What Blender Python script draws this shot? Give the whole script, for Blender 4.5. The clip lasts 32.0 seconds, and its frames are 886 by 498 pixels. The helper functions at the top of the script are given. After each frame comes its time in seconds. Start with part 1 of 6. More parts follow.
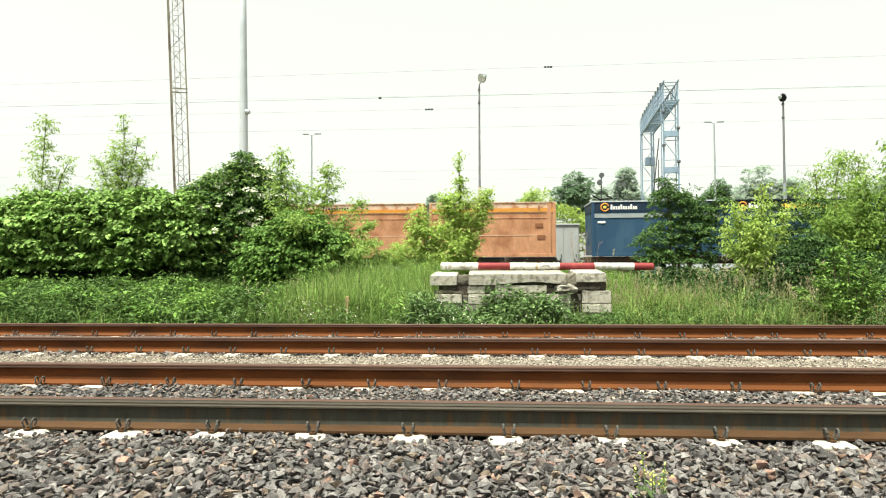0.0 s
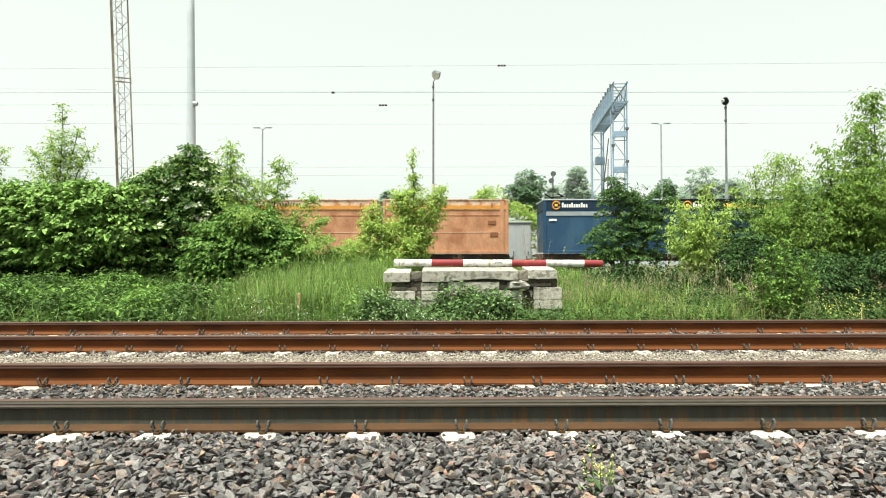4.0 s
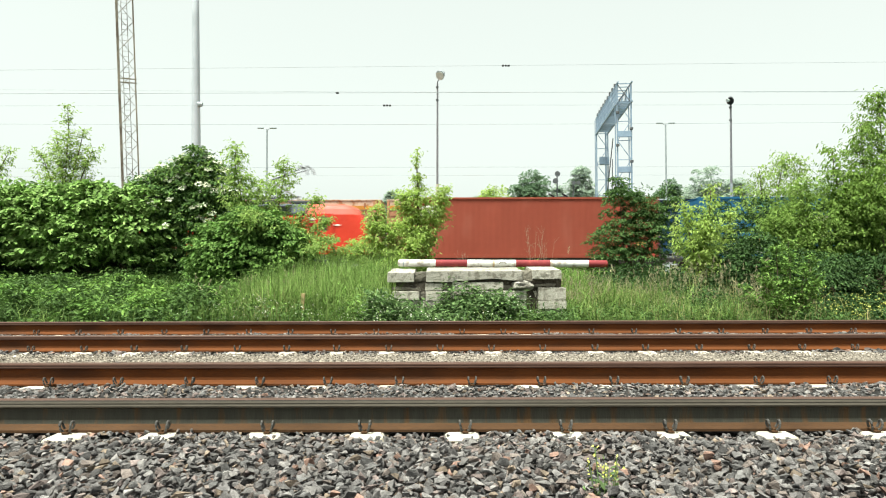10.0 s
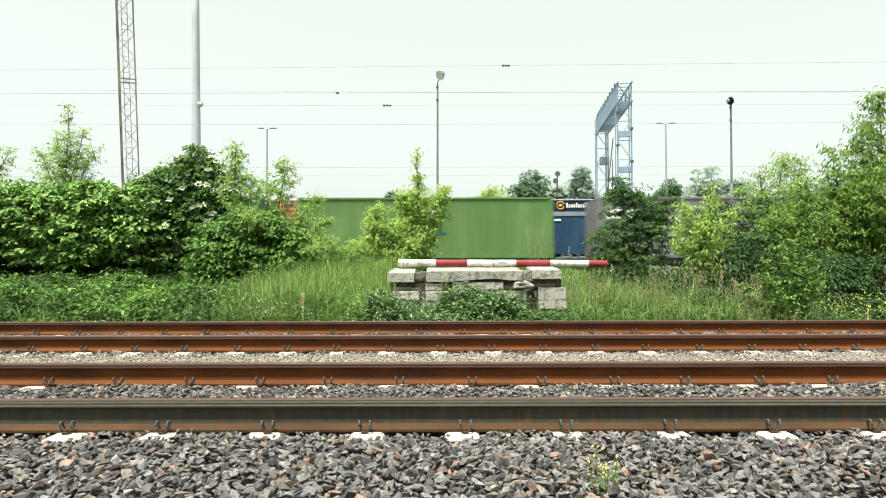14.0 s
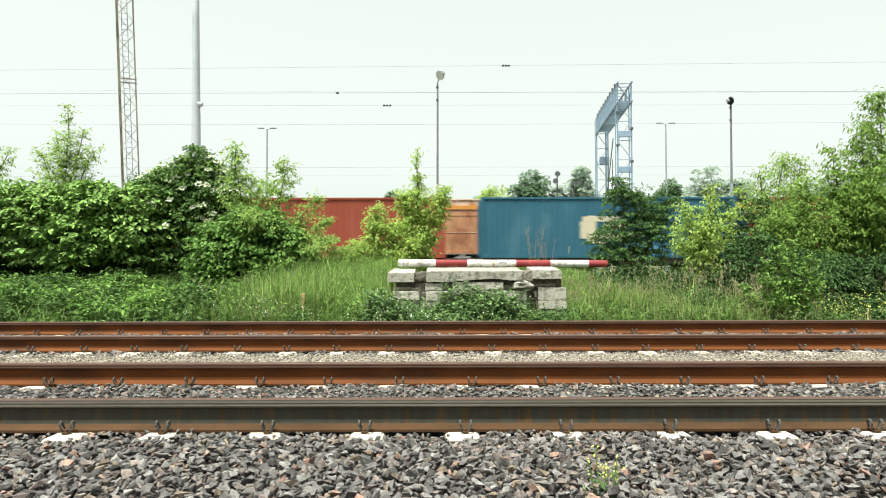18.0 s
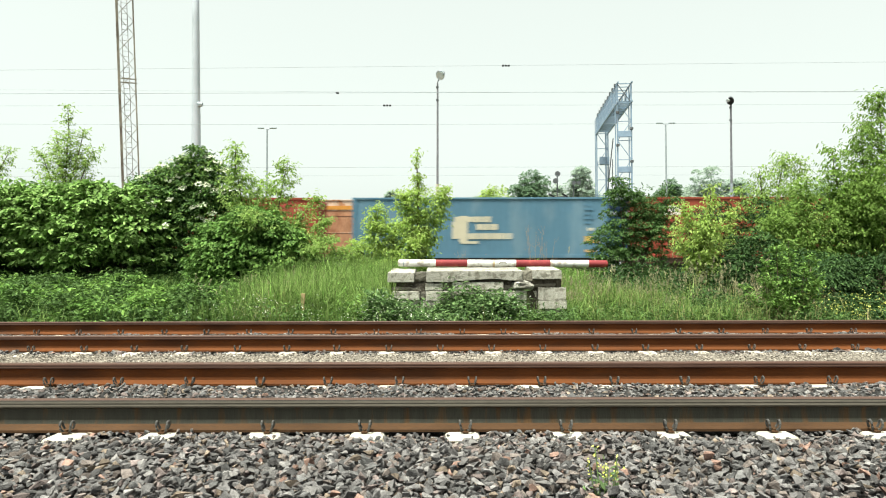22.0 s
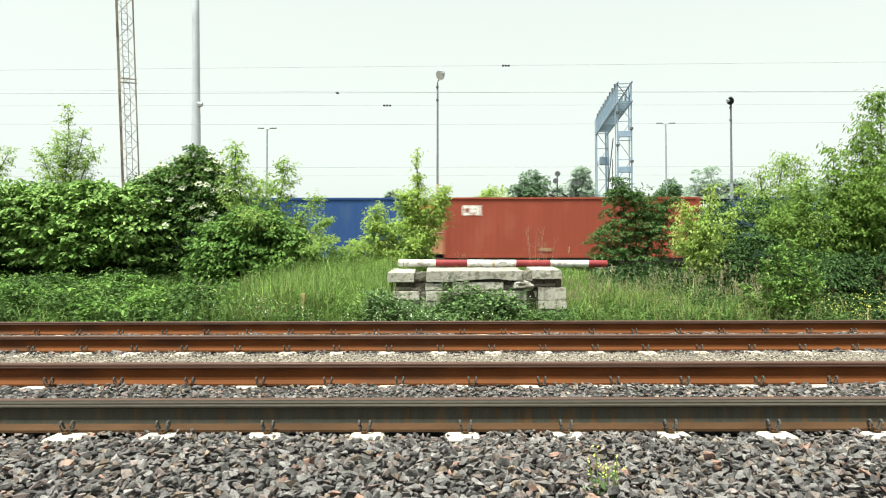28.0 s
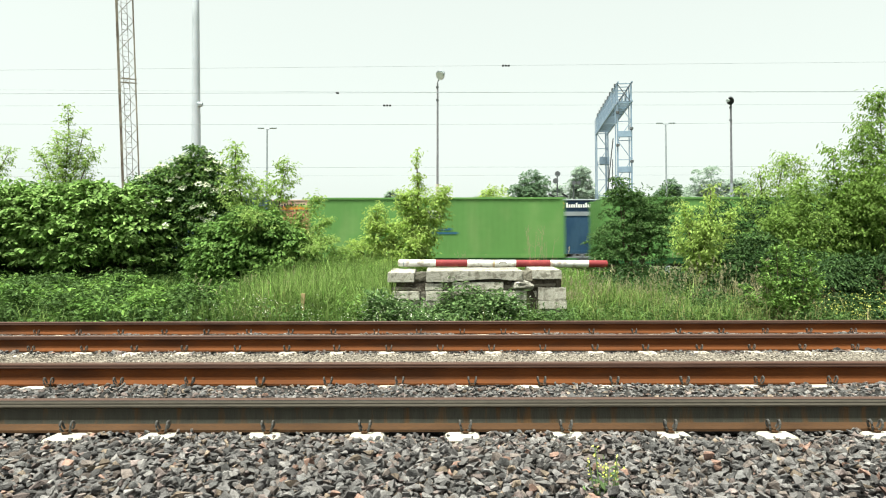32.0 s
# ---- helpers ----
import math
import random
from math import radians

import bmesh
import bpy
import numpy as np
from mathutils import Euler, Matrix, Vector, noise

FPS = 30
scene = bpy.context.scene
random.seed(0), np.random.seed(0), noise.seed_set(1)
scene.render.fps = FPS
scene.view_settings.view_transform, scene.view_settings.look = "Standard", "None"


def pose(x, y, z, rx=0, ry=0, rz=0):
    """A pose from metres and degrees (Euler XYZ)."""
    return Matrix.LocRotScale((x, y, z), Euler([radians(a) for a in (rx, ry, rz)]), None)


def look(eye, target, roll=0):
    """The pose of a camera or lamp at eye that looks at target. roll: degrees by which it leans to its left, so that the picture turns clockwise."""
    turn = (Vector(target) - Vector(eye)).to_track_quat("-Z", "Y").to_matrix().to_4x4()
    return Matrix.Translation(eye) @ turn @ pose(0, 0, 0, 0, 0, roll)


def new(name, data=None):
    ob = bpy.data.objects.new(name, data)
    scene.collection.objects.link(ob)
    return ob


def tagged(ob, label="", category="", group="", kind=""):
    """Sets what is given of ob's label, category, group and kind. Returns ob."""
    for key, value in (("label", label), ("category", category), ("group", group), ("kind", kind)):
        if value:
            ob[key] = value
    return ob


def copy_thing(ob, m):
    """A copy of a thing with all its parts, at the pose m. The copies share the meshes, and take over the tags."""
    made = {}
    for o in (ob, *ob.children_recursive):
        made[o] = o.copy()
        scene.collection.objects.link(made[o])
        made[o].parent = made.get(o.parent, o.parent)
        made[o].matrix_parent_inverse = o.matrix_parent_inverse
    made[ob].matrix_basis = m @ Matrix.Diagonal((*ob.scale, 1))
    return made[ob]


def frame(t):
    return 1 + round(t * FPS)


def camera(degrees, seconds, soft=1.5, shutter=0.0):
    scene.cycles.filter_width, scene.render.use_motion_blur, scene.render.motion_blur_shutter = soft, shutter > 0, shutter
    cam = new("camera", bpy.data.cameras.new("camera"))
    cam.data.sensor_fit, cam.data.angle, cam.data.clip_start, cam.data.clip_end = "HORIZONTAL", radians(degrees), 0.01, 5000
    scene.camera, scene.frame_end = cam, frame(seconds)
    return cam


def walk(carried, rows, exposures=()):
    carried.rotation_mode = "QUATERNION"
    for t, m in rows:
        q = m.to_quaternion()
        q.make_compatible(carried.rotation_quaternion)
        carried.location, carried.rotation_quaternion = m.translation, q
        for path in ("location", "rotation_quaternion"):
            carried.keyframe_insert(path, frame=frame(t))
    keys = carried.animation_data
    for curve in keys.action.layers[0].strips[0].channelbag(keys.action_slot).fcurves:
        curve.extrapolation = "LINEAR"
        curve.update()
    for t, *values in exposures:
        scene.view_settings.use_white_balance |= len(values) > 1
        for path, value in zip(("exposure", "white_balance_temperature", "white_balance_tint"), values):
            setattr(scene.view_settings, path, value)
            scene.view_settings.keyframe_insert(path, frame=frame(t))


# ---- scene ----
# World axes: x along the tracks, y away from the camera, z up; z = 0 is the head of the nearest rail.
cam = camera(71.44, 32.0, soft=1.1, shutter=0.8)


def eye(yaw, tilt=0.0, lean=0.0):
    return pose(0, 0, 0.786, 91.52 + tilt, 0.125 + lean, yaw)


walk(cam, [
    (0.0, eye(3.94, 0.30, 0.11)), (0.1, eye(3.87, 0.28, 0.11)), (0.2, eye(3.78, 0.25, 0.10)), (0.3, eye(3.67, 0.21, 0.10)), (0.4, eye(3.47, 0.17, 0.09)),
    (0.5, eye(3.22, 0.13, 0.09)), (0.6, eye(2.83, 0.11, 0.08)), (0.7, eye(2.27, 0.10, 0.07)), (0.8, eye(1.70, 0.08, 0.05)), (0.9, eye(0.80, 0.07, 0.03)),
    (1.0, eye(0.41, 0.06, 0.01)), (1.1, eye(0.12, 0.04)), (1.2, eye(-0.12, 0.03)), (1.3, eye(-0.35, 0.02)), (1.4, eye(-0.49, 0.01)),
    (1.5, eye(-0.61)), (2.0, eye(-0.58, -0.05)), (2.5, eye(-0.55, -0.07)), (3.0, eye(-0.50, -0.07)), (3.5, eye(-0.45, -0.04)),
    (5.5, eye(-0.23)), (6.0, eye(-0.21)), (7.0, eye(-0.16)), (8.0, eye(-0.08)), (9.0, eye(-0.05)),
    (10.0, eye(-0.01)), (12.0, eye(0.0)), (32.0, eye(0.0))], exposures=[(0.0, 1.36, 6950, -1.8), (1.0, 1.33, 6900, -1.8), (3.5, 1.28, 6720, -2.2), (6.0, 1.25, 6560, -2.6), (32.0, 1.25, 6560, -2.6)])

# Bright overcast daylight: a white sky and a broad, soft sun from behind the camera.
world = bpy.data.worlds.new("overcast_sky")
scene.world = world
world.use_nodes = True
wn, wl = world.node_tree.nodes, world.node_tree.links
sky = wn.new("ShaderNodeTexSky")
sky.sky_type, sky.sun_disc = "NISHITA", False
sky.sun_elevation, sky.sun_rotation = radians(72), radians(212)
sky.air_density, sky.dust_density, sky.ozone_density = 1.0, 4.0, 1.0
veil = wn.new("ShaderNodeHueSaturation")
veil.inputs["Saturation"].default_value = 0.12
wl.new(sky.outputs["Color"], veil.inputs["Color"])
cloud_layer = wn.new("ShaderNodeMix")
cloud_layer.data_type = "RGBA"
cloud_layer.inputs["Factor"].default_value = 0.6
cloud_layer.inputs["B"].default_value = (3.6, 3.68, 3.66, 1)
wl.new(veil.outputs["Color"], cloud_layer.inputs["A"])
wl.new(cloud_layer.outputs["Result"], wn["Background"].inputs["Color"])
wn["Background"].inputs["Strength"].default_value = 0.114
sun = new("sun", bpy.data.lights.new("sun", "SUN"))
sun.data.energy, sun.data.angle, sun.data.color = 4.6, radians(12), (1.0, 0.96, 0.9)
sun.matrix_world = look((-11, -5, 58), (0, 10, 0))
# ---- materials ----
def mat(name, color, rough=0.7, metal=0.0, spread=0.15, scale=6.0, fine=60.0, bump=0.15, island=0.0, random_ob=0.0,
        second=None, second_amount=0.5, second_scale=2.0, stretch=(1, 1, 1), translucent=0.0, spec=0.14, dist=0.01, second_from=0.0, kinds=None):
    """A surface with variation at two scales; second: a colour of stains or wear that lies over the first in patches."""
    m = bpy.data.materials.new(name)
    m.use_nodes = True
    n, l = m.node_tree.nodes, m.node_tree.links
    bs = n["Principled BSDF"]
    bs.inputs["Roughness"].default_value, bs.inputs["Metallic"].default_value = rough, metal
    bs.inputs["Specular IOR Level"].default_value = spec
    co = n.new("ShaderNodeTexCoord")
    mp = n.new("ShaderNodeMapping")
    mp.inputs["Scale"].default_value = stretch
    l.new(co.outputs["Object"], mp.inputs["Vector"])

    def cloud(s, detail=4.0):
        t = n.new("ShaderNodeTexNoise")
        t.inputs["Scale"].default_value, t.inputs["Detail"].default_value = s, detail
        l.new(mp.outputs["Vector"], t.inputs["Vector"])
        return t.outputs["Fac"]

    def span(fac, lo, hi, a=0.3, b=0.7):
        r = n.new("ShaderNodeMapRange")
        r.inputs["From Min"].default_value, r.inputs["From Max"].default_value = a, b
        r.inputs["To Min"].default_value, r.inputs["To Max"].default_value = lo, hi
        l.new(fac, r.inputs["Value"])
        return r.outputs["Result"]

    def times(a, b):
        x = n.new("ShaderNodeMath")
        x.operation = "MULTIPLY"
        l.new(a, x.inputs[0]), l.new(b, x.inputs[1])
        return x.outputs[0]

    coarse = cloud(scale)
    grain = cloud(fine)
    value = times(span(coarse, 1 - spread, 1 + spread), span(grain, 1 - spread * 0.7, 1 + spread * 0.7))
    hue_shift = None
    if island or random_ob:
        if island:
            g = n.new("ShaderNodeNewGeometry")
            rnd = g.outputs["Random Per Island"]
        else:
            g = n.new("ShaderNodeObjectInfo")
            rnd = g.outputs["Random"]
        amount = island or random_ob
        value = times(value, span(rnd, 1 - amount, 1 + amount, 0, 1))
        hue_shift = rnd
    base = n.new("ShaderNodeRGB")
    base.outputs[0].default_value = (*color, 1)
    col = base.outputs[0]
    if kinds:
        # each piece takes one of a few kinds of stone
        w = n.new("ShaderNodeMath")
        w.operation = "MULTIPLY"
        w.inputs[1].default_value = 13.7
        l.new(hue_shift, w.inputs[0])
        fr = n.new("ShaderNodeMath")
        fr.operation = "FRACT"
        l.new(w.outputs[0], fr.inputs[0])
        rp = n.new("ShaderNodeValToRGB")
        rp.color_ramp.interpolation = "CONSTANT"
        while len(rp.color_ramp.elements) < len(kinds):
            rp.color_ramp.elements.new(0.5)
        for el, (at, c) in zip(rp.color_ramp.elements, kinds):
            el.position, el.color = at, (*c, 1)
        l.new(fr.outputs[0], rp.inputs["Fac"])
        col = rp.outputs["Color"]
    if second:
        mx = n.new("ShaderNodeMix")
        mx.data_type = "RGBA"
        mx.inputs["B"].default_value = (*second, 1)
        l.new(col, mx.inputs["A"])
        if island and second_scale == 0:
            w = n.new("ShaderNodeMath")
            w.operation = "MULTIPLY"
            w.inputs[1].default_value = 7.31
            l.new(hue_shift, w.inputs[0])
            fr = n.new("ShaderNodeMath")
            fr.operation = "FRACT"
            l.new(w.outputs[0], fr.inputs[0])
            l.new(span(fr.outputs[0], 0, second_amount * 2, second_from, 1), mx.inputs["Factor"])
        else:
            l.new(span(cloud(second_scale, 6.0), 0, 1, 0.62 - 0.3 * second_amount, 0.74 - 0.3 * second_amount), mx.inputs["Factor"])
        col = mx.outputs["Result"]
    hs = n.new("ShaderNodeHueSaturation")
    l.new(col, hs.inputs["Color"])
    l.new(value, hs.inputs["Value"])
    l.new(hs.outputs["Color"], bs.inputs["Base Color"])
    l.new(span(grain, max(rough - 0.12, 0.02), min(rough + 0.12, 1)), bs.inputs["Roughness"])
    if bump:
        b = n.new("ShaderNodeBump")
        b.inputs["Strength"].default_value, b.inputs["Distance"].default_value = bump, dist
        l.new(grain, b.inputs["Height"])
        l.new(b.outputs["Normal"], bs.inputs["Normal"])
    if translucent:
        tr = n.new("ShaderNodeBsdfTranslucent")
        ms = n.new("ShaderNodeMixShader")
        ms.inputs["Fac"].default_value = translucent
        l.new(hs.outputs["Color"], tr.inputs["Color"])
        l.new(bs.outputs[0], ms.inputs[1]), l.new(tr.outputs[0], ms.inputs[2])
        l.new(ms.outputs[0], n["Material Output"].inputs["Surface"])
    return m


def leafy(name, color, second, island=0.35, translucent=0.35, rough=0.6):
    return mat(name, color, rough, spread=0.12, scale=1.2, fine=30, bump=0, island=island, second=second, second_amount=0.5,
               second_scale=0, translucent=translucent, spec=0.1)


STONES = ((0.0, (0.122, 0.114, 0.113)), (0.36, (0.148, 0.138, 0.134)), (0.54, (0.095, 0.091, 0.090)), (0.68, (0.140, 0.116, 0.105)), (0.83, (0.153, 0.122, 0.115)), (0.93, (0.176, 0.138, 0.107)), (0.98, (0.194, 0.122, 0.098)))
M = dict(
    soil=mat("soil", (0.11, 0.09, 0.06), 0.95, spread=0.35, scale=0.8, fine=14, bump=0.5, dist=0.05, second=(0.06, 0.09, 0.03), second_scale=0.4),
    ballast=mat("ballast_stone", (0.13, 0.125, 0.121), 0.85, spread=0.36, scale=30, fine=190, bump=0.7, island=0.5, kinds=STONES),
    ballast_ob=mat("ballast_stone_single", (0.13, 0.125, 0.121), 0.85, spread=0.36, scale=2.5, fine=11, bump=0.6, random_ob=0.4, kinds=STONES),
    # near-black: the shade between the stones is put into the bed's colour
    ballast_bed_shade=mat("ballast_bed_shade", (0.028, 0.026, 0.025), 0.95, spread=0.45, scale=14, fine=60, bump=0.9, dist=0.03),
    gravel=mat("pale_gravel", (0.245, 0.212, 0.178), 0.9, spread=0.2, scale=25, fine=160, bump=0.3, island=0.28,
               second=(0.17, 0.15, 0.13), second_amount=0.35, second_scale=0),
    gravel_bed=mat("gravel_bed", (0.17, 0.148, 0.122), 0.95, spread=0.35, scale=30, fine=120, bump=0.8, dist=0.02),
    rust=mat("rusty_rail", (0.094, 0.031, 0.009), 0.85, spread=0.18, scale=3, fine=70, bump=0.25, stretch=(0.35, 1, 1.4),
             second=(0.062, 0.024, 0.010), second_amount=0.35, second_scale=2.2),
    rust_dark=mat("grimy_rail_web", (0.045, 0.044, 0.035), 0.8, spread=0.16, scale=9, fine=70, bump=0.25, stretch=(1.6, 1, 0.25),
                  second=(0.08, 0.046, 0.022), second_amount=0.3, second_scale=7.0),
    rust_foot=mat("rusty_rail_foot", (0.052, 0.027, 0.013), 0.85, spread=0.25, scale=4, fine=60, bump=0.25, stretch=(0.5, 1, 1)),
    head_side=mat("grimy_rail_head", (0.105, 0.092, 0.075), 0.7, spread=0.15, scale=2, fine=50, bump=0.1, stretch=(0.2, 1, 1)),
    rail_top=mat("worn_rail_head", (0.074, 0.041, 0.031), 0.6, metal=0.1, spread=0.15, scale=2, fine=50, bump=0.1, stretch=(0.2, 1, 1)),
    rail_edge=mat("dark_rail_edge", (0.022, 0.018, 0.014), 0.7, spread=0.2, scale=3, fine=60, stretch=(0.3, 1, 1)),
    clip=mat("clip_steel", (0.075, 0.072, 0.068), 0.6, metal=0.2, spread=0.25, scale=20, fine=90),
    sleeper=mat("concrete_sleeper", (0.43, 0.4, 0.345), 0.9, spread=0.15, scale=5, fine=80, bump=0.4, second=(0.42, 0.36, 0.28), second_amount=0.3),
    stone=mat("limestone", (0.42, 0.395, 0.345), 0.9, spread=0.24, scale=9, fine=75, bump=0.9, dist=0.025, random_ob=0.14,
              second=(0.19, 0.175, 0.145), second_amount=0.42, second_scale=9),
    stone_grey=mat("grey_boulder", (0.3, 0.285, 0.25), 0.9, spread=0.25, scale=9, fine=75, bump=0.9, dist=0.025, second=(0.14, 0.13, 0.11), second_amount=0.45, second_scale=8),
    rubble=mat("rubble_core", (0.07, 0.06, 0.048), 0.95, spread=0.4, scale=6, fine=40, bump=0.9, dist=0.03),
    stone_dark=mat("dark_filler_stone", (0.17, 0.155, 0.125), 0.95, spread=0.3, scale=6, fine=70, bump=0.8, dist=0.02, random_ob=0.3),
    white=mat("chalky_white_paint", (0.6, 0.59, 0.57), 0.6, spread=0.06, scale=4, fine=40, bump=0.15, second=(0.33, 0.29, 0.24), second_amount=0.28, second_scale=7),
    red=mat("faded_red_paint", (0.19, 0.032, 0.036), 0.6, spread=0.14, scale=4, fine=40, bump=0.15, second=(0.3, 0.06, 0.05), second_amount=0.25, second_scale=5),
    galv=mat("galvanised_steel", (0.3, 0.33, 0.35), 0.5, metal=0.25, spread=0.12, scale=2, fine=30, bump=0.05),
    grey_pole=mat("grey_painted_pole", (0.42, 0.45, 0.49), 0.55, spread=0.08, scale=1, fine=20, bump=0.05),
    blue_steel=mat("blue_grey_steel", (0.22, 0.29, 0.37), 0.5, metal=0.2, spread=0.15, scale=2, fine=20, bump=0.05),
    post_grey=mat("weathered_post_grey", (0.16, 0.16, 0.175), 0.6, spread=0.15, scale=2, fine=40),
    dark_steel=mat("dark_steel", (0.09, 0.095, 0.1), 0.6, spread=0.2, scale=3, fine=40),
    mast_rust=mat("rusty_lattice", (0.22, 0.2, 0.16), 0.8, spread=0.25, scale=1.5, fine=30, second=(0.12, 0.1, 0.08), second_amount=0.5, second_scale=0.5),
    black=mat("black_plastic", (0.02, 0.02, 0.022), 0.5, spread=0.2, scale=6, fine=50),
    wire=mat("overhead_wire", (0.3, 0.34, 0.36), 0.6, spread=0.1),
    glass=mat("dark_glass", (0.035, 0.05, 0.04), 0.1, spread=0.1, scale=3, fine=20, bump=0, spec=0.6),
    lamp_glass=mat("lamp_glass", (0.55, 0.6, 0.6), 0.2, spread=0.1, bump=0),
    bark=mat("bark", (0.12, 0.095, 0.065), 0.95, spread=0.3, scale=5, fine=40, bump=0.6, dist=0.02, stretch=(3, 3, 1)),
    cabinet=mat("grey_cabinet", (0.4, 0.42, 0.43), 0.5, metal=0.1, spread=0.08, scale=2, fine=30, bump=0.05, second=(0.3, 0.3, 0.3), second_amount=0.1),
    orange=mat("orange_paint", (0.52, 0.23, 0.05), 0.6, spread=0.12, scale=3, fine=30, bump=0.1),
    seed_head=leafy("brown_grass_seed", (0.27, 0.24, 0.15), (0.36, 0.33, 0.21), island=0.3),
    cream=mat("cream_paint", (0.52, 0.37, 0.28), 0.65, spread=0.12, scale=2, fine=30, bump=0.1, second=(0.36, 0.17, 0.09), second_amount=0.45, second_scale=2.5),
    pale=mat("pale_lettering", (0.75, 0.74, 0.7), 0.6, spread=0.05, bump=0),
    yellow=mat("yellow_lettering", (0.7, 0.5, 0.1), 0.6, spread=0.08, bump=0),
    dead_stem=mat("dry_weed_stem", (0.3, 0.22, 0.16), 0.9, spread=0.2, scale=8, fine=60),
    wood_peg=mat("weathered_wood", (0.42, 0.3, 0.17), 0.9, spread=0.2, scale=6, fine=60, stretch=(3, 3, 0.6)),
    leaf_willow=leafy("grey_green_leaf", (0.115, 0.185, 0.07), (0.18, 0.25, 0.11), island=0.35, translucent=0.3),
    leaf_left=leafy("broad_bright_leaf", (0.14, 0.245, 0.06), (0.25, 0.37, 0.115), island=0.45, translucent=0.28),
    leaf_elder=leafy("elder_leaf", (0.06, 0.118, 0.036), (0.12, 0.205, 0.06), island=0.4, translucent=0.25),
    leaf_dark=leafy("dark_shrub_leaf", (0.06, 0.118, 0.036), (0.105, 0.18, 0.055), translucent=0.3),
    leaf_round=leafy("round_shrub_leaf", (0.085, 0.165, 0.038), (0.15, 0.25, 0.062), island=0.4, translucent=0.28),
    leaf_maple=leafy("maple_leaf", (0.125, 0.215, 0.05), (0.195, 0.3, 0.08), island=0.35, translucent=0.35),
    leaf_tall=leafy("tall_maple_leaf", (0.16, 0.258, 0.055), (0.23, 0.33, 0.086), island=0.28, translucent=0.48),
    leaf_mid=leafy("shrub_leaf", (0.115, 0.21, 0.045), (0.19, 0.3, 0.075), island=0.4, translucent=0.28),
    # green darkened well below the other leaves to paint the thicket's deep shade
    leaf_thicket_shade=leafy("shaded_thicket_leaf", (0.028, 0.06, 0.019), (0.058, 0.105, 0.033), island=0.4, translucent=0.2),
    leaf_bright=leafy("young_maple_leaf", (0.3, 0.41, 0.1), (0.39, 0.495, 0.15), island=0.25, translucent=0.52),
    leaf_airy=leafy("airy_sapling_leaf", (0.23, 0.335, 0.09), (0.32, 0.43, 0.13), island=0.28, translucent=0.5),
    # aerial haze is mixed into this pale grey-green
    leaf_hazed=leafy("hazed_tree_leaf", (0.32, 0.4, 0.32), (0.4, 0.47, 0.39), island=0.2, translucent=0.5),
    leaf_distant=leafy("distant_tree_leaf", (0.15, 0.235, 0.14), (0.2, 0.29, 0.175), island=0.2, translucent=0.45),
    grass=leafy("tall_grass", (0.088, 0.165, 0.034), (0.175, 0.24, 0.07), island=0.45, translucent=0.3),
    grass_bright=leafy("fresh_grass", (0.12, 0.21, 0.045), (0.25, 0.33, 0.11), island=0.6, translucent=0.4),
    grass_dry=leafy("dry_grass", (0.36, 0.31, 0.16), (0.24, 0.25, 0.1), translucent=0.25),
    weed=leafy("verge_weed_leaf", (0.05, 0.095, 0.025), (0.084, 0.142, 0.04), island=0.35, translucent=0.22),
    bramble=leafy("bramble_leaf", (0.06, 0.115, 0.036), (0.17, 0.25, 0.1), island=0.5),
    petal=leafy("white_blossom", (0.8, 0.8, 0.7), (0.7, 0.72, 0.56), island=0.12, translucent=0.3),
    petal_yellow=leafy("yellow_blossom", (0.64, 0.65, 0.16), (0.5, 0.52, 0.14), island=0.2, translucent=0.2),
)
# ---- building helpers ----
def thing(name, label, category, group="", kind="", at=None):
    ob = new(name)
    ob.empty_display_size = 0.2
    if at is not None:
        ob.matrix_basis = at
    return tagged(ob, label, category, group, kind)


def mesh_of(bm, name, material, smooth=False):
    me = bpy.data.meshes.new(name)
    bm.to_mesh(me)
    bm.free()
    for m in (material if isinstance(material, (list, tuple)) else [material]):
        me.materials.append(m)
    if smooth:
        me.polygons.foreach_set("use_smooth", [True] * len(me.polygons))
    return me


def part(name, bm, material, parent, label="", at=None, smooth=False):
    """Links a bmesh, or a mesh, as ONE mesh object under a thing or a part."""
    me = bm if isinstance(bm, bpy.types.Mesh) else mesh_of(bm, name, material, smooth)
    ob = new(name, me)
    ob.parent = parent
    if at is not None:
        ob.matrix_basis = at
    return tagged(ob, label)


def solo(name, bm, material, label, category, group="", kind="", at=None, smooth=False):
    ob = part(name, bm, material, None, "", at, smooth)
    return tagged(ob, label, category, group, kind)


def box(bm, x0, x1, y0, y1, z0, z1, bevel=0.0, mi=0):
    n0 = len(bm.faces)
    v = [bm.verts.new((x, y, z)) for z in (z0, z1) for x, y in ((x0, y0), (x1, y0), (x1, y1), (x0, y1))]
    fs = [bm.faces.new([v[i] for i in q]) for q in ((3, 2, 1, 0), (4, 5, 6, 7), (0, 1, 5, 4), (1, 2, 6, 5), (2, 3, 7, 6), (3, 0, 4, 7))]
    for f in fs:
        f.material_index = mi
    if bevel:
        es = list({e for f in fs for e in f.edges})
        bmesh.ops.bevel(bm, geom=es, offset=bevel, segments=2, affect="EDGES", profile=0.6)
    return bm


def B(*a, **k):
    return box(bmesh.new(), *a, **k)


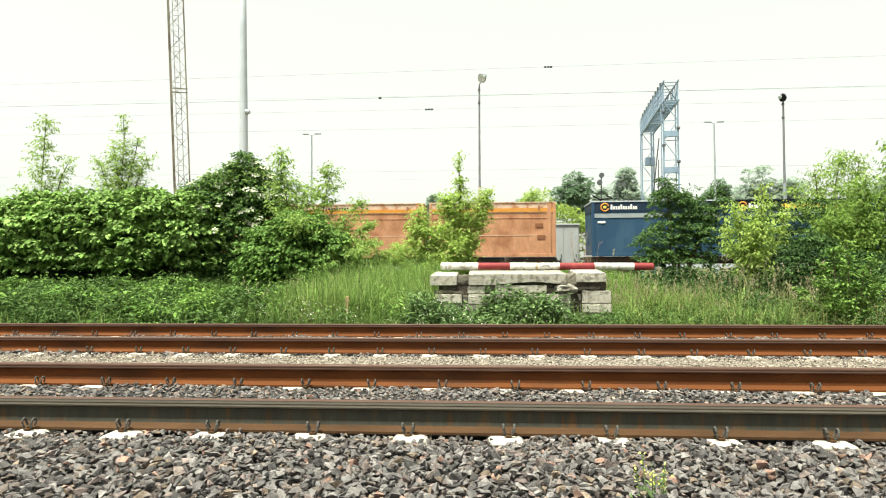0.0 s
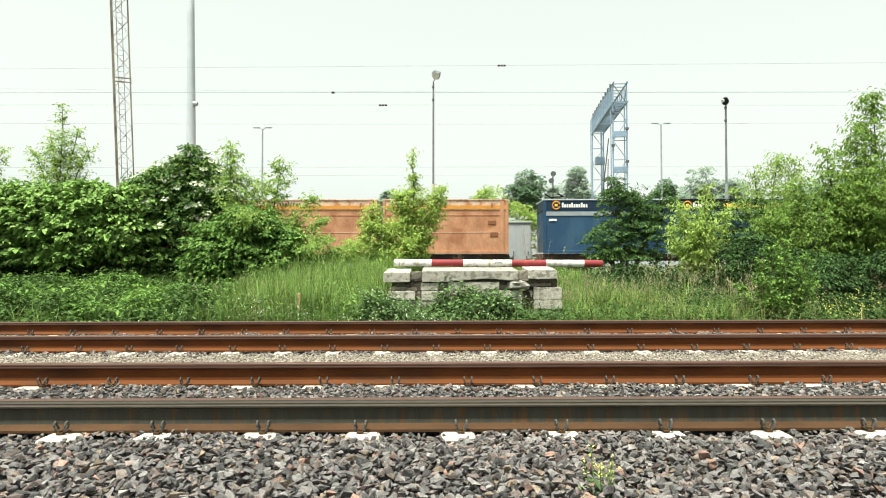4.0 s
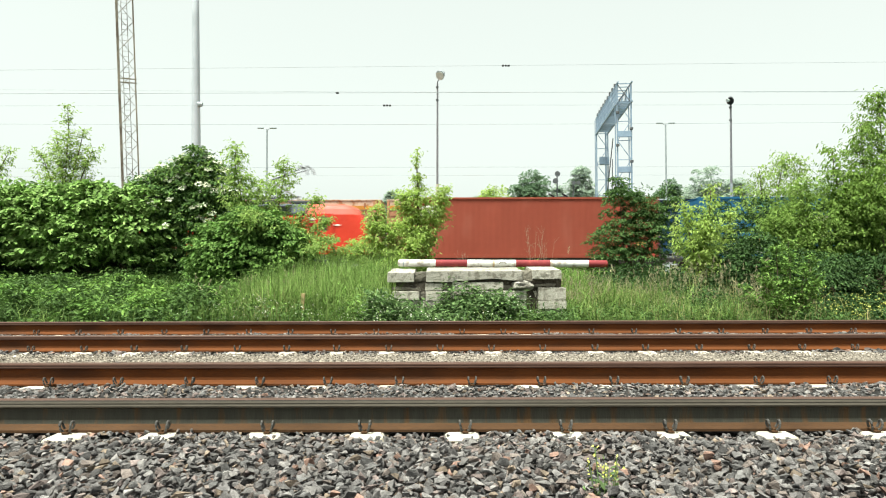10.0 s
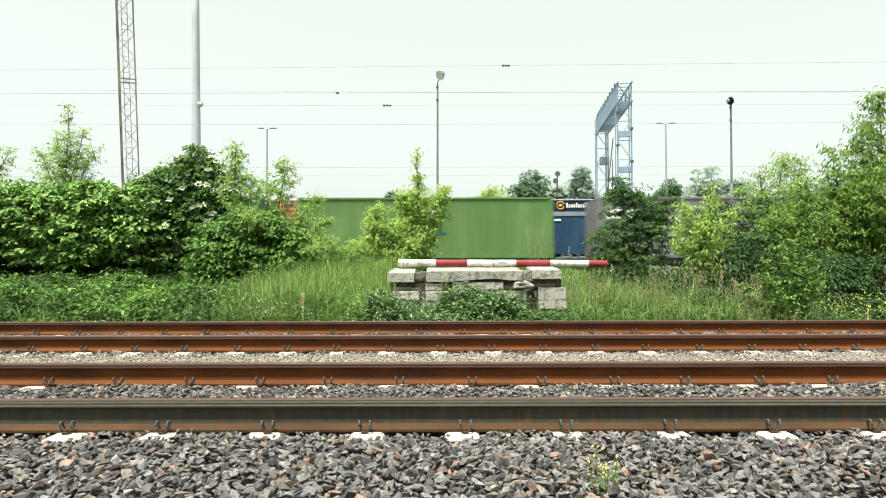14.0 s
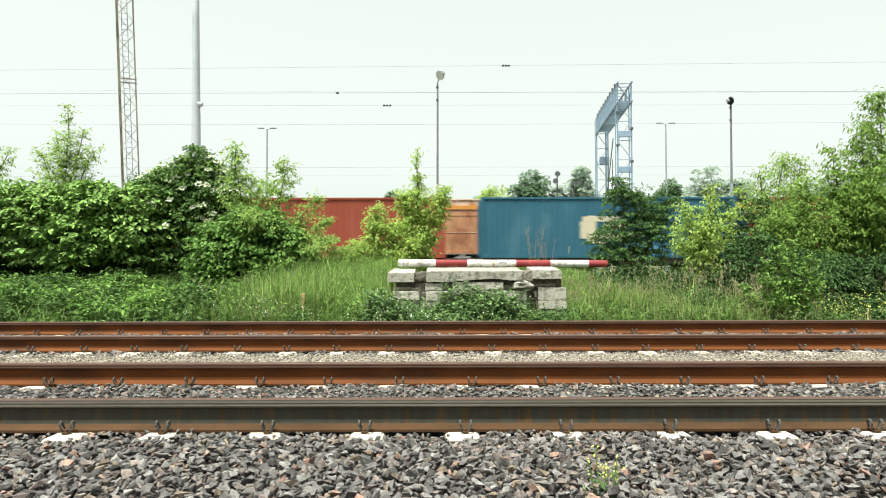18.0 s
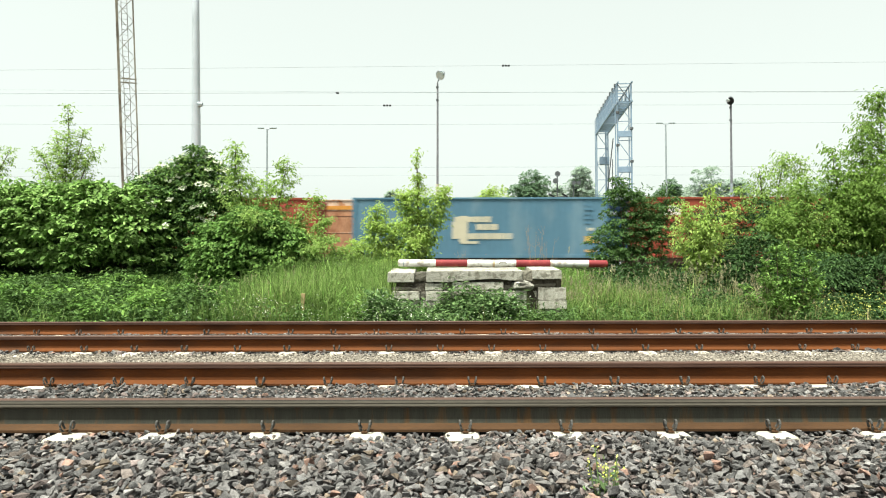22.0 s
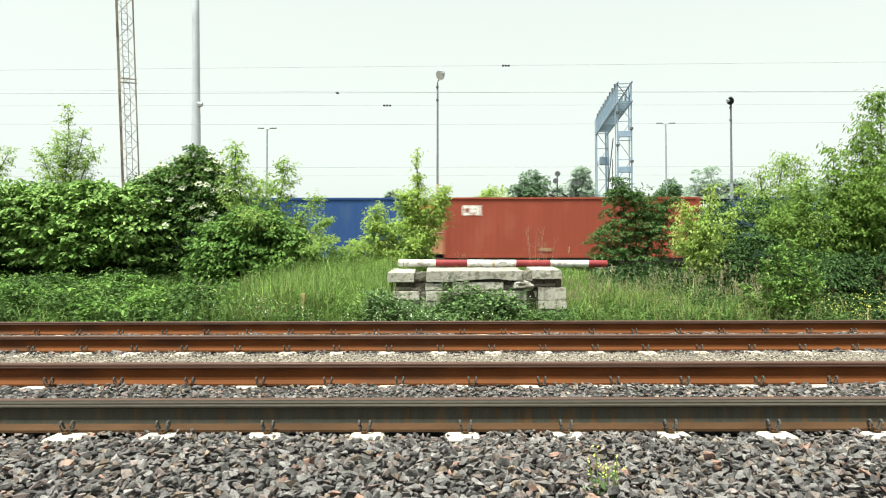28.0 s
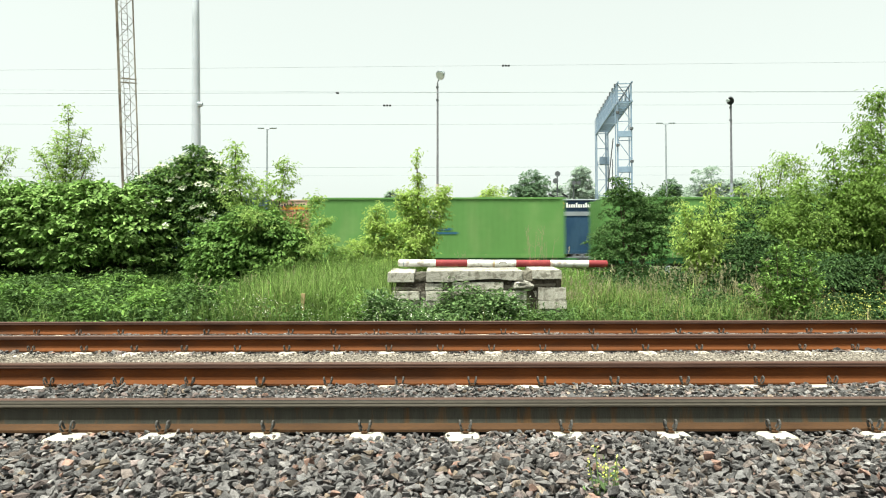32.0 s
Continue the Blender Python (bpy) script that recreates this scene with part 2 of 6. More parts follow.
def tube(bm, a, b, r0, r1=None, n=8, caps=True):
    """A straight or tapered round bar from a to b."""
    a, b = Vector(a), Vector(b)
    r1 = r0 if r1 is None else r1
    d = (b - a).normalized()
    u = d.orthogonal().normalized()
    w = d.cross(u)
    rings = []
    for p, r in ((a, r0), (b, r1)):
        rings.append([bm.verts.new(p + r * (math.cos(2 * math.pi * i / n) * u + math.sin(2 * math.pi * i / n) * w)) for i in range(n)])
    for i in range(n):
        bm.faces.new((rings[0][i], rings[0][(i + 1) % n], rings[1][(i + 1) % n], rings[1][i]))
    if caps:
        bm.faces.new(rings[0][::-1]), bm.faces.new(rings[1])
    return bm


def pipe(bm, pts, r, n=6, taper=1.0):
    """A round bar along a line of points."""
    pts = [Vector(p) for p in pts]
    rings = []
    for i, p in enumerate(pts):
        d = (pts[min(i + 1, len(pts) - 1)] - pts[max(i - 1, 0)]).normalized()
        u = Vector((0, 0, 1)).cross(d)
        u = u.normalized() if u.length > 0.05 else Vector((1, 0, 0)).cross(d).normalized()
        w = d.cross(u)
        rr = float(r * (1 + (taper - 1) * i / (len(pts) - 1)))
        rings.append([bm.verts.new(p + rr * (math.cos(2 * math.pi * k / n) * u + math.sin(2 * math.pi * k / n) * w)) for k in range(n)])
    for a, b in zip(rings, rings[1:]):
        for i in range(n):
            bm.faces.new((a[i], a[(i + 1) % n], b[(i + 1) % n], b[i]))
    bm.faces.new(rings[0][::-1]), bm.faces.new(rings[-1])
    return bm


def sweep_x(bm, profile, x0, x1, mi=None):
    """A profile of (y, z) points, drawn out along x."""
    a = [bm.verts.new((x0, y, z)) for y, z in profile]
    b = [bm.verts.new((x1, y, z)) for y, z in profile]
    n = len(profile)
    for i in range(n):
        f = bm.faces.new((a[i], b[i], b[(i + 1) % n], a[(i + 1) % n]))
        if mi:
            f.material_index = mi[i]
    bm.faces.new(a[::-1]), bm.faces.new(b)
    bmesh.ops.recalc_face_normals(bm, faces=bm.faces[:])
    return bm


def soup(name, verts, faces, material):
    """A mesh from arrays: verts (n, 3), faces (m, 3 or 4)."""
    me = bpy.data.meshes.new(name)
    verts, faces = np.asarray(verts, np.float32), np.asarray(faces, np.int32)
    k = faces.shape[1]
    me.vertices.add(len(verts)), me.loops.add(faces.size), me.polygons.add(len(faces))
    me.vertices.foreach_set("co", verts.ravel())
    me.loops.foreach_set("vertex_index", faces.ravel())
    me.polygons.foreach_set("loop_start", np.arange(0, faces.size, k, dtype=np.int32))
    me.polygons.foreach_set("use_smooth", np.zeros(len(faces), bool))
    me.update(calc_edges=True)
    me.materials.append(material)
    return me


rng = np.random.default_rng(7)


def unit(v):
    return v / np.maximum(np.linalg.norm(v, axis=1, keepdims=True), 1e-6)


def leaves(name, pts, out, size, material, droop=0.35, wide=0.5, jitter=0.28):
    """One leaf at each point: a pointed blade folded along its midrib. out: the way each leaf grows."""
    n = len(pts)
    out = unit(out + rng.normal(0, jitter, (n, 3)) - np.array([0, 0, droop]))
    side = unit(np.cross(out, rng.normal(0, 0.35, (n, 3)) + np.array([0, 0, 1.0])))
    up = np.cross(side, out)
    s = (size * rng.uniform(0.6, 1.35, n))[:, None]
    w = s * wide
    m1 = pts + out * s * 0.28
    m2 = pts + out * s * 0.68 - up * s * 0.05
    c = pts + out * s - up * s * 0.14
    v = np.stack([pts, m1 + side * w * 0.46 + up * w * 0.14, m2 + side * w * 0.36 + up * w * 0.12, c, m2 - side * w * 0.36 + up * w * 0.12, m1 - side * w * 0.46 + up * w * 0.14], 1).reshape(-1, 3)
    i = np.arange(n)[:, None] * 6
    f = np.concatenate([i + np.array([[0, 1, 2, 3]]), i + np.array([[0, 3, 4, 5]])], 1).reshape(-1, 4)
    return soup(name, v, f, material)


def lobes(blobs, n, seed, low=-0.6, depth=0.35):
    """Places over the outside of some ellipsoids (x, y, z, rx, ry, rz), and the way out at each."""
    g = np.random.default_rng(seed)
    bl = np.array(blobs, float)
    area = (bl[:, 3] * bl[:, 5] + bl[:, 3] * bl[:, 4] + bl[:, 4] * bl[:, 5])
    pick = g.choice(len(bl), n, p=area / area.sum())
    d = unit(g.normal(0, 1, (n, 3)))
    d[:, 2] = np.where(d[:, 2] < low, -d[:, 2], d[:, 2])
    rad = 1.02 - depth * g.random(n) ** 1.6 + 0.05 * g.normal(0, 1, n)
    return bl[pick, :3] + d * bl[pick, 3:] * rad[:, None], d, g


def clumped(blobs, n, reach, per, seed, low=-0.6, depth=0.5, flat=0.62, under=-0.2):
    """Leaf places on many small overlapping clumps: each is leafy on top and outside, and bare beneath."""
    c, d, g = lobes(blobs, n, seed, low, depth)
    r = reach * g.uniform(0.55, 1.4, n)
    k = np.repeat(np.arange(n), per)
    e = unit(g.normal(0, 1, (len(k), 3)) + 0.55 * d[k])
    e[:, 2] = np.where(e[:, 2] < under, -e[:, 2], e[:, 2])
    p = c[k] + e * (r[k] * g.uniform(0.62, 1.08, len(k)))[:, None] * np.array([1, 1, flat])
    return p, e * np.array([1, 1, 0.35]) + 0.5 * d[k] * np.array([1, 1, 0.3])


def twigs(tips, d, per, length, g):
    """Leaves in two rows along a twig at each tip, with one at its end: their places and the ways they grow."""
    n = len(tips)
    axis = unit(d * np.array([1, 1, 0.55]) + g.normal(0, 0.38, (n, 3)) + np.array([0, 0, 0.12]))
    side = unit(np.cross(axis, np.array([0, 0, 1.0]) + g.normal(0, 0.25, (n, 3))))
    L = (length * g.uniform(0.6, 1.3, n))[:, None, None]
    u = np.linspace(-0.55, 0.5, per)[None, :, None]
    sg = np.where(np.arange(per) % 2, 1.0, -1.0)[None, :, None] * np.where(np.arange(per) == per - 1, 0.0, 1.0)[None, :, None]
    p = tips[:, None] + axis[:, None] * L * u + g.normal(0, length * 0.06, (n, per, 3))
    o = axis[:, None] * 0.55 + side[:, None] * sg * 0.85
    return p.reshape(-1, 3), o.reshape(-1, 3)


def stems(parent, base, tips, r, name="stem", material=None):
    for tx, ty, tz in tips:
        bx, by, bz = base
        bm = bmesh.new()
        k = random.uniform(-0.25, 0.25)
        pipe(bm, [(bx, by, bz - 0.1), (bx + (tx - bx) * 0.3 + k, by + (ty - by) * 0.3, bz + (tz - bz) * 0.4), (bx + (tx - bx) * 0.7 - k * 0.4, by + (ty - by) * 0.7, bz + (tz - bz) * 0.75), (tx, ty, tz)], r, 6, 0.25)
        part(name, bm, material or M["bark"], parent)


def shrub(name, label, blobs, material, n, per, reach, size, seed, base=None, stem_r=0.05, category="shrub", umbels=0, depth=0.5, low=-0.6, flat=0.62, tips=None, **kw):
    """A shrub of leafy clumps. tips: a second leaf colour that paints the light on top; umbels: how many flat flower
    heads.
    """
    bl = np.array(blobs, float)
    if base is None:
        base = (bl[0, 0], bl[0, 1], ground(bl[0, 0], bl[0, 1]))
    t = thing(name, label, category, at=pose(*base))
    o = np.array(base)
    random.seed(seed)
    stems(t, (0, 0, 0), [tuple(b[:3] - o + np.array([0, 0, 0.3 * b[5]])) for b in bl], stem_r, "stem")
    p, d = clumped(blobs, n, reach, per, seed, low, depth, flat)
    part("crown", leaves("crown", p - o, d, size, material, **kw), None, t)
    if tips:
        # leaves of another colour on the upper half, in place of brighter light there
        p, d = clumped(blobs, n // 3, reach * 0.8, per // 2, seed + 3, 0.15, 0.04, flat)
        part("young_growth", leaves("young_growth", p - o, d, size * 0.85, tips, **kw), None, t, "paler leaves painting the light on the tops")
    if umbels:
        c, d, g = lobes(blobs, umbels, seed + 5, -0.05, 0.02)
        c = c + d * 0.12
        k = np.repeat(np.arange(umbels), 44)
        up = unit(d * np.array([0.8, 0.8, 0.3]) + np.array([0, -0.15, 0.9]))
        a = unit(np.cross(up, np.array([0.0, 1.0, 0.1])))
        b = np.cross(up, a)
        th, rr = g.uniform(0, 6.283, len(k)), (g.uniform(0.07, 0.13, umbels)[k]) * np.sqrt(g.random(len(k)))
        q = c[k] + a[k] * (rr * np.cos(th))[:, None] + b[k] * (rr * np.sin(th))[:, None]
        part("blossom", leaves("blossom", q - o, a[k] * np.cos(th)[:, None] + b[k] * np.sin(th)[:, None], 0.05, M["petal"], droop=0.1, wide=0.95), None, t, "flat creamy white flower heads")
    return t


def sapling(name, label, foot, stemlines, material, size, per_m, seed, spread=0.16, category="young tree", wide=0.45, twig=0.35, droop=0.55):
    """A slender tree: stems as lines of points (x, y, z, reach of the side twigs), with sprays of leaves along the twigs."""
    g = np.random.default_rng(seed)
    t = thing(name, label, category, at=pose(*foot))
    P, D = [], []
    for line in stemlines:
        line = np.array(line, float)
        bm = bmesh.new()
        pipe(bm, [(0, 0, -0.1)] + [tuple(q[:3]) for q in line], 0.014 + 0.005 * line[-1, 2], 6, 0.2)
        part("stem", bm, M["bark"], t)
        for q0, q1 in zip(line, line[1:]):
            n = max(3, int(np.linalg.norm(q1[:3] - q0[:3]) * per_m * min(1.25, max(0.16, (q0[3] + q1[3]))**1.3)))
            o = q0 + (q1 - q0) * g.random((n, 1))
            az = g.uniform(0, 2 * np.pi, n)
            dirn = np.stack([np.cos(az), np.sin(az), g.uniform(-0.1, 0.8, n)], 1)
            tip = o[:, :3] + unit(dirn) * (o[:, 3] * g.uniform(0.15, 1.1, n))[:, None]
            p, d = twigs(tip, dirn, 9, twig, g)
            P.append(p), D.append(d)
    P, D = np.concatenate(P), np.concatenate(D)
    part("crown", leaves("crown", P, D, size, material, wide=wide, droop=droop), None, t)
    return t


def ground(x, y):
    """The height of the ground: flat under the near tracks, a slight bank behind them, level again at the far tracks."""
    pts = ((-50, -0.5), (1.0, -0.33), (2.0, -0.27), (9.3, -0.27), (10.2, -0.32), (12.0, -0.22), (16.0, 0.05), (20.0, 0.26), (23.5, 0.34), (26.6, -0.1), (27.0, -0.15), (40.0, -0.15), (5000, -0.15))
    for (a, za), (b, zb) in zip(pts, pts[1:]):
        if a <= y <= b:
            f = (y - a) / (b - a)
            z = za + (zb - za) * f
            break
    else:
        z = -0.5
    if 9.5 < y < 27:
        z += 0.07 * math.sin(x * 0.9 + y * 0.5) * math.sin(y * 0.7 - x * 0.3)
    return z
# ---- the ground, the ballast and the two near tracks ----
def build_ground():
    xs = sorted({*np.linspace(-40, 40, 81).tolist(), -3000, -800, -250, -120, -70, 70, 120, 250, 800, 3000})
    ys = sorted({*np.linspace(0, 40, 81).tolist(), -60, -20, -8, -3, 50, 70, 110, 200, 500, 1200, 4000})
    v = [(x, y, ground(x, y)) for y in ys for x in xs]
    n = len(xs)
    f = [(j * n + i, j * n + i + 1, (j + 1) * n + i + 1, (j + 1) * n + i) for j in range(len(ys) - 1) for i in range(n - 1)]
    ob = new("ground", soup("ground", v, f, M["soil"]))
    tagged(ob, "grassy railway land sloping gently up behind the tracks", "ground", kind="structure")


TRACKS = ((3.66, 0.0, 5.167, -0.023), (7.17, -0.022, 8.677, 0.004))
# where the clips sit along each rail, and the pitch that carries them on at both ends
CLIPS = ((0.581, (-2.166, -1.615, -1.012, -0.447, 0.126, 0.707, 1.307, 1.900, 2.483)),
         (0.584, (-3.232, -2.663, -2.076, -1.494, -0.943, -0.351, 0.231, 0.800, 1.401, 1.979, 2.580, 3.186)),
         (0.589, (-4.712, -4.111, -3.535, -2.954, -2.359, -1.784, -1.215, -0.627, -0.032, 0.549, 1.144, 1.732, 2.320, 2.934, 3.529, 4.111, 4.712)),
         (0.597, (-5.648, -5.059, -4.479, -3.875, -3.287, -2.698, -2.118, -1.522, -0.933, -0.337, 0.259, 0.839, 1.435, 2.055, 2.651, 3.263, 3.867, 4.471, 5.083, 5.695)))


def clip_places(rail, reach):
    step, mid = CLIPS[rail]
    out = list(mid)
    while out[0] > -reach:
        out.insert(0, out[0] - step)
    while out[-1] < reach:
        out.append(out[-1] + step)
    return out


HALF = ((0.030, 0.0), (0.0355, -0.006), (0.0365, -0.017), (0.0338, -0.021), (0.036, -0.034), (0.033, -0.043), (0.0105, -0.054),
        (0.0083, -0.075), (0.0083, -0.118), (0.015, -0.140), (0.045, -0.153), (0.0745, -0.162), (0.075, -0.176))


def rail_mesh(web):
    prof = list(HALF) + [(-y, z) for y, z in reversed(HALF)]
    mi = [3 if -0.05 < z < -0.005 else 1 if z > -0.05 else (2 if z < -0.1525 else 0) for y, z in prof]
    mi[0] = 4
    mi[-2] = 4
    bm = sweep_x(bmesh.new(), prof, -90, 90, mi)
    dark = web == M["rust_dark"]
    return mesh_of(bm, "rail", [web, M["rail_top"], M["rust_foot"] if dark else web, M["head_side"] if dark else M["rail_top"], M["rail_edge"] if dark else M["rail_top"]])


def clip_mesh():
    """A spring clip: two upright loops of bar either side of a rusty bolt."""
    bm = bmesh.new()
    for s in (-1, 1):
        pipe(bm, [(s * 0.014, -0.096, 0.006), (s * 0.022, -0.108, 0.010), (s * 0.027, -0.116, 0.026), (s * 0.030, -0.116, 0.044), (s * 0.031, -0.111, 0.058), (s * 0.032, -0.100, 0.063), (s * 0.0325, -0.088, 0.058), (s * 0.032, -0.081, 0.040), (s * 0.022, -0.078, 0.016)], 0.0068, 7)
    n = len(bm.faces)
    box(bm, -0.017, 0.017, -0.124, -0.078, -0.004, 0.006, 0.002, 1)
    tube(bm, (0, -0.104, 0.004), (0, -0.104, 0.017), 0.011, n=6)
    for f in list(bm.faces)[n:]:
        f.material_index = 1
    return mesh_of(bm, "rail_clip", [M["clip"], M["rust_foot"]])


def sleeper_mesh(length):
    bm = bmesh.new()
    prof = ((-0.14, -0.2), (-0.14, -0.1), (-0.09, 0.0), (0.09, 0.0), (0.14, -0.1), (0.14, -0.2))
    a = [bm.verts.new((x, -length / 2, z)) for x, z in prof]
    b = [bm.verts.new((x, length / 2, z)) for x, z in prof]
    n = len(prof)
    for i in range(n):
        bm.faces.new((a[i], a[(i + 1) % n], b[(i + 1) % n], b[i]))
    bm.faces.new(a[::-1]), bm.faces.new(b)
    bmesh.ops.recalc_face_normals(bm, faces=bm.faces[:])
    bmesh.ops.bevel(bm, geom=bm.edges[:], offset=0.012, segments=1, affect="EDGES")
    return mesh_of(bm, "sleeper", M["sleeper"])


def build_tracks():
    clip, sleepers = clip_mesh(), (sleeper_mesh(1.92), sleeper_mesh(2.26))
    webs = (M["rust_dark"], M["rust"], M["rust"], M["rust"])
    r = random.Random(4)
    for ti, (ya, za, yb, zb) in enumerate(TRACKS):
        t = thing("railway_track", "rusty rails clipped to pale concrete sleepers in stone ballast" if ti else
                  "rusty rails with a grime-dark web on pale concrete sleepers", "railway track", "parallel tracks", "structure", pose(0, (ya + yb) / 2, 0))
        mid = (ya + yb) / 2
        for ri, (y, z) in enumerate(((ya, za), (yb, zb))):
            part("rail", rail_mesh(webs[2 * ti + ri]), None, t, at=pose(0, y - mid, z))
            for x in clip_places(2 * ti + ri, 5.2 + 1.1 * (2 * ti + ri)):
                part("rail_clip", clip, None, t, at=pose(x, y - mid, z - 0.168, 0, 0, r.uniform(-4, 4)))
        for x in clip_places(2 * ti, 16.0):
            part("sleeper", sleepers[ti], None, t, at=pose(x + r.uniform(-0.012, 0.012), r.uniform(-0.02, 0.02), (za + zb) / 2 - 0.178, math.degrees(math.atan2(zb - za, yb - ya)), 0, r.uniform(-1, 1)))


def stone_templates(n, seed):
    """Crushed stones: hulls of a few points, longer than wide and wider than high, with a chipped face or two."""
    g = np.random.default_rng(seed)
    out = []
    for _ in range(n):
        bm = bmesh.new()
        k = int(g.integers(8, 12))
        p = unit(g.normal(0, 1, (k, 3))) * g.uniform(0.85, 1.08, (k, 1))
        cut = unit(g.normal(0, 1, (3, 3)))
        for c in cut:
            p -= np.maximum(p @ c - g.uniform(0.45, 0.7), 0)[:, None] * c
        p *= np.array([g.uniform(1.05, 1.6), g.uniform(0.8, 1.1), g.uniform(0.5, 0.8)])
        for q in p:
            bm.verts.new(q)
        h = bmesh.ops.convex_hull(bm, input=bm.verts[:])
        bmesh.ops.delete(bm, geom=list({e for e in h["geom_interior"] + h["geom_unused"] if isinstance(e, bmesh.types.BMVert)}), context="VERTS")
        bm.verts.index_update()
        bmesh.ops.triangulate(bm, faces=bm.faces[:])
        out.append((np.array([v.co[:] for v in bm.verts]), np.array([[v.index for v in f.verts] for f in bm.faces])))
        bm.free()
    return out


def scatter(temps, x, y, z, size, seed):
    g = np.random.default_rng(seed)
    V, F, base = [], [], 0
    n = len(x)
    which = g.integers(0, len(temps), n)
    ang = g.uniform(0, 2 * np.pi, (n, 2))
    tilt = g.normal(0, 0.8, n)
    for i in range(n):
        v, f = temps[which[i]]
        c, s, ct, st = math.cos(ang[i, 0]), math.sin(ang[i, 0]), math.cos(tilt[i]), math.sin(tilt[i])
        m = np.array([[c, -s * ct, s * st], [s, c * ct, -c * st], [0, st, ct]]) * size[i]
        V.append(v @ m.T * 1.12 + (x[i], y[i], z[i]))
        F.append(f + base)
        base += len(v)
    return np.concatenate(V), np.concatenate(F)


def clear_of_sleepers(x, y, ti):
    """True where no stone lies: on the bare sleeper tops beside the rails and under the rail feet."""
    ya, _, yb, _ = TRACKS[ti]
    at = np.array(clip_places(2 * ti, 16.0))
    on = np.min(np.abs(x[:, None] - at[None]), axis=1) < 0.085
    near = ((y > ya - (0.36 if ti else 0.2)) & (y < ya)) | ((y > yb - 0.2) & (y < yb))
    return (on & near) | (np.abs(y - ya) < 0.082) | (np.abs(y - yb) < 0.085)


def build_ballast():
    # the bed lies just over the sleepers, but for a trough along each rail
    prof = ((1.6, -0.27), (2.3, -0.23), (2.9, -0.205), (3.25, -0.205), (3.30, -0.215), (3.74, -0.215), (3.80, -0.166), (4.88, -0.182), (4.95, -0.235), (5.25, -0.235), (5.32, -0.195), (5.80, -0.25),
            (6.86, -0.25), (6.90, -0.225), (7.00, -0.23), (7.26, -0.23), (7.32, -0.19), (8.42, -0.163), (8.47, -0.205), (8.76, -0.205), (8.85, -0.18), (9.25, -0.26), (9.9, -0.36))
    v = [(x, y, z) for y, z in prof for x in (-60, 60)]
    bed = new("ballast", soup("ballast", v, [(2 * i, 2 * i + 1, 2 * i + 3, 2 * i + 2) for i in range(len(prof) - 1)], M["ballast_bed_shade"]))
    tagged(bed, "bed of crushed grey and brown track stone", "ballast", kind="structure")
    g = np.random.default_rng(21)
    temps = stone_templates(40, 3)
    V, F, base = [], [], 0
    singles = []

    def region(x0, x1, y0, y1, per, lo, hi, z, ti, seed):
        nonlocal base
        gap = per ** -0.5
        gx, gy = np.meshgrid(np.arange(x0, x1, gap), np.arange(y0, y1, gap))
        n = gx.size
        x, y = gx.ravel() + g.uniform(-0.42, 0.42, n) * gap, gy.ravel() + g.uniform(-0.42, 0.42, n) * gap
        s = g.uniform(lo, hi, n) ** 1.0
        zz = z + g.uniform(-0.035, 0.018, n) + 0.010 * np.sin(x * 3.1 + y * 7)
        if y0 < 3:
            zz -= 0.02 * np.clip((y - 2.95) / 0.35, 0, 1)
        keep = ~clear_of_sleepers(x, y, ti)
        x, y, s, zz = x[keep], y[keep], s[keep], zz[keep]
        if ti == 0 and y0 < 3 and not singles:
            near = np.argsort((np.abs(x) + (y - y0) * 2.0))[:300]
            singles.extend(zip(x[near], y[near], zz[near], s[near]))
            rest = np.setdiff1d(np.arange(len(x)), near)
            x, y, s, zz = x[rest], y[rest], s[rest], zz[rest]
        v, f = scatter(temps, x, y, zz, s, seed)
        V.append(v), F.append(f + base)
        base += len(v)

    region(-3.6, 3.6, 2.25, 3.40, 680, 0.015, 0.032, -0.156, 0, 1)
    region(-3.6, 3.6, 2.25, 3.36, 900, 0.016, 0.031, -0.188, 0, 10)
    region(-3.6, 3.6, 3.2, 3.42, 700, 0.013, 0.024, -0.166, 0, 30)
    region(-3.6, 3.6, 3.38, 3.60, 1900, 0.012, 0.025, -0.190, 0, 9)
    region(-4.4, 4.4, 3.72, 4.35, 200, 0.026, 0.042, -0.18, 0, 2)
    region(-4.7, 4.7, 4.10, 4.86, 1300, 0.014, 0.026, -0.176, 0, 3)
    region(-4.7, 4.7, 4.85, 5.10, 1900, 0.013, 0.024, -0.208, 0, 11)
    region(-5.8, 5.8, 5.24, 6.10, 150, 0.026, 0.042, -0.20, 0, 4)
    region(-6.2, 6.2, 6.85, 7.11, 1000, 0.012, 0.023, -0.214, 1, 5)
    region(-7.0, 7.0, 7.24, 8.10, 150, 0.026, 0.042, -0.20, 1, 6)
    region(-7.6, 7.6, 8.10, 8.62, 1600, 0.014, 0.028, -0.178, 1, 7)
    region(-8.0, 8.0, 8.75, 9.50, 200, 0.026, 0.042, -0.22, 1, 8)
    region(-9.5, 9.5, 1.62, 2.3, 560, 0.022, 0.038, -0.22, 0, 31)
    for k, (a, b) in enumerate(((-9.5, -3.5), (3.5, 9.5))):
        region(a, b, 2.2, 5.75, 620, 0.026, 0.044, -0.195, 0, 20 + k)
        region(a, b, 6.95, 9.5, 480, 0.026, 0.044, -0.205, 1, 22 + k)
    me = soup("ballast_stones", np.concatenate(V), np.concatenate(F), M["ballast"])
    part("stone_spread", me, None, bed, "loose angular track stones")["kind"] = "stuff"
    # the stones that lie nearest, one by one
    metas = []
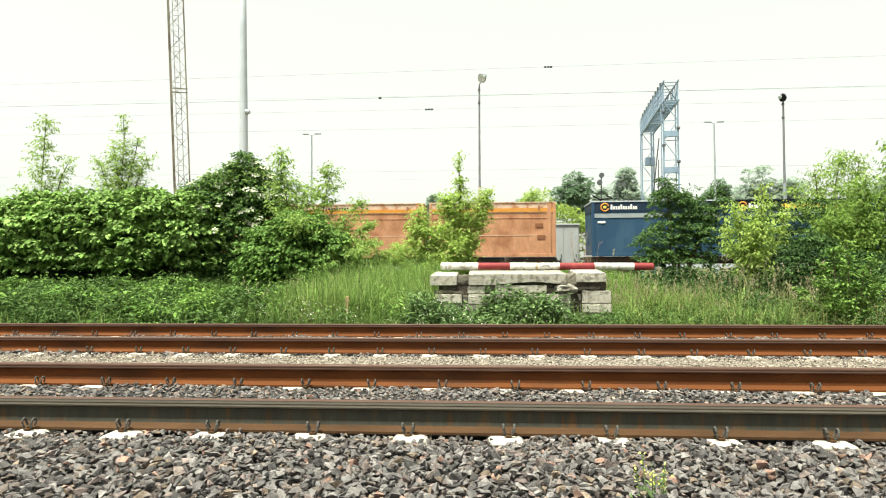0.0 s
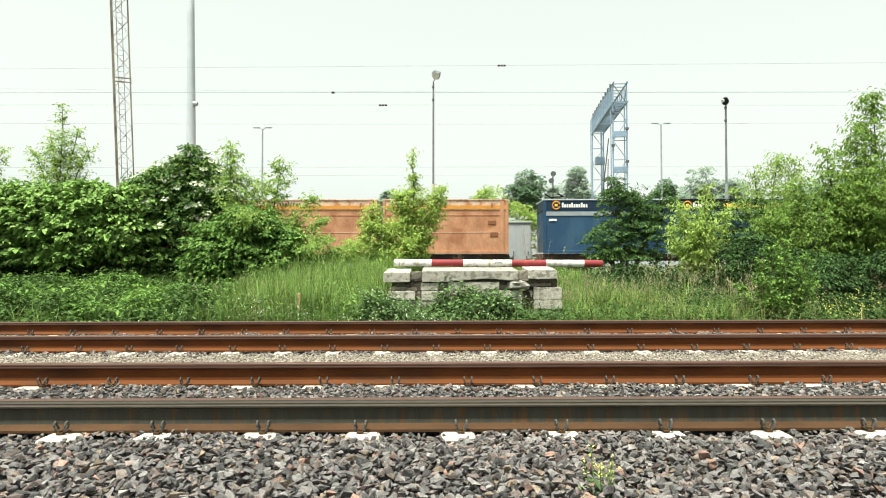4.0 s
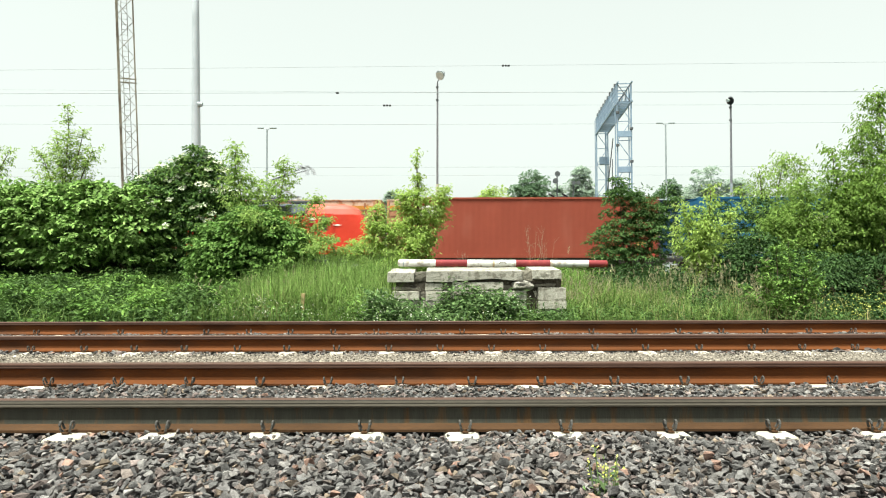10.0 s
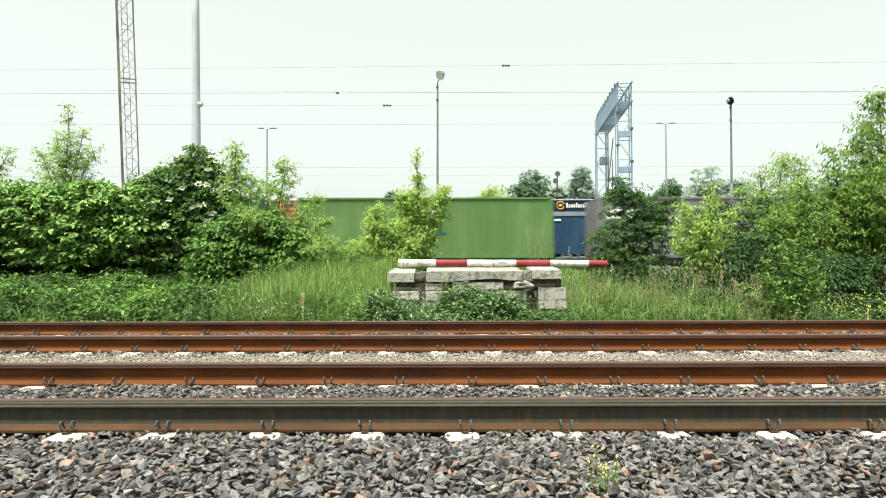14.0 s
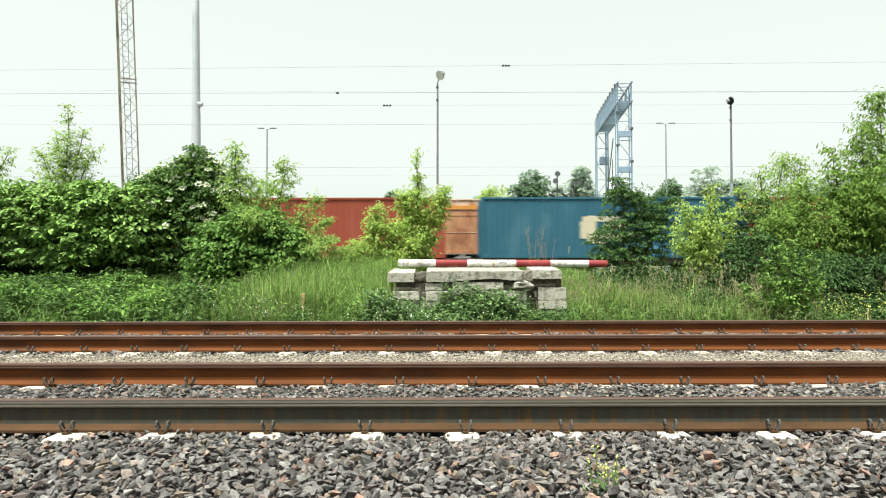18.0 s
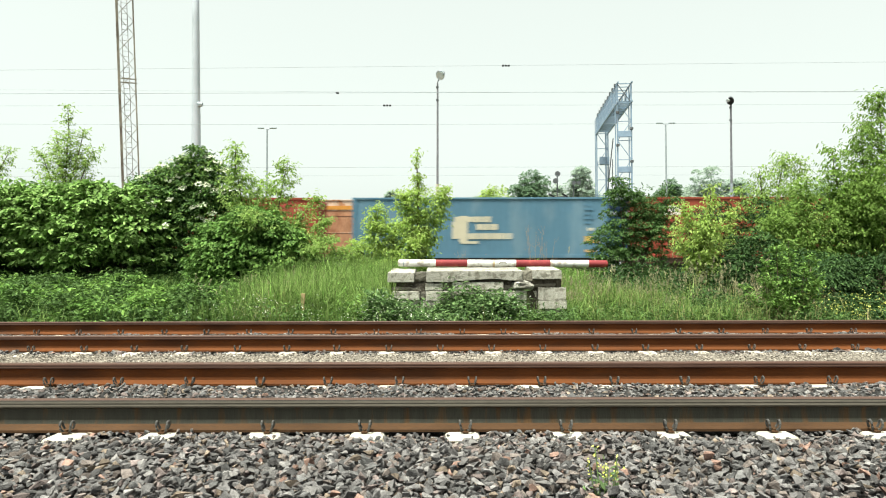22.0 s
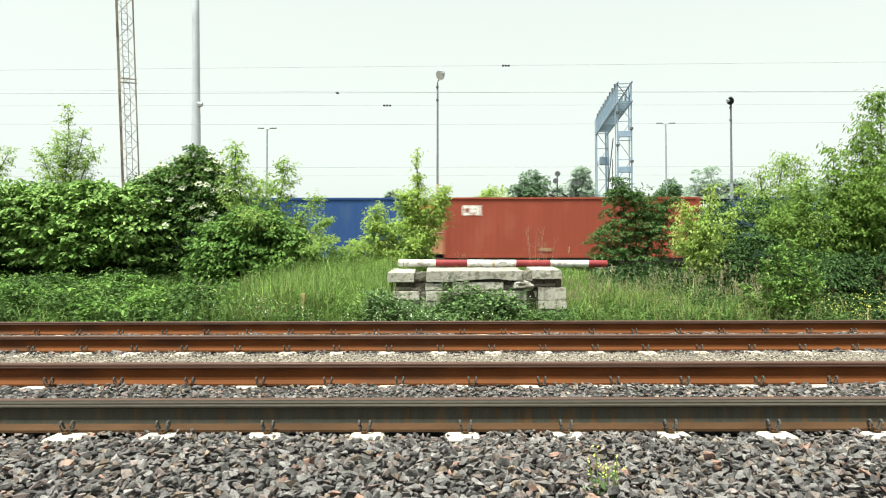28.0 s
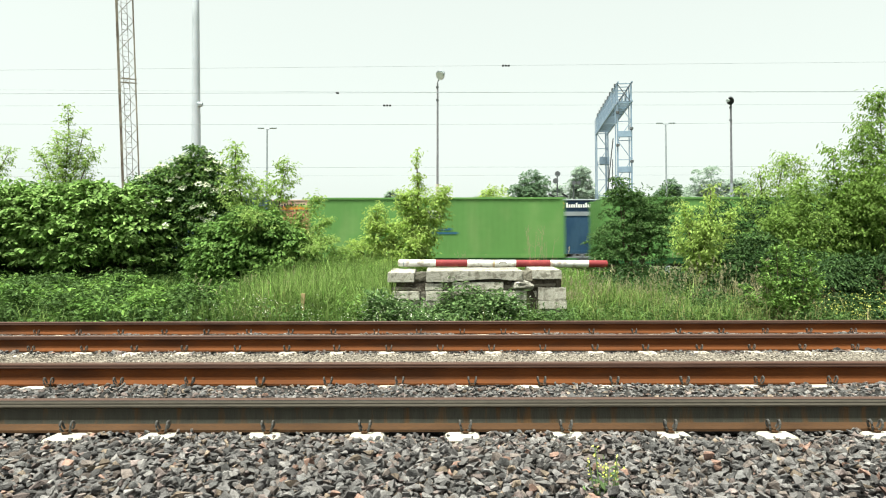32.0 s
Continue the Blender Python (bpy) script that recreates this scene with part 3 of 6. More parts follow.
    for v, f in temps:
        metas.append(soup("stone", v, f, M["ballast_ob"]))
    r = random.Random(9)
    for x, y, z, s in singles:
        o = part("stone", r.choice(metas), None, bed, at=pose(x, y, z, r.uniform(-25, 25), r.uniform(-25, 25), r.uniform(0, 360)))
        o.scale = (s, s, s)
    # the pale path between the tracks
    path = new("gravel_path", soup("gravel_path", [(-60, 5.85, -0.208), (60, 5.85, -0.208), (60, 6.78, -0.208), (-60, 6.78, -0.208)], [(0, 1, 2, 3)], M["gravel_bed"]))
    tagged(path, "strip of pale fine gravel between the two tracks", "gravel path", kind="structure")
    n = 20000
    x, y = g.uniform(-6.6, 6.6, n), g.uniform(6.05, 6.95, n)
    v, f = scatter(temps[:6], x, y, -0.205 + g.uniform(-0.006, 0.006, n), g.uniform(0.006, 0.018, n), 12)
    part("pebble_spread", soup("pebbles", v, f, M["gravel"]), None, path)["kind"] = "stuff"


build_ground()
build_tracks()
build_ballast()
# ---- the old stone plinth with the barrier pole on it ----
def rough_block(x0, x1, y0, y1, z0, z1, seed, round_=0.02, rough=0.012):
    bm = B(x0, x1, y0, y1, z0, z1)
    L = max(x1 - x0, 0.1)
    cuts = max(1, int(L / 0.07))
    bmesh.ops.subdivide_edges(bm, edges=[e for e in bm.edges if abs(e.verts[0].co.x - e.verts[1].co.x) > 0.5 * L], cuts=cuts, use_grid_fill=True)
    bmesh.ops.subdivide_edges(bm, edges=[e for e in bm.edges if abs(e.verts[0].co.y - e.verts[1].co.y) > 0.3 * (y1 - y0)], cuts=4, use_grid_fill=True)
    bmesh.ops.subdivide_edges(bm, edges=[e for e in bm.edges if abs(e.verts[0].co.z - e.verts[1].co.z) > 0.5 * (z1 - z0)], cuts=3, use_grid_fill=True)
    bmesh.ops.bevel(bm, geom=[e for e in bm.edges if e.calc_face_angle(0) > 0.8], offset=round_, segments=2, affect="EDGES")
    for v in bm.verts:
        v.co += rough * noise.noise_vector(v.co * 7 + Vector((seed, 0, seed)))  + 0.75 * rough * noise.noise_vector(v.co * 27 + Vector((0, seed, 0)))
    return bm


def build_plinth():
    y = 11.0
    t = thing("stone_plinth", "crumbling plinth of weathered pale stone blocks in rough courses", "stone plinth", at=pose(0, y, 0))
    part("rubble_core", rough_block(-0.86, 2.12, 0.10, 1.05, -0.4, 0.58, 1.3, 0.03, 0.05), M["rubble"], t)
    # x0, x1, front, back, z0, z1
    rows = ((-0.99, -0.515, 0.0, 1.02, 0.485, 0.655), (-0.30, 1.42, 0.0, 1.05, 0.50, 0.68), (1.60, 2.115, 0.0, 1.04, 0.535, 0.695),
            (-0.32, -0.005, 0.03, 0.6, 0.335, 0.465), (0.17, 1.08, 0.02, 0.6, 0.345, 0.485),
            (-0.90, -0.42, 0.0, 0.6, 0.165, 0.325), (-0.31, 0.60, 0.02, 0.6, 0.155, 0.325), (0.62, 1.49, 0.0, 0.6, 0.165, 0.330), (1.705, 2.19, -0.03, 0.62, 0.165, 0.385),
            (1.70, 2.20, -0.05, 0.62, 0.005, 0.155), (1.30, 1.49, 0.03, 0.5, 0.0, 0.150), (-0.88, 0.2, 0.03, 0.5, -0.02, 0.150), (0.24, 1.26, 0.04, 0.5, -0.02, 0.145),
            (1.66, 2.16, 0.0, 0.6, -0.18, -0.01), (-0.86, 0.5, 0.04, 0.5, -0.2, -0.03), (0.54, 1.6, 0.04, 0.5, -0.2, -0.03),
            (1.5, 1.69, 0.1, 0.5, 0.02, 0.33))
    for i, (x0, x1, f, b, z0, z1) in enumerate(rows):
        bm = rough_block(x0, x1, f, b, z0, z1, i * 2.7, 0.008, 0.0065)
        if b > 0.9:
            for v in bm.verts:
                if v.co.z > (z0 + z1) / 2:
                    v.co.z += 0.07 * max(0.0, v.co.y)
        if i == 1:
            for v in bm.verts:
                if v.co.z < 0.59:
                    v.co.z += 0.04 * math.exp(-((v.co.x - 0.85) / 0.35) ** 2) - 0.015 * (v.co.x < 0.2)
        part("stone_block", bm, M["stone"], t)
    # filler stones, darker than the blocks and set back between them
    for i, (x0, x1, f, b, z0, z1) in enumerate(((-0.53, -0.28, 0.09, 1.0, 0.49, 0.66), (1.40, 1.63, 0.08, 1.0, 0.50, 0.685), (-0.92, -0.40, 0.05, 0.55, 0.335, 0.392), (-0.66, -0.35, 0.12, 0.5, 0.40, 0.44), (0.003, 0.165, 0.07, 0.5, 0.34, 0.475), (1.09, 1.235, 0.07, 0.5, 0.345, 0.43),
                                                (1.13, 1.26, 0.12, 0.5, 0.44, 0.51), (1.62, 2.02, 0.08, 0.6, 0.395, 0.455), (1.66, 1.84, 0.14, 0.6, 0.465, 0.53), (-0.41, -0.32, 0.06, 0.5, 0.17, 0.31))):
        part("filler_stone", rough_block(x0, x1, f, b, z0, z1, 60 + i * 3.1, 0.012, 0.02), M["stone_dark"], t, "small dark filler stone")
    for x, yy, z, sx, sy, sz in ((1.42, 0.1, 0.415, 0.19, 0.2, 0.095), (2.03, -0.12, -0.17, 0.15, 0.14, 0.12), (1.36, -0.1, -0.2, 0.16, 0.14, 0.12), (1.62, -0.16, -0.22, 0.12, 0.12, 0.08), (1.82, -0.2, -0.24, 0.09, 0.1, 0.07)):
        bm = bmesh.new()
        bmesh.ops.create_icosphere(bm, subdivisions=3, radius=1)
        for v in bm.verts:
            v.co *= 1 + 0.3 * noise.noise(v.co * 1.6 + Vector((x * 5, 0, 0))) + 0.12 * noise.noise(v.co * 5.0)
            v.co = Vector((x + v.co.x * sx, yy + v.co.y * sy, z + v.co.z * sz))
        part("boulder", bm, M["stone_grey"], t, "rough grey boulder", smooth=False)


def build_pole():
    t = thing("barrier_pole", "red and white banded steel barrier pole lying on the stones", "barrier pole", at=pose(-0.87, 11.93, 0.834, 0, 0.35, 0))
    ends = (0.0, 0.73, 1.34, 2.28, 2.94, 3.68, 4.06)
    for i, (a, b) in enumerate(zip(ends, ends[1:])):
        bm = bmesh.new()
        n = 20
        rings = []
        prof = [(a, 0.069), (b, 0.069)]
        if i == 0:
            prof = [(a, 0.03), (a + 0.015, 0.064), (a + 0.06, 0.07), (a + 0.062, 0.069), (b, 0.069)]
        if i == 5:
            prof = [(a, 0.069), (b - 0.05, 0.069), (b - 0.02, 0.066), (b, 0.03)]
        for x, r in prof:
            rings.append([bm.verts.new((x, r * math.cos(2 * math.pi * k / n), r * math.sin(2 * math.pi * k / n))) for k in range(n)])
        for p, q in zip(rings, rings[1:]):
            for k in range(n):
                bm.faces.new((p[k], q[k], q[(k + 1) % n], p[(k + 1) % n]))
        bm.faces.new(rings[0][::-1]), bm.faces.new(rings[-1])
        bmesh.ops.recalc_face_normals(bm, faces=bm.faces[:])
        part("white_band" if i % 2 == 0 else "red_band", bm, M["white"] if i % 2 == 0 else M["red"], t, smooth=False)
    for x in (0.10, 1.84):
        bm = bmesh.new()
        tube(bm, (x, 0, 0), (x + 0.025, 0, 0), 0.073, n=20)
        part("collar", bm, M["galv"] if x < 1 else M["wood_peg"], t, "worn steel collar")
    bm = bmesh.new()
    pipe(bm, [(2.02 + 0.07 * math.cos(a), -0.075, -0.02 + 0.05 * math.sin(a)) for a in np.linspace(0.2, 2.9, 9)], 0.008, 6)
    part("hook", bm, M["mast_rust"], t, "bent rusty wire hook")


build_plinth()
build_pole()
# ---- masts, lamps, gantry, signals and wires beyond the verge ----
def build_lattice_mast():
    t = thing("lattice_mast", "tall slender lattice mast of rusty steel angle with a platform collar", "lattice mast", at=pose(-20.0, 40, -0.2, 0, -2.4, 26))
    w, top = 0.47, 26.0
    for i, (sx, sy) in enumerate(((-1, -1), (1, -1), (1, 1), (-1, 1))):
        bm = bmesh.new()
        r = 0.075 if i == 0 else 0.045
        box(bm, sx * w - r, sx * w + r, sy * w - r, sy * w + r, 0, top, 0.01)
        part("leg", bm, M["mast_rust"], t)
    z, k = 0.6, 0
    step = 1.18
    while z + step < top:
        for (ax, ay), (bx, by) in (((-w, -w), (w, -w)), ((w, -w), (w, w)), ((w, w), (-w, w)), ((-w, w), (-w, -w))):
            bm = bmesh.new()
            a, b = ((ax, ay, z), (bx, by, z + step)) if k % 2 == 0 else ((bx, by, z), (ax, ay, z + step))
            tube(bm, a, b, 0.02, n=4)
            part("brace", bm, M["mast_rust"], t)
        z += step
        k += 1
    bm = bmesh.new()
    for x in (-0.22, 0.12):
        tube(bm, (x, 0.1, 0), (x, 0.1, top), 0.02, n=5)
    for i in range(int(top / 0.35)):
        tube(bm, (-0.22, 0.1, 0.3 + i * 0.35), (0.12, 0.1, 0.3 + i * 0.35), 0.014, n=4)
    part("ladder", bm, M["mast_rust"], t)
    for z in (12.95, 25.8):
        bm = bmesh.new()
        for a, b in ((-1, -1), (1, 1)):
            box(bm, -w - 0.09, w + 0.09, a * w - 0.03, a * w + 0.03, z + 0.06, z + 0.13, 0.01)
            box(bm, a * w - 0.03, a * w + 0.03, -w + 0.03, w - 0.03, z + 0.06, z + 0.13, 0.01)
        part("collar", bm, M["mast_rust"], t, "open collar of steel angle")


def build_pole_grey():
    t = thing("steel_pole", "tall tapering pale grey steel pole with a small lamp box", "pole", at=pose(-16.0, 40, -0.2, 0, -0.6, 0))
    bm = bmesh.new()
    pipe(bm, [(0, 0, 0), (0, 0, 8), (0, 0, 17), (0, 0, 27)], 0.37, 14, 0.42)
    part("shaft", bm, M["grey_pole"], t, smooth=True)
    bm = bmesh.new()
    tube(bm, (0.2, -0.1, 11.5), (0.46, -0.1, 11.5), 0.19, 0.13, 12)
    part("lamp_box", bm, M["galv"], t)
    bm = B(-0.45, 0.45, -0.45, 0.45, 0, 0.25, 0.03)
    part("base", bm, M["sleeper"], t)


def build_lamps():
    for x, y, h, dark in ((-0.33, 38, 12.3, False), (17.87, 38, 11.0, True)):
        t = thing("yard_lamp", "slim dark lamp post with a dark round floodlight" if dark else "slim grey lamp post with a tilted pale floodlight", "lamp post", "yard lamps", at=pose(x, y, -0.2))
        bm = bmesh.new()
        tube(bm, (0, 0, 0), (0, 0, 6.0), 0.105, 0.1, 10)
        part("lower_shaft", bm, M["galv"] if dark else M["sleeper"], t)
        bm = bmesh.new()
        tube(bm, (0, 0, 6.0), (0.02, 0, h), 0.068, 0.055, 10)
        part("upper_shaft", bm, M["post_grey"], t)
        bm = bmesh.new()
        tube(bm, (0, 0, h), (0.1, 0, h + 0.25), 0.03, n=6)
        part("bracket", bm, M["dark_steel"], t)
        bm = bmesh.new()
        if dark:
            tube(bm, (-0.09, -0.19, h + 0.1), (0.09, 0.16, h + 0.3), 0.21, 0.16, 14)
        else:
            tube(bm, (0.18, -0.2, h + 0.42), (0.3, 0.02, h + 0.6), 0.28, 0.2, 14)
        for v in bm.verts:
            v.co.z = h + 0.25 + (v.co.z - h - 0.25) * 1.1
        part("floodlight", bm, M["black"] if dark else M["galv"], t)
        bm = bmesh.new()
        if dark:
            tube(bm, (-0.27, -0.2, h + 0.12), (-0.2, -0.14, h + 0.16), 0.1, 0.1, 12)
        else:
            tube(bm, (0.15, -0.25, h + 0.38), (0.17, -0.21, h + 0.41), 0.25, 0.25, 14)
        part("lens", bm, M["lamp_glass"], t)
        for z in (h - 0.3, h - 1.1):
            bm = bmesh.new()
            tube(bm, (0, 0, z), (0, 0, z + 0.1), 0.085, n=10)
            part("band", bm, M["dark_steel"], t)
    for x, h in ((-21.5, 17.7), (27.3, 18.2)):
        t = thing("twin_lamp", "distant pale twin-armed lamp mast", "lamp post", "twin lamps", at=pose(x, 75, -0.2))
        bm = bmesh.new()
        tube(bm, (0, 0, 0), (0, 0, 8.5), 0.3, 0.26, 10)
        part("lower_shaft", bm, M["grey_pole"], t)
        bm = bmesh.new()
        tube(bm, (0, 0, 8.5), (0, 0, h), 0.125, 0.09, 8)
        part("upper_shaft", bm, M["galv"], t)
        for s in (-1, 1):
            bm = bmesh.new()
            pipe(bm, [(0, 0, h - 0.1), (s * 0.4, 0, h + 0.1), (s * 0.7, 0, h + 0.12)], 0.05, 6)
            arm = part("arm", bm, M["grey_pole"], t)
            part("lamp_head", B(s * 0.75 - 0.4, s * 0.75 + 0.4, -0.16, 0.16, h + 0.06, h + 0.2, 0.05), M["galv"], arm)


def build_gantry():
    t = thing("signal_gantry", "blue-grey lattice steel gantry spanning the far tracks with a caged walkway", "gantry", at=pose(11.27, 38, -0.2, 0, 0, -6.1))
    L, zb, zt, w = 9.05, 11.05, 12.25, 0.42

    def bar(name, a, b, r, m="blue_steel"):
        bm = bmesh.new()
        tube(bm, a, b, r, n=4)
        part(name, bm, M[m], t)

    for sx in (-w, w):
        for z in (zb, zt):
            bar("chord", (sx, -0.4, z), (sx, L + 0.4, z), 0.055)
        n = 12
        for i in range(n):
            y0, y1 = i * L / n, (i + 1) * L / n
            bar("brace", (sx, y0, zb if i % 2 else zt), (sx, y1, zt if i % 2 else zb), 0.035)
            bar("post", (sx, y0, zb), (sx, y0, zt), 0.03)
    for i in range(13):
        y0 = i * L / 12
        for z in (zb, zt):
            bar("crosspiece", (-w, y0, z), (w, y0, z), 0.035)
    bm = bmesh.new()
    for i in range(46):
        box(bm, -w - 0.02, w + 0.02, i * L / 46, i * L / 46 + 0.08, zb + 0.08, zb + 0.11)
    part("walkway", bm, M["blue_steel"], t)
    bm = bmesh.new()
    for i in range(40):
        tube(bm, (-w - 0.03, i * L / 40, zb), (-w - 0.03, (i + 2) * L / 40 if i < 38 else L, zt), 0.013, n=3)
        tube(bm, (-w - 0.03, i * L / 40, zt), (-w - 0.03, (i + 2) * L / 40 if i < 38 else L, zb), 0.013, n=3)
    part("safety_mesh", bm, M["blue_steel"], t, "wire mesh cage panel")
    for y in (0.0, L):
        for sx in (-w, w):
            bar("leg", (sx, y, 0), (sx, y, zt), 0.062)
            bar("leg", (sx, y + 0.75, 0), (sx, y + 0.75, zt), 0.042)
        z, k = 0.3, 0
        while z < zb - 1.0:
            bar("brace", (-w if k % 2 else w, y, z), (w if k % 2 else -w, y, z + 1.2), 0.03)
            bar("rung", (-w, y, z), (w, y, z), 0.03)
            z += 1.2
            k += 1
    for i in range(9):
        # dark insulators and clamps on the legs and along the walkway
        z = 2.2 + i * 1.02
        part("insulator", B(w * (1 if i % 2 else -1) - 0.1, w * (1 if i % 2 else -1) + 0.1, -0.16, -0.02, z, z + 0.16, 0.03), M["dark_steel"], t)
        part("clamp", B(-w - 0.1, -w + 0.06, 0.5 + i * 0.95, 0.62 + i * 0.95, zt - 0.04, zt + 0.16, 0.02), M["dark_steel"], t)
    bar("brace", (-w, 0, zb), (w, 0, zt), 0.03, "dark_steel")
    bar("brace", (w, 0, zb), (-w, 0, zt), 0.03, "dark_steel")
    for y, z in ((0.0, 8.9), (0.05, 6.7)):
        part("bracket_plate", B(-w, w, y - 0.12, y + 0.02, z, z + 0.38, 0.02), M["blue_steel"], t)
    part("signal_box", B(-0.25, 0.45, L - 0.5, L - 0.1, 8.6, 9.2, 0.03), M["blue_steel"], t, "light blue equipment box")
    bar("ladder_rail", (0.15, L - 0.6, 0), (0.15, L - 0.6, zb), 0.05)
    bar("hanging_arm", (0.3, L - 0.4, 6.6), (0.75, L - 0.4, 10.6), 0.05, "dark_steel")
    part("signal_head", B(0.5, 0.75, L - 0.6, L - 0.35, 5.6, 6.7, 0.03), M["black"], t)
    bar("hanging_arm", (0.62, L - 0.48, 6.0), (0.7, L - 0.4, 9.0), 0.04, "dark_steel")


def build_signals():
    for x, z0, z1, r, s in ((8.2, 7.5, 7.0, 0.19, -0.15), (9.35, 6.85, 6.85, 0.15, 0.36)):
        t = thing("railway_signal", "dark disc signal on a thin post among the trees", "railway signal", "disc signals", at=pose(x, 44, -0.2))
        bm = bmesh.new()
        tube(bm, (0, 0, 0), (0, 0, z0), 0.06, 0.045, 8)
        part("post", bm, M["dark_steel"], t)
        for px, z in ((0.0, z0), (s, z1)):
            bm = bmesh.new()
            tube(bm, (px, -0.2, z), (px, -0.1, z), r, r, 16)
            d = part("disc", bm, M["dark_steel"], t)
            bm = bmesh.new()
            tube(bm, (px, -0.1, z), (px, 0.12, z), r * 0.7, r * 0.5, 10)
            part("lamp_housing", bm, M["dark_steel"], d)
    t = thing("signal_bracket", "dark signal post with two folded bracket pieces", "railway signal", at=pose(7.6, 41, -0.2))
    bm = bmesh.new()
    tube(bm, (0, 0, 0), (0, 0, 5.4), 0.05, n=8)
    part("post", bm, M["dark_steel"], t)
    for a, b in (((-0.55, 0, 5.75), (0.05, 0, 5.4)), ((-0.2, 0, 5.5), (0.75, 0, 5.55)), ((0.75, 0, 5.55), (0.35, 0, 5.75))):
        bm = bmesh.new()
        tube(bm, a, b, 0.05, n=6)
        part("bracket_bar", bm, M["black"], t)


def build_wires():
    def wire(y, z0, z1, sag, beads=(), r=0.014, label="thin overhead railway wire", x0=-60, x1=60):
        t = thing("overhead_wire", label, "wire", "overhead wires", at=pose(0, y, 0))
        bm = bmesh.new()
        n = 24
        pipe(bm, [(x0 + (x1 - x0) * i / n, 0, z0 + (z1 - z0) * i / n - sag * 4 * (i / n) * (1 - i / n)) for i in range(n + 1)], r * 0.7, 5)
        part("cable", bm, M["wire"], t)
        for x, l in beads:
            f = (x - x0) / (x1 - x0)
            z = z0 + (z1 - z0) * f - sag * 4 * f * (1 - f)
            bm = bmesh.new()
            for k in range(3):
                tube(bm, (x - l / 2 + l * k / 3, 0, z - 0.01), (x - l / 2 + l * (k + 0.75) / 3, 0, z - 0.01), 0.055, n=8)
            part("insulator", bm, M["black"], t, "dark ribbed insulator")

    wire(32.3, 9.87, 9.95, 0.0, ((-5.55, 0.16),), 0.016)
    wire(35.0, 9.98, 9.9, 0.0, ((-3.15, 0.5),), 0.009)
    wire(36.0, 12.1, 12.95, 0.0, ((3.75, 0.5),), 0.010)
    wire(30.48, 5.66, 5.66, 0.0, (), 0.009)
    wire(30.48, 8.25, 8.25, 0.45, (), 0.009)
    wire(34.95, 5.9, 5.9, 0.0, (), 0.008)
    wire(41.0, 13.0, 12.4, 0.3, (), 0.007)


def build_portals():
    """The portals that carry the overhead wires, well up and down the line."""
    for x in (-60, 60):
        t = thing("catenary_portal", "grey steel portal carrying the overhead wires", "catenary portal", "catenary portals", at=pose(x, 0, -0.2))
        for y in (27.4, 43.0):
            part("column", B(-0.15, 0.15, y - 0.15, y + 0.15, 0, 13.6, 0.02), M["galv"], t)
        part("beam", B(-0.15, 0.15, 27.2, 43.2, 13.2, 13.6, 0.02), M["galv"], t)
        for y, z in ((32.3, 10.0), (35.0, 10.0), (36.0, 12.2), (30.48, 5.8), (34.95, 6.0), (41.0, 12.6)):
            bm = bmesh.new()
            tube(bm, (0, y, z), (0, y, 13.25), 0.05, n=6)
            part("drop_tube", bm, M["galv"], t)


build_portals()
build_lattice_mast()
build_pole_grey()
build_lamps()
build_gantry()
build_signals()
build_wires()
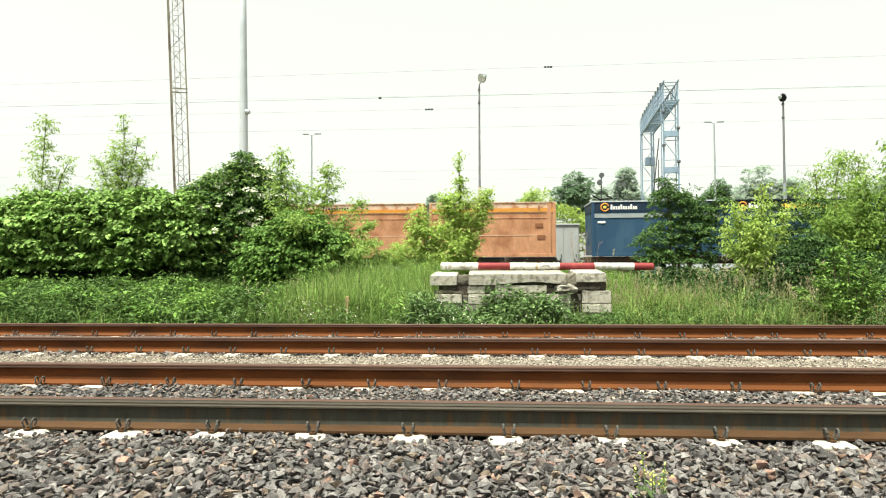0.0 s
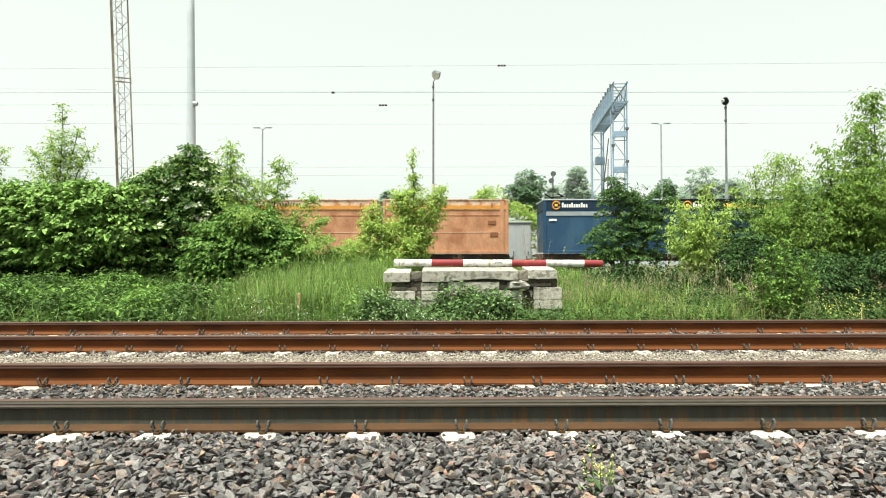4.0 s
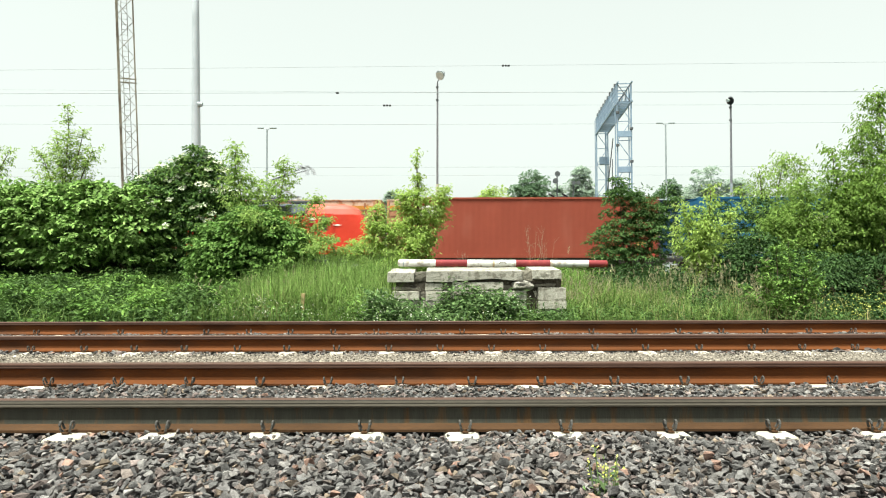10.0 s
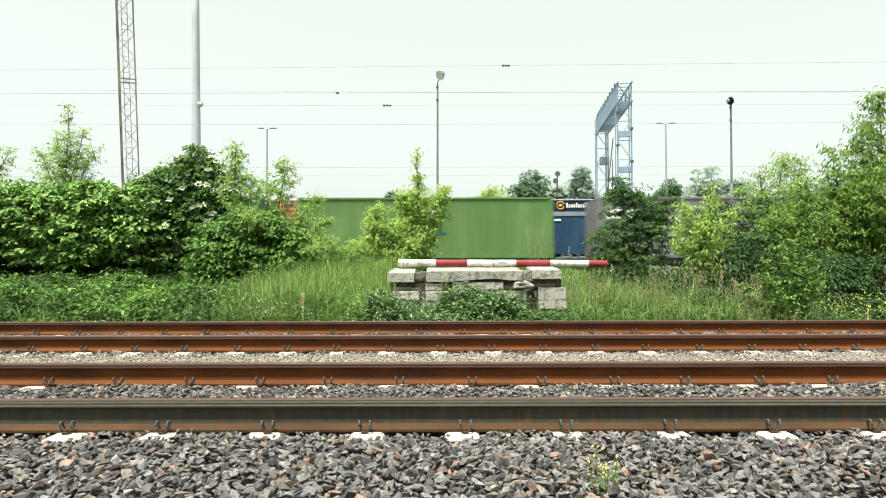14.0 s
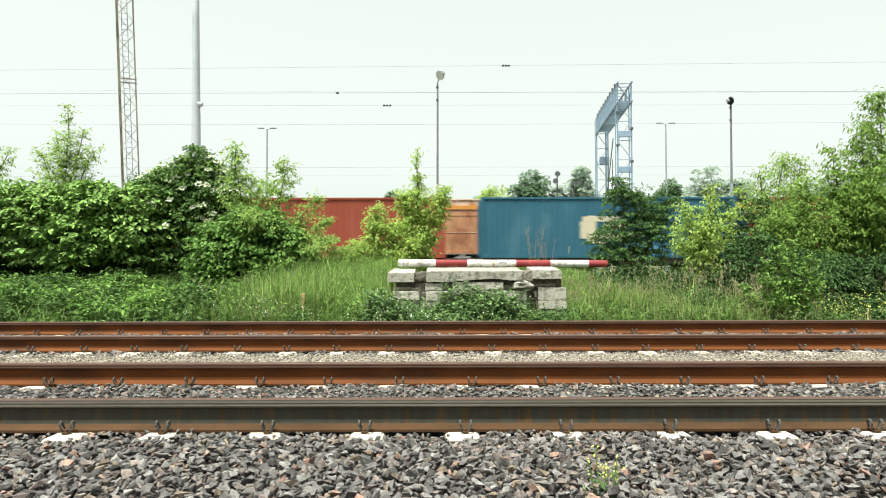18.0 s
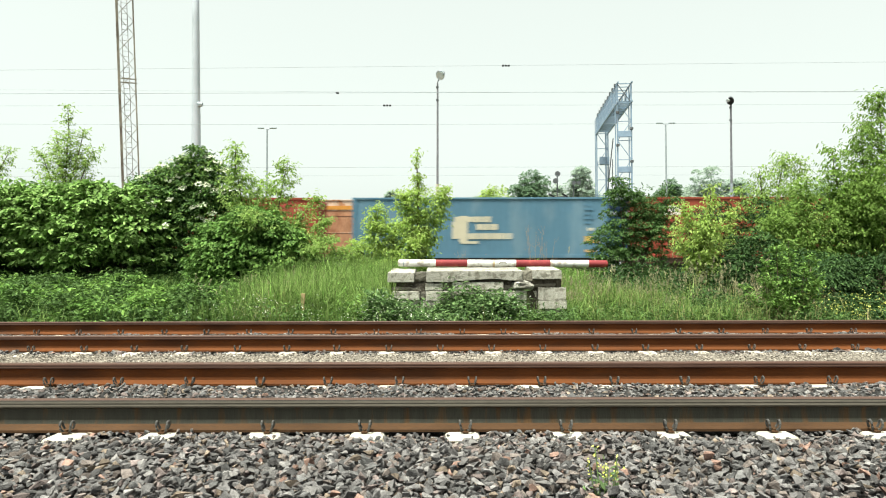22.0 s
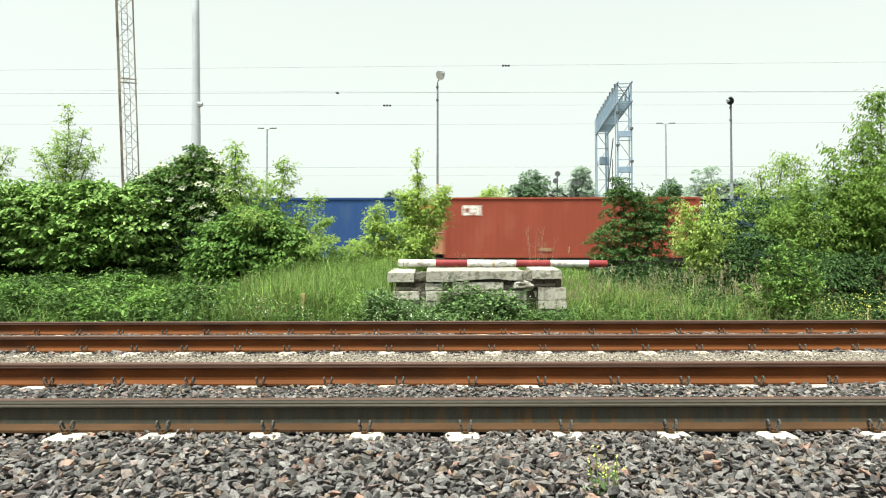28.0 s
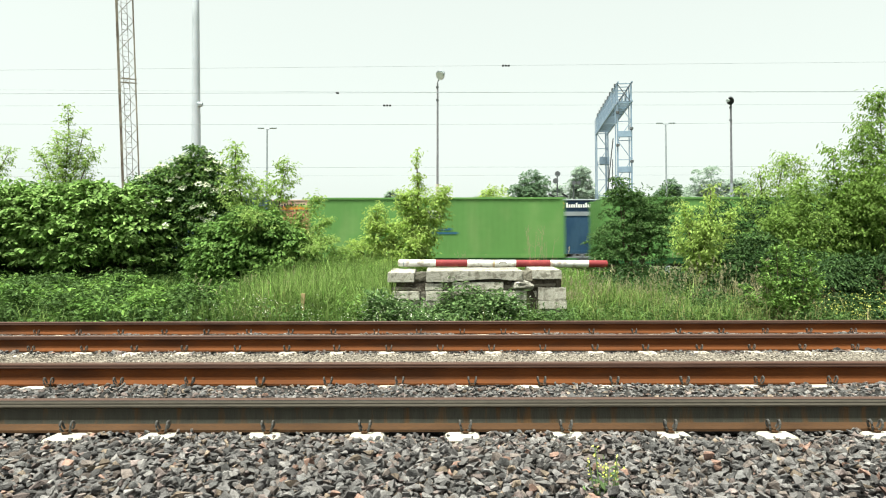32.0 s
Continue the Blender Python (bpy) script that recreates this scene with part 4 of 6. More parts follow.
# ---- shrubs, young trees, grass and weeds ----
def build_shrubs():
    shrub("broadleaf_shrub", "large bright green broad-leaved shrub forming a hedge on the verge",
          [(-8.6, 17.2, 1.55, 1.1, 1.1, 1.35), (-9.6, 17.0, 1.6, 1.1, 1.1, 1.4), (-10.7, 17.1, 1.6, 1.1, 1.2, 1.4), (-11.8, 17.0, 1.6, 1.1, 1.1, 1.4), (-13.0, 17.1, 1.55, 1.2, 1.2, 1.4), (-14.7, 17.2, 1.5, 1.4, 1.2, 1.4)],
          M["leaf_left"], 2500, 20, 0.22, 0.14, 11, wide=0.82, droop=0.62, depth=0.6, low=-0.6, jitter=0.4)
    shrub("elder_bush", "tall dark elder bush with flat creamy flower heads",
          [(-7.5, 17.9, 1.8, 0.95, 1.0, 1.6), (-8.0, 17.7, 2.4, 0.85, 0.7, 1.15), (-6.85, 17.8, 2.8, 0.7, 0.7, 1.05), (-7.15, 17.8, 3.45, 0.4, 0.4, 0.75), (-7.75, 17.8, 3.0, 0.6, 0.55, 0.75), (-8.5, 17.8, 2.5, 0.55, 0.55, 0.8), (-6.5, 17.7, 1.8, 0.7, 0.7, 1.4)],
          M["leaf_elder"], 1050, 22, 0.23, 0.118, 12, wide=0.5, droop=0.6, depth=0.6, umbels=130, tips=M["leaf_maple"], low=-0.6)
    shrub("round_shrub", "dense rounded green shrub at the edge of the long grass",
          [(-4.9, 15.6, 1.05, 1.15, 1.0, 1.1), (-5.7, 15.8, 0.85, 0.75, 0.8, 1.0), (-4.1, 15.5, 0.85, 0.75, 0.8, 0.85), (-4.7, 15.5, 1.5, 0.7, 0.6, 0.6)],
          M["leaf_round"], 1300, 22, 0.19, 0.105, 13, wide=0.62, droop=0.65, depth=0.55, low=-0.8)
    shrub("mixed_bush", "low mixed bush of fresh green leaves beside the young trees",
          [(-3.6, 17.3, 0.9, 0.9, 0.6, 0.75), (-4.4, 17.2, 1.1, 0.6, 0.6, 0.85), (-2.8, 17.4, 0.7, 0.6, 0.5, 0.6)], M["leaf_airy"], 360, 20, 0.17, 0.085, 18, wide=0.55, droop=0.5, stem_r=0.02, low=-0.8)
    shrub("dark_shrub", "dark green upright shrub beside the parked containers",
          [(5.5, 18.0, 1.25, 0.95, 0.8, 0.95), (5.2, 18.0, 2.3, 0.42, 0.45, 0.8), (6.25, 18.1, 1.6, 0.6, 0.6, 1.0), (5.85, 18.0, 2.3, 0.35, 0.4, 0.75), (4.75, 17.9, 1.2, 0.5, 0.5, 0.65), (5.15, 18, 3.0, 0.14, 0.15, 0.4), (6.6, 18.0, 2.5, 0.3, 0.3, 0.65)],
          M["leaf_dark"], 430, 36, 0.18, 0.085, 14, wide=0.48, droop=0.55, depth=0.8)
    shrub("tangled_shrub", "tangled mid-green shrub thicket on the verge",
          [(7.3, 16.3, 1.2, 0.85, 0.8, 1.15), (8.4, 16.0, 1.2, 1.0, 0.9, 1.2), (9.6, 15.6, 1.1, 1.1, 1.0, 1.4), (10.9, 15.6, 1.5, 1.1, 1.0, 1.7), (12.2, 15.5, 1.6, 1.1, 1.0, 1.9), (13.6, 15.6, 1.6, 1.2, 1.0, 2.0)],
          M["leaf_thicket_shade"], 620, 70, 0.34, 0.088, 15, wide=0.48, droop=0.6, depth=0.6, low=-0.8, flat=0.5, tips=M["leaf_tall"])
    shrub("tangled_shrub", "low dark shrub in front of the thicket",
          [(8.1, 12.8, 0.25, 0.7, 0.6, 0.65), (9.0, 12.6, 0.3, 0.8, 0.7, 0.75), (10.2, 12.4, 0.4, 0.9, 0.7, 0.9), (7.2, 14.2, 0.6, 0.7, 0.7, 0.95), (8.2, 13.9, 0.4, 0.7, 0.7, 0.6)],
          M["leaf_thicket_shade"], 330, 60, 0.27, 0.075, 19, wide=0.48, droop=0.6, depth=0.6, low=-0.8, flat=0.5, tips=M["leaf_dark"])
    shrub("bright_bush", "bright yellow-green bush behind the parked wagons",
          [(3.5, 41, 3.7, 1.2, 0.9, 2.3), (5.2, 41.2, 3.1, 1.2, 0.9, 2.0), (6.7, 41.2, 2.4, 0.9, 0.9, 1.8), (1.9, 41, 3.1, 1.2, 0.8, 1.9)], M["leaf_bright"], 420, 22, 0.35, 0.17, 17)


def build_saplings():
    sapling("ash_sapling", "slender young tree with airy bright green foliage", (-0.75, 18.5, 0.05),
            [[(0, 0, 0.5, 0.3), (-0.02, 0, 1.6, 0.42), (0.0, 0, 2.5, 0.5), (0.0, 0, 3.0, 0.26), (0.0, 0, 3.4, 0.1)], [(0, 0, 3.3, 0.05), (-0.04, 0, 3.8, 0.13), (0.0, 0, 4.25, 0.07)],
             [(0.1, 0, 0.5, 0.25), (0.35, 0.1, 1.6, 0.3), (0.65, 0.1, 2.5, 0.34), (0.85, 0.1, 3.1, 0.2)], [(-0.1, 0, 1.4, 0.2), (-0.3, 0, 2.2, 0.35), (-0.4, 0, 2.9, 0.24)]],
            M["leaf_bright"], 0.098, 230, 31)
    sapling("maple_sapling", "low bright yellow-green maple sapling", (-1.95, 18.0, 0.05),
            [[(0, 0, 0.3, 0.45), (0.05, 0, 1.2, 0.5), (0.0, 0, 2.0, 0.3), (0.0, 0, 2.5, 0.14)], [(0.1, 0, 0.3, 0.4), (0.5, 0, 1.1, 0.4), (0.65, 0, 2.0, 0.25)], [(0.2, -0.2, 0.3, 0.4), (0.85, -0.3, 0.9, 0.4), (1.1, -0.3, 1.5, 0.25)], [(0.1, 0, 0.3, 0.4), (-0.5, 0, 1.0, 0.35), (-0.55, 0, 1.4, 0.25)]],
            M["leaf_bright"], 0.098, 280, 32)
    sapling("robinia_sapling", "airy young tree rising out of the bushes", (-4.9, 16.6, 0.05),
            [[(-0.3, 0, 1.6, 0.4), (-0.55, 0, 2.6, 0.5), (-0.7, 0, 3.4, 0.42), (-0.72, 0, 4.05, 0.2)], [(0.3, 0, 1.5, 0.4), (0.5, 0, 2.5, 0.42), (0.6, 0, 3.1, 0.4), (0.72, 0, 3.55, 0.22)],
             [(-0.1, 0, 1.4, 0.5), (-0.1, 0, 2.4, 0.5), (0.0, 0, 3.0, 0.3)], [(0.6, 0, 1.2, 0.45), (1.1, 0, 2.0, 0.35), (1.5, 0, 2.6, 0.22)], [(0.6, -0.2, 1.0, 0.4), (1.3, -0.2, 1.5, 0.35), (1.9, -0.2, 2.0, 0.22)],
             [(0.3, -1.6, 1.5, 0.5), (0.5, -1.8, 2.0, 0.4)], [(0.9, -1.2, 0.6, 0.5), (1.5, -1.3, 1.0, 0.45), (1.9, -1.3, 1.3, 0.3)]], M["leaf_airy"], 0.095, 120, 33, twig=0.3)
    sapling("ash_sapling", "small tree standing above the hedge", (-12.25, 20, 0.1),
            [[(0, 0, 2.4, 0.8), (-0.05, 0, 3.4, 0.7), (0, 0, 4.4, 0.42), (0.05, 0, 5.0, 0.26), (0.0, 0, 5.95, 0.1)], [(0.2, 0, 2.8, 0.4), (0.5, 0, 3.6, 0.45), (0.85, 0, 4.5, 0.25)], [(-0.2, 0, 2.8, 0.4), (-0.55, 0, 3.6, 0.42), (-0.85, 0, 4.4, 0.22)],
             [(0.1, 0, 3.4, 0.3), (0.3, 0.1, 4.3, 0.35), (0.5, 0.1, 5.2, 0.16)], [(-0.1, 0, 3.4, 0.3), (-0.3, 0.1, 4.3, 0.3), (-0.42, 0.1, 5.0, 0.16)]],
            M["leaf_airy"], 0.095, 88, 34, twig=0.42, droop=0.3)
    sapling("ash_sapling", "small tree standing above the hedge", (-15.2, 20, 0.1),
            [[(0, 0, 2.6, 0.8), (0.1, 0, 4.2, 0.6), (0.2, 0, 5.9, 0.25)], [(0.4, 0, 2.6, 0.4), (0.8, 0, 3.9, 0.35), (1.1, 0, 4.5, 0.2)]], M["leaf_airy"], 0.09, 75, 35, twig=0.3)
    sapling("maple_sapling", "bright young maple among darker shrubs", (6.1, 14.6, 0.0),
            [[(0, 0, 0.5, 0.3), (-0.15, 0, 1.1, 0.4), (-0.3, 0, 1.7, 0.38), (-0.35, 0, 2.2, 0.15)], [(0.05, 0, 0.5, 0.3), (0.1, 0, 1.2, 0.35), (0.1, 0, 1.8, 0.25)], [(0.1, 0, 0.8, 0.2), (0.2, 0, 1.6, 0.2), (0.25, 0, 2.2, 0.2), (0.28, 0, 2.7, 0.08)],
             [(0.3, 0.2, 0.8, 0.15), (0.75, 0.2, 1.5, 0.2), (0.85, 0.2, 2.15, 0.12)]], M["leaf_bright"], 0.088, 190, 36, droop=0.7)
    sapling("maple_tree", "airy young maple with drooping leaf sprays", (10.1, 18.5, 0.05),
            [[(0, 0, 1.5, 0.6), (0.0, 0, 3.0, 0.7), (0.2, 0, 4.05, 0.3)], [(-0.2, 0, 1.5, 0.4), (-0.5, 0, 2.9, 0.4), (-0.55, 0, 3.6, 0.3)], [(0.3, 0, 2.0, 0.4), (0.6, 0, 3.1, 0.45), (0.7, 0, 3.9, 0.28)], [(-0.3, 0, 1.6, 0.4), (-1.0, 0, 2.6, 0.25), (-1.15, 0, 3.1, 0.15)]], M["leaf_airy"], 0.088, 95, 37, droop=0.7)
    sapling("maple_tree", "tall bright green maple leaning over the verge", (10.55, 14.8, 0.0),
            [[(0, 0, 1.2, 0.9), (0.0, 0, 2.6, 0.95), (0.05, 0, 3.7, 0.65), (0.0, 0, 4.9, 0.25)], [(-0.2, 0, 0.8, 0.8), (-0.8, 0, 2.0, 0.6), (-1.1, 0, 2.9, 0.4), (-1.15, 0, 3.6, 0.2)],
             [(0.4, 0, 0.8, 0.9), (1.0, 0, 2.5, 1.0), (1.6, 0, 4.4, 0.5)], [(-0.2, 0, 1.6, 0.6), (-0.4, 0, 3.0, 0.5), (-0.45, 0, 4.2, 0.22)], [(-0.3, -0.5, 1.0, 0.6), (-0.5, -0.7, 2.0, 0.7), (-0.4, -0.6, 3.0, 0.5)]], M["leaf_tall"], 0.088, 135, 38, droop=0.7)
    sapling("maple_sapling", "bushy young maple in front of the dark thicket", (8.6, 14.6, -0.1),
            [[(0, 0, 0.7, 0.5), (-0.2, 0, 1.5, 0.6), (-0.1, 0, 2.2, 0.55), (0.0, 0, 2.8, 0.3)], [(0.1, 0, 0.8, 0.4), (-0.6, 0, 1.4, 0.45), (-0.8, 0, 2.0, 0.35)], [(0.2, 0, 0.8, 0.4), (0.7, 0, 1.6, 0.55), (1.1, 0, 2.4, 0.4)], [(0.3, 0.1, 0.7, 0.4), (1.4, 0.1, 1.5, 0.5), (1.7, 0.1, 2.2, 0.4)]],
            M["leaf_tall"], 0.085, 190, 39, droop=0.7)
    g = np.random.default_rng(43)
    shoots = [[(0.4 * dx, dy, 0.15, 0.12), (0.8 * dx, dy, 0.55 * top, 0.15), (dx, dy, top, 0.07)] for dx, dy, top in zip(np.linspace(-0.62, 0.68, 11), g.uniform(-0.25, 0.25, 11), (0.6, 0.8, 0.75, 1.05, 1.3, 1.15, 1.4, 1.0, 1.15, 0.8, 0.7))]
    sapling("willow_bush", "low bush of pale green upright shoots in the long grass", (5.78, 10.45, -0.2), shoots, M["leaf_mid"], 0.06, 420, 42, category="shrub", wide=0.45, twig=0.13, droop=0.15)


def far_tree(x, y, h, r, seed, label, material):
    t = thing("tree", label, "tree", "far trees", at=pose(x, y, -0.2))
    bm = bmesh.new()
    tube(bm, (0, 0, 0), (0.2, 0, h * 0.6), 0.3, 0.12, 8)
    part("trunk", bm, M["bark"], t)
    g = np.random.default_rng(seed)
    blobs = [(g.uniform(-0.55, 0.55) * r, g.uniform(-0.4, 0.4) * r, h * g.uniform(0.5, 0.85), r * g.uniform(0.35, 0.6), r * 0.45, h * g.uniform(0.1, 0.16)) for _ in range(9)]
    blobs.append((0.1 * r, 0, h * 0.84, r * 0.5, r * 0.4, h * 0.15))
    p, d = clumped(blobs, 420, 0.75, 34, seed, -0.6, 0.6)
    part("crown", leaves("crown", p, d, 0.34, material, wide=0.75), None, t)


def build_far_trees():
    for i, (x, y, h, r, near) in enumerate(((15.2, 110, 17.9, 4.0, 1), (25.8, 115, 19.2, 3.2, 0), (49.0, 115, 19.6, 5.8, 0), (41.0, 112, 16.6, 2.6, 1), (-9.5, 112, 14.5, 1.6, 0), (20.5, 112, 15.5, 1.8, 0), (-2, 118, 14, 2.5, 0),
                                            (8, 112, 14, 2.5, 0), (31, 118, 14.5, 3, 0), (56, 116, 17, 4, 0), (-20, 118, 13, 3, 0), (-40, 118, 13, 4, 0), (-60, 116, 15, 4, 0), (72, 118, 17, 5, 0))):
        far_tree(x, y, h, r, 50 + i, "distant dark green tree behind the wagons" if near else "distant tree with haze painted into its grey-green leaves", M["leaf_distant"] if near else M["leaf_hazed"])


def blades(n, x0, x1, y0, y1, h0, h1, w, seed, lean=0.35, dens=None):
    g = np.random.default_rng(seed)
    x, y = g.uniform(x0, x1, n), y0 + (y1 - y0) * g.random(n) ** 1.2
    if dens is not None:
        k = g.random(n) < dens(x, y)
        x, y = x[k], y[k]
        n = len(x)
    z = np.array([ground(a, b) for a, b in zip(x, y)]) - 0.02
    clump = 0.72 + 0.3 * np.sin(x * 2.3 + 1.3 * np.sin(y * 1.9)) * np.sin(y * 2.1 + x * 0.7) + 0.22 * np.sin(x * 6.1 + y) * np.sin(y * 5.3 - x * 2)
    h = g.uniform(h0, h1, n) * clump
    az, la = g.uniform(0, 2 * np.pi, n), g.normal(0, lean, n)
    d = np.stack([np.cos(az), np.sin(az), np.zeros(n)], 1)
    s = np.stack([-np.sin(az), np.cos(az), np.zeros(n)], 1) * (w * g.uniform(0.7, 1.4, n))[:, None]
    fa = g.uniform(0, np.pi, n)
    s = s * np.abs(np.cos(fa))[:, None] + np.stack([np.ones(n), np.zeros(n), np.zeros(n)], 1) * (w * 0.5)
    p = np.stack([x, y, z], 1)
    up = np.array([0, 0, 1.0])
    m = p + up * (h * 0.55)[:, None] + d * (h * la * 0.25)[:, None]
    t = p + up * (h * np.cos(np.clip(la, -1, 1)))[:, None] + d * (h * la * 0.9)[:, None]
    V = np.stack([p - s, p + s, m + s * 0.8, m - s * 0.8, t], 1).reshape(-1, 3)
    i = np.arange(n)[:, None] * 5
    F = np.concatenate([i + np.array([[0, 1, 2]]), i + np.array([[0, 2, 3]]), i + np.array([[3, 2, 4]])], 1).reshape(-1, 3)
    return V, F, t


def build_grass():
    def off_plinth(x, y):
        return np.where((x > -1.0) & (x < 2.2) & (y > 10.9) & (y < 12.2), 0.0, np.where((x > -1.4) & (x < 2.1) & (y < 10.95), 0.15, 1.0))

    V, F, _ = blades(190000, -15, 15, 9.6, 27, 0.22, 0.8, 0.005, 61, 0.7, dens=lambda x, y: off_plinth(x, y) * np.where((x > 6.0) & (y < 14.5), 0.03, np.where((x > 4.2) & (y > 12.2), 0.15, np.where(x > 5.1, 0.06, np.where(x > 4.2, 0.6, np.where((x < -4.2) & (y < 15), 0.35, 1.0))))))
    o = new("grass", soup("grass", V, F, M["grass"]))
    tagged(o, "long uncut green grass along the verge", "grass", kind="stuff")
    V, F, t = blades(7500, -4.2, 12, 9.9, 14, 0.5, 0.9, 0.004, 62, 0.55, dens=lambda x, y: off_plinth(x, y) * np.where(((x > 2.4) & (x < 6.4)) | ((x < -2.6) & (x > -3.6)), 1.0, 0.08))
    o = new("dry_grass", soup("dry_grass", V, F, M["grass_dry"]))
    tagged(o, "straw-coloured seed stalks among the green grass", "grass", kind="stuff")

    def weeds(name, label, n, x0, x1, y0, y1, h, per, size, m, seed, spread=0.08):
        g = np.random.default_rng(seed)
        x, y = g.uniform(x0, x1, n), g.uniform(y0, y1, n)
        z = np.array([ground(a, b) for a, b in zip(x, y)])
        hh = h * g.uniform(0.5, 1.15, n) * (0.72 + 0.42 * np.sin(x * 1.9 + 2.0 * np.sin(y * 1.3)) * np.sin(y * 2.3 + x * 0.8))
        k = np.repeat(np.arange(n), per)
        u = g.random(len(k)) ** 0.7
        p = np.stack([x[k], y[k], z[k] + hh[k] * u], 1) + g.normal(0, spread, (len(k), 3)) * np.array([1, 1, 0.5])
        d = np.stack([*(p[:, :2] - np.stack([x[k], y[k]], 1)).T * 6, 0.25 * np.ones(len(k))], 1)
        o = new(name, leaves(name, p, d, size, m, wide=0.5))
        tagged(o, label, "weeds", kind="stuff")

    weeds("nettles", "thick green nettles and herbs along the track", 1500, -12, -3.6, 9.7, 16.5, 0.62, 30, 0.085, M["weed"], 71)
    g = np.random.default_rng(90)
    for material, n, seed, label in ((M["weed"], 60, 91, "lumps of dark nettles along the track"), (M["leaf_round"], 34, 92, "lumps of fresh green herbs along the track"), (M["leaf_mid"], 16, 93, "pale broad-leaved herbs along the track")):
        x, y = g.uniform(-12.5, -3.7, n), g.uniform(9.9, 15.6, n)
        lumps = [(a, b, ground(a, b) + g.uniform(0.05, 0.22), g.uniform(0.22, 0.4), 0.3, g.uniform(0.3, 0.5)) for a, b in zip(x, y)]
        p, d = clumped(lumps, n * 13, 0.13, 26, seed, -0.1, 0.4, 0.7)
        tagged(new("nettles", leaves("nettles", p, d, 0.085, material, droop=0.35, wide=0.5)), label, "weeds", kind="stuff")
    weeds("herbs", "mixed herbs in a shade-dark green under the shrubs", 900, 4.6, 12.5, 10.6, 15.0, 0.6, 26, 0.07, M["leaf_thicket_shade"], 72)
    weeds("herbs", "tall herbs and grass beside the plinth", 420, -4.4, -0.9, 14.0, 18.5, 0.85, 24, 0.085, M["leaf_mid"], 78, 0.11)
    weeds("herbs", "rough herbs behind the plinth", 380, -0.9, 5.0, 17.0, 23.0, 0.55, 22, 0.085, M["leaf_mid"], 79, 0.11)
    weeds("herbs", "low leafy herbs in the long grass", 900, -4.2, 6.4, 9.7, 11.2, 0.42, 22, 0.055, M["weed"], 76)
    weeds("herbs", "dark herbs among the thinning grass", 420, 4.2, 6.6, 9.9, 12.6, 0.45, 22, 0.055, M["weed"], 82)
    weeds("herbs", "low dark herbs along the ballast edge", 900, -12.0, -4.0, 9.7, 11.2, 0.42, 22, 0.06, M["weed"], 81)
    # filler whose dark leaf colour stands for shade under the shrubs
    weeds("undergrowth", "undergrowth coloured as deep shade at the foot of the shrubs", 620, 4.2, 8.5, 13.6, 17.8, 0.9, 26, 0.1, M["leaf_thicket_shade"], 84, 0.12)
    for seed, n, x0, x1, y0, y1, h0, h1, label in ((86, 460, 2.4, 7.0, 11.2, 14.8, 0.7, 1.15, "tall grass stalks with brownish feathery seed heads"), (87, 190, -4.6, -2.5, 11.5, 14.0, 0.6, 1.05, "straw-coloured seed stalks at the foot of the round shrub")):
        V, F, t = blades(n, x0, x1, y0, y1, h0, h1, 0.003, seed, 0.45)
        tagged(new("seed_grass", soup("seed_grass", V, F, M["grass_dry"])), label, "grass", kind="stuff")
        k = np.repeat(np.arange(len(t)), 9)
        g = np.random.default_rng(seed)
        p = t[k] + g.normal(0, 0.012, (len(k), 3)) - np.array([0, 0, 1.0]) * (g.random(len(k)) * 0.16)[:, None]
        tagged(new("seed_heads", leaves("seed_heads", p, np.tile([0.0, 0.0, 1.0], (len(k), 1)), 0.05, M["seed_head"], droop=0.0, wide=0.28)), "feathery brown seed heads over the long grass", "grass", kind="stuff")
    weeds("herbs", "leafy herbs in the fresh grass", 420, -4.0, -1.0, 10.2, 14.5, 0.6, 22, 0.07, M["leaf_mid"], 88, 0.09)
    weeds("broad_herbs", "clumps of broad pale green herb leaves", 170, -12, -3.8, 9.8, 14.5, 0.8, 16, 0.11, M["leaf_mid"], 85, 0.09)
    V, F, _ = blades(26000, -4.0, -0.9, 10.6, 17.0, 0.55, 1.3, 0.006, 63, 0.75)
    tagged(new("fresh_grass", soup("fresh_grass", V, F, M["grass_bright"])), "tall fresh yellow-green grass beside the plinth", "grass", kind="stuff")
    V, F, _ = blades(6500, 2.3, 5.2, 10.2, 15.0, 0.4, 0.95, 0.006, 64, 0.8)
    tagged(new("fresh_grass", soup("fresh_grass", V, F, M["grass_bright"])), "tall fresh yellow-green grass behind the tracks", "grass", kind="stuff")
    # dark leaves added below the hedge where its own shade would lie
    weeds("undergrowth", "dark leafy filler standing in for shade beneath the hedge", 1100, -15.5, -5.5, 16.9, 18.8, 1.6, 26, 0.12, M["leaf_elder"], 80, 0.12)
    weeds("brambles", "dark bramble leaves creeping over the stone plinth", 640, -1.2, 1.2, 10.2, 10.95, 0.78, 30, 0.085, M["bramble"], 73, 0.09)
    weeds("brambles", "bramble shoots climbing the middle of the plinth", 130, 0.0, 1.2, 10.8, 10.99, 0.95, 26, 0.08, M["bramble"], 77, 0.08)
    weeds("brambles", "low bramble leaves at the corner of the plinth", 90, 1.2, 2.2, 10.3, 10.8, 0.4, 26, 0.075, M["bramble"], 89, 0.08)
    weeds("white_flowers", "small white bramble flowers against the plinth", 170, -1.2, 1.5, 10.08, 10.3, 0.85, 4, 0.03, M["petal"], 83, 0.07)
    weeds("white_flowers", "small white wild flowers in the verge", 330, -4.5, -1.0, 9.8, 11.2, 0.5, 5, 0.03, M["petal"], 74, 0.06)
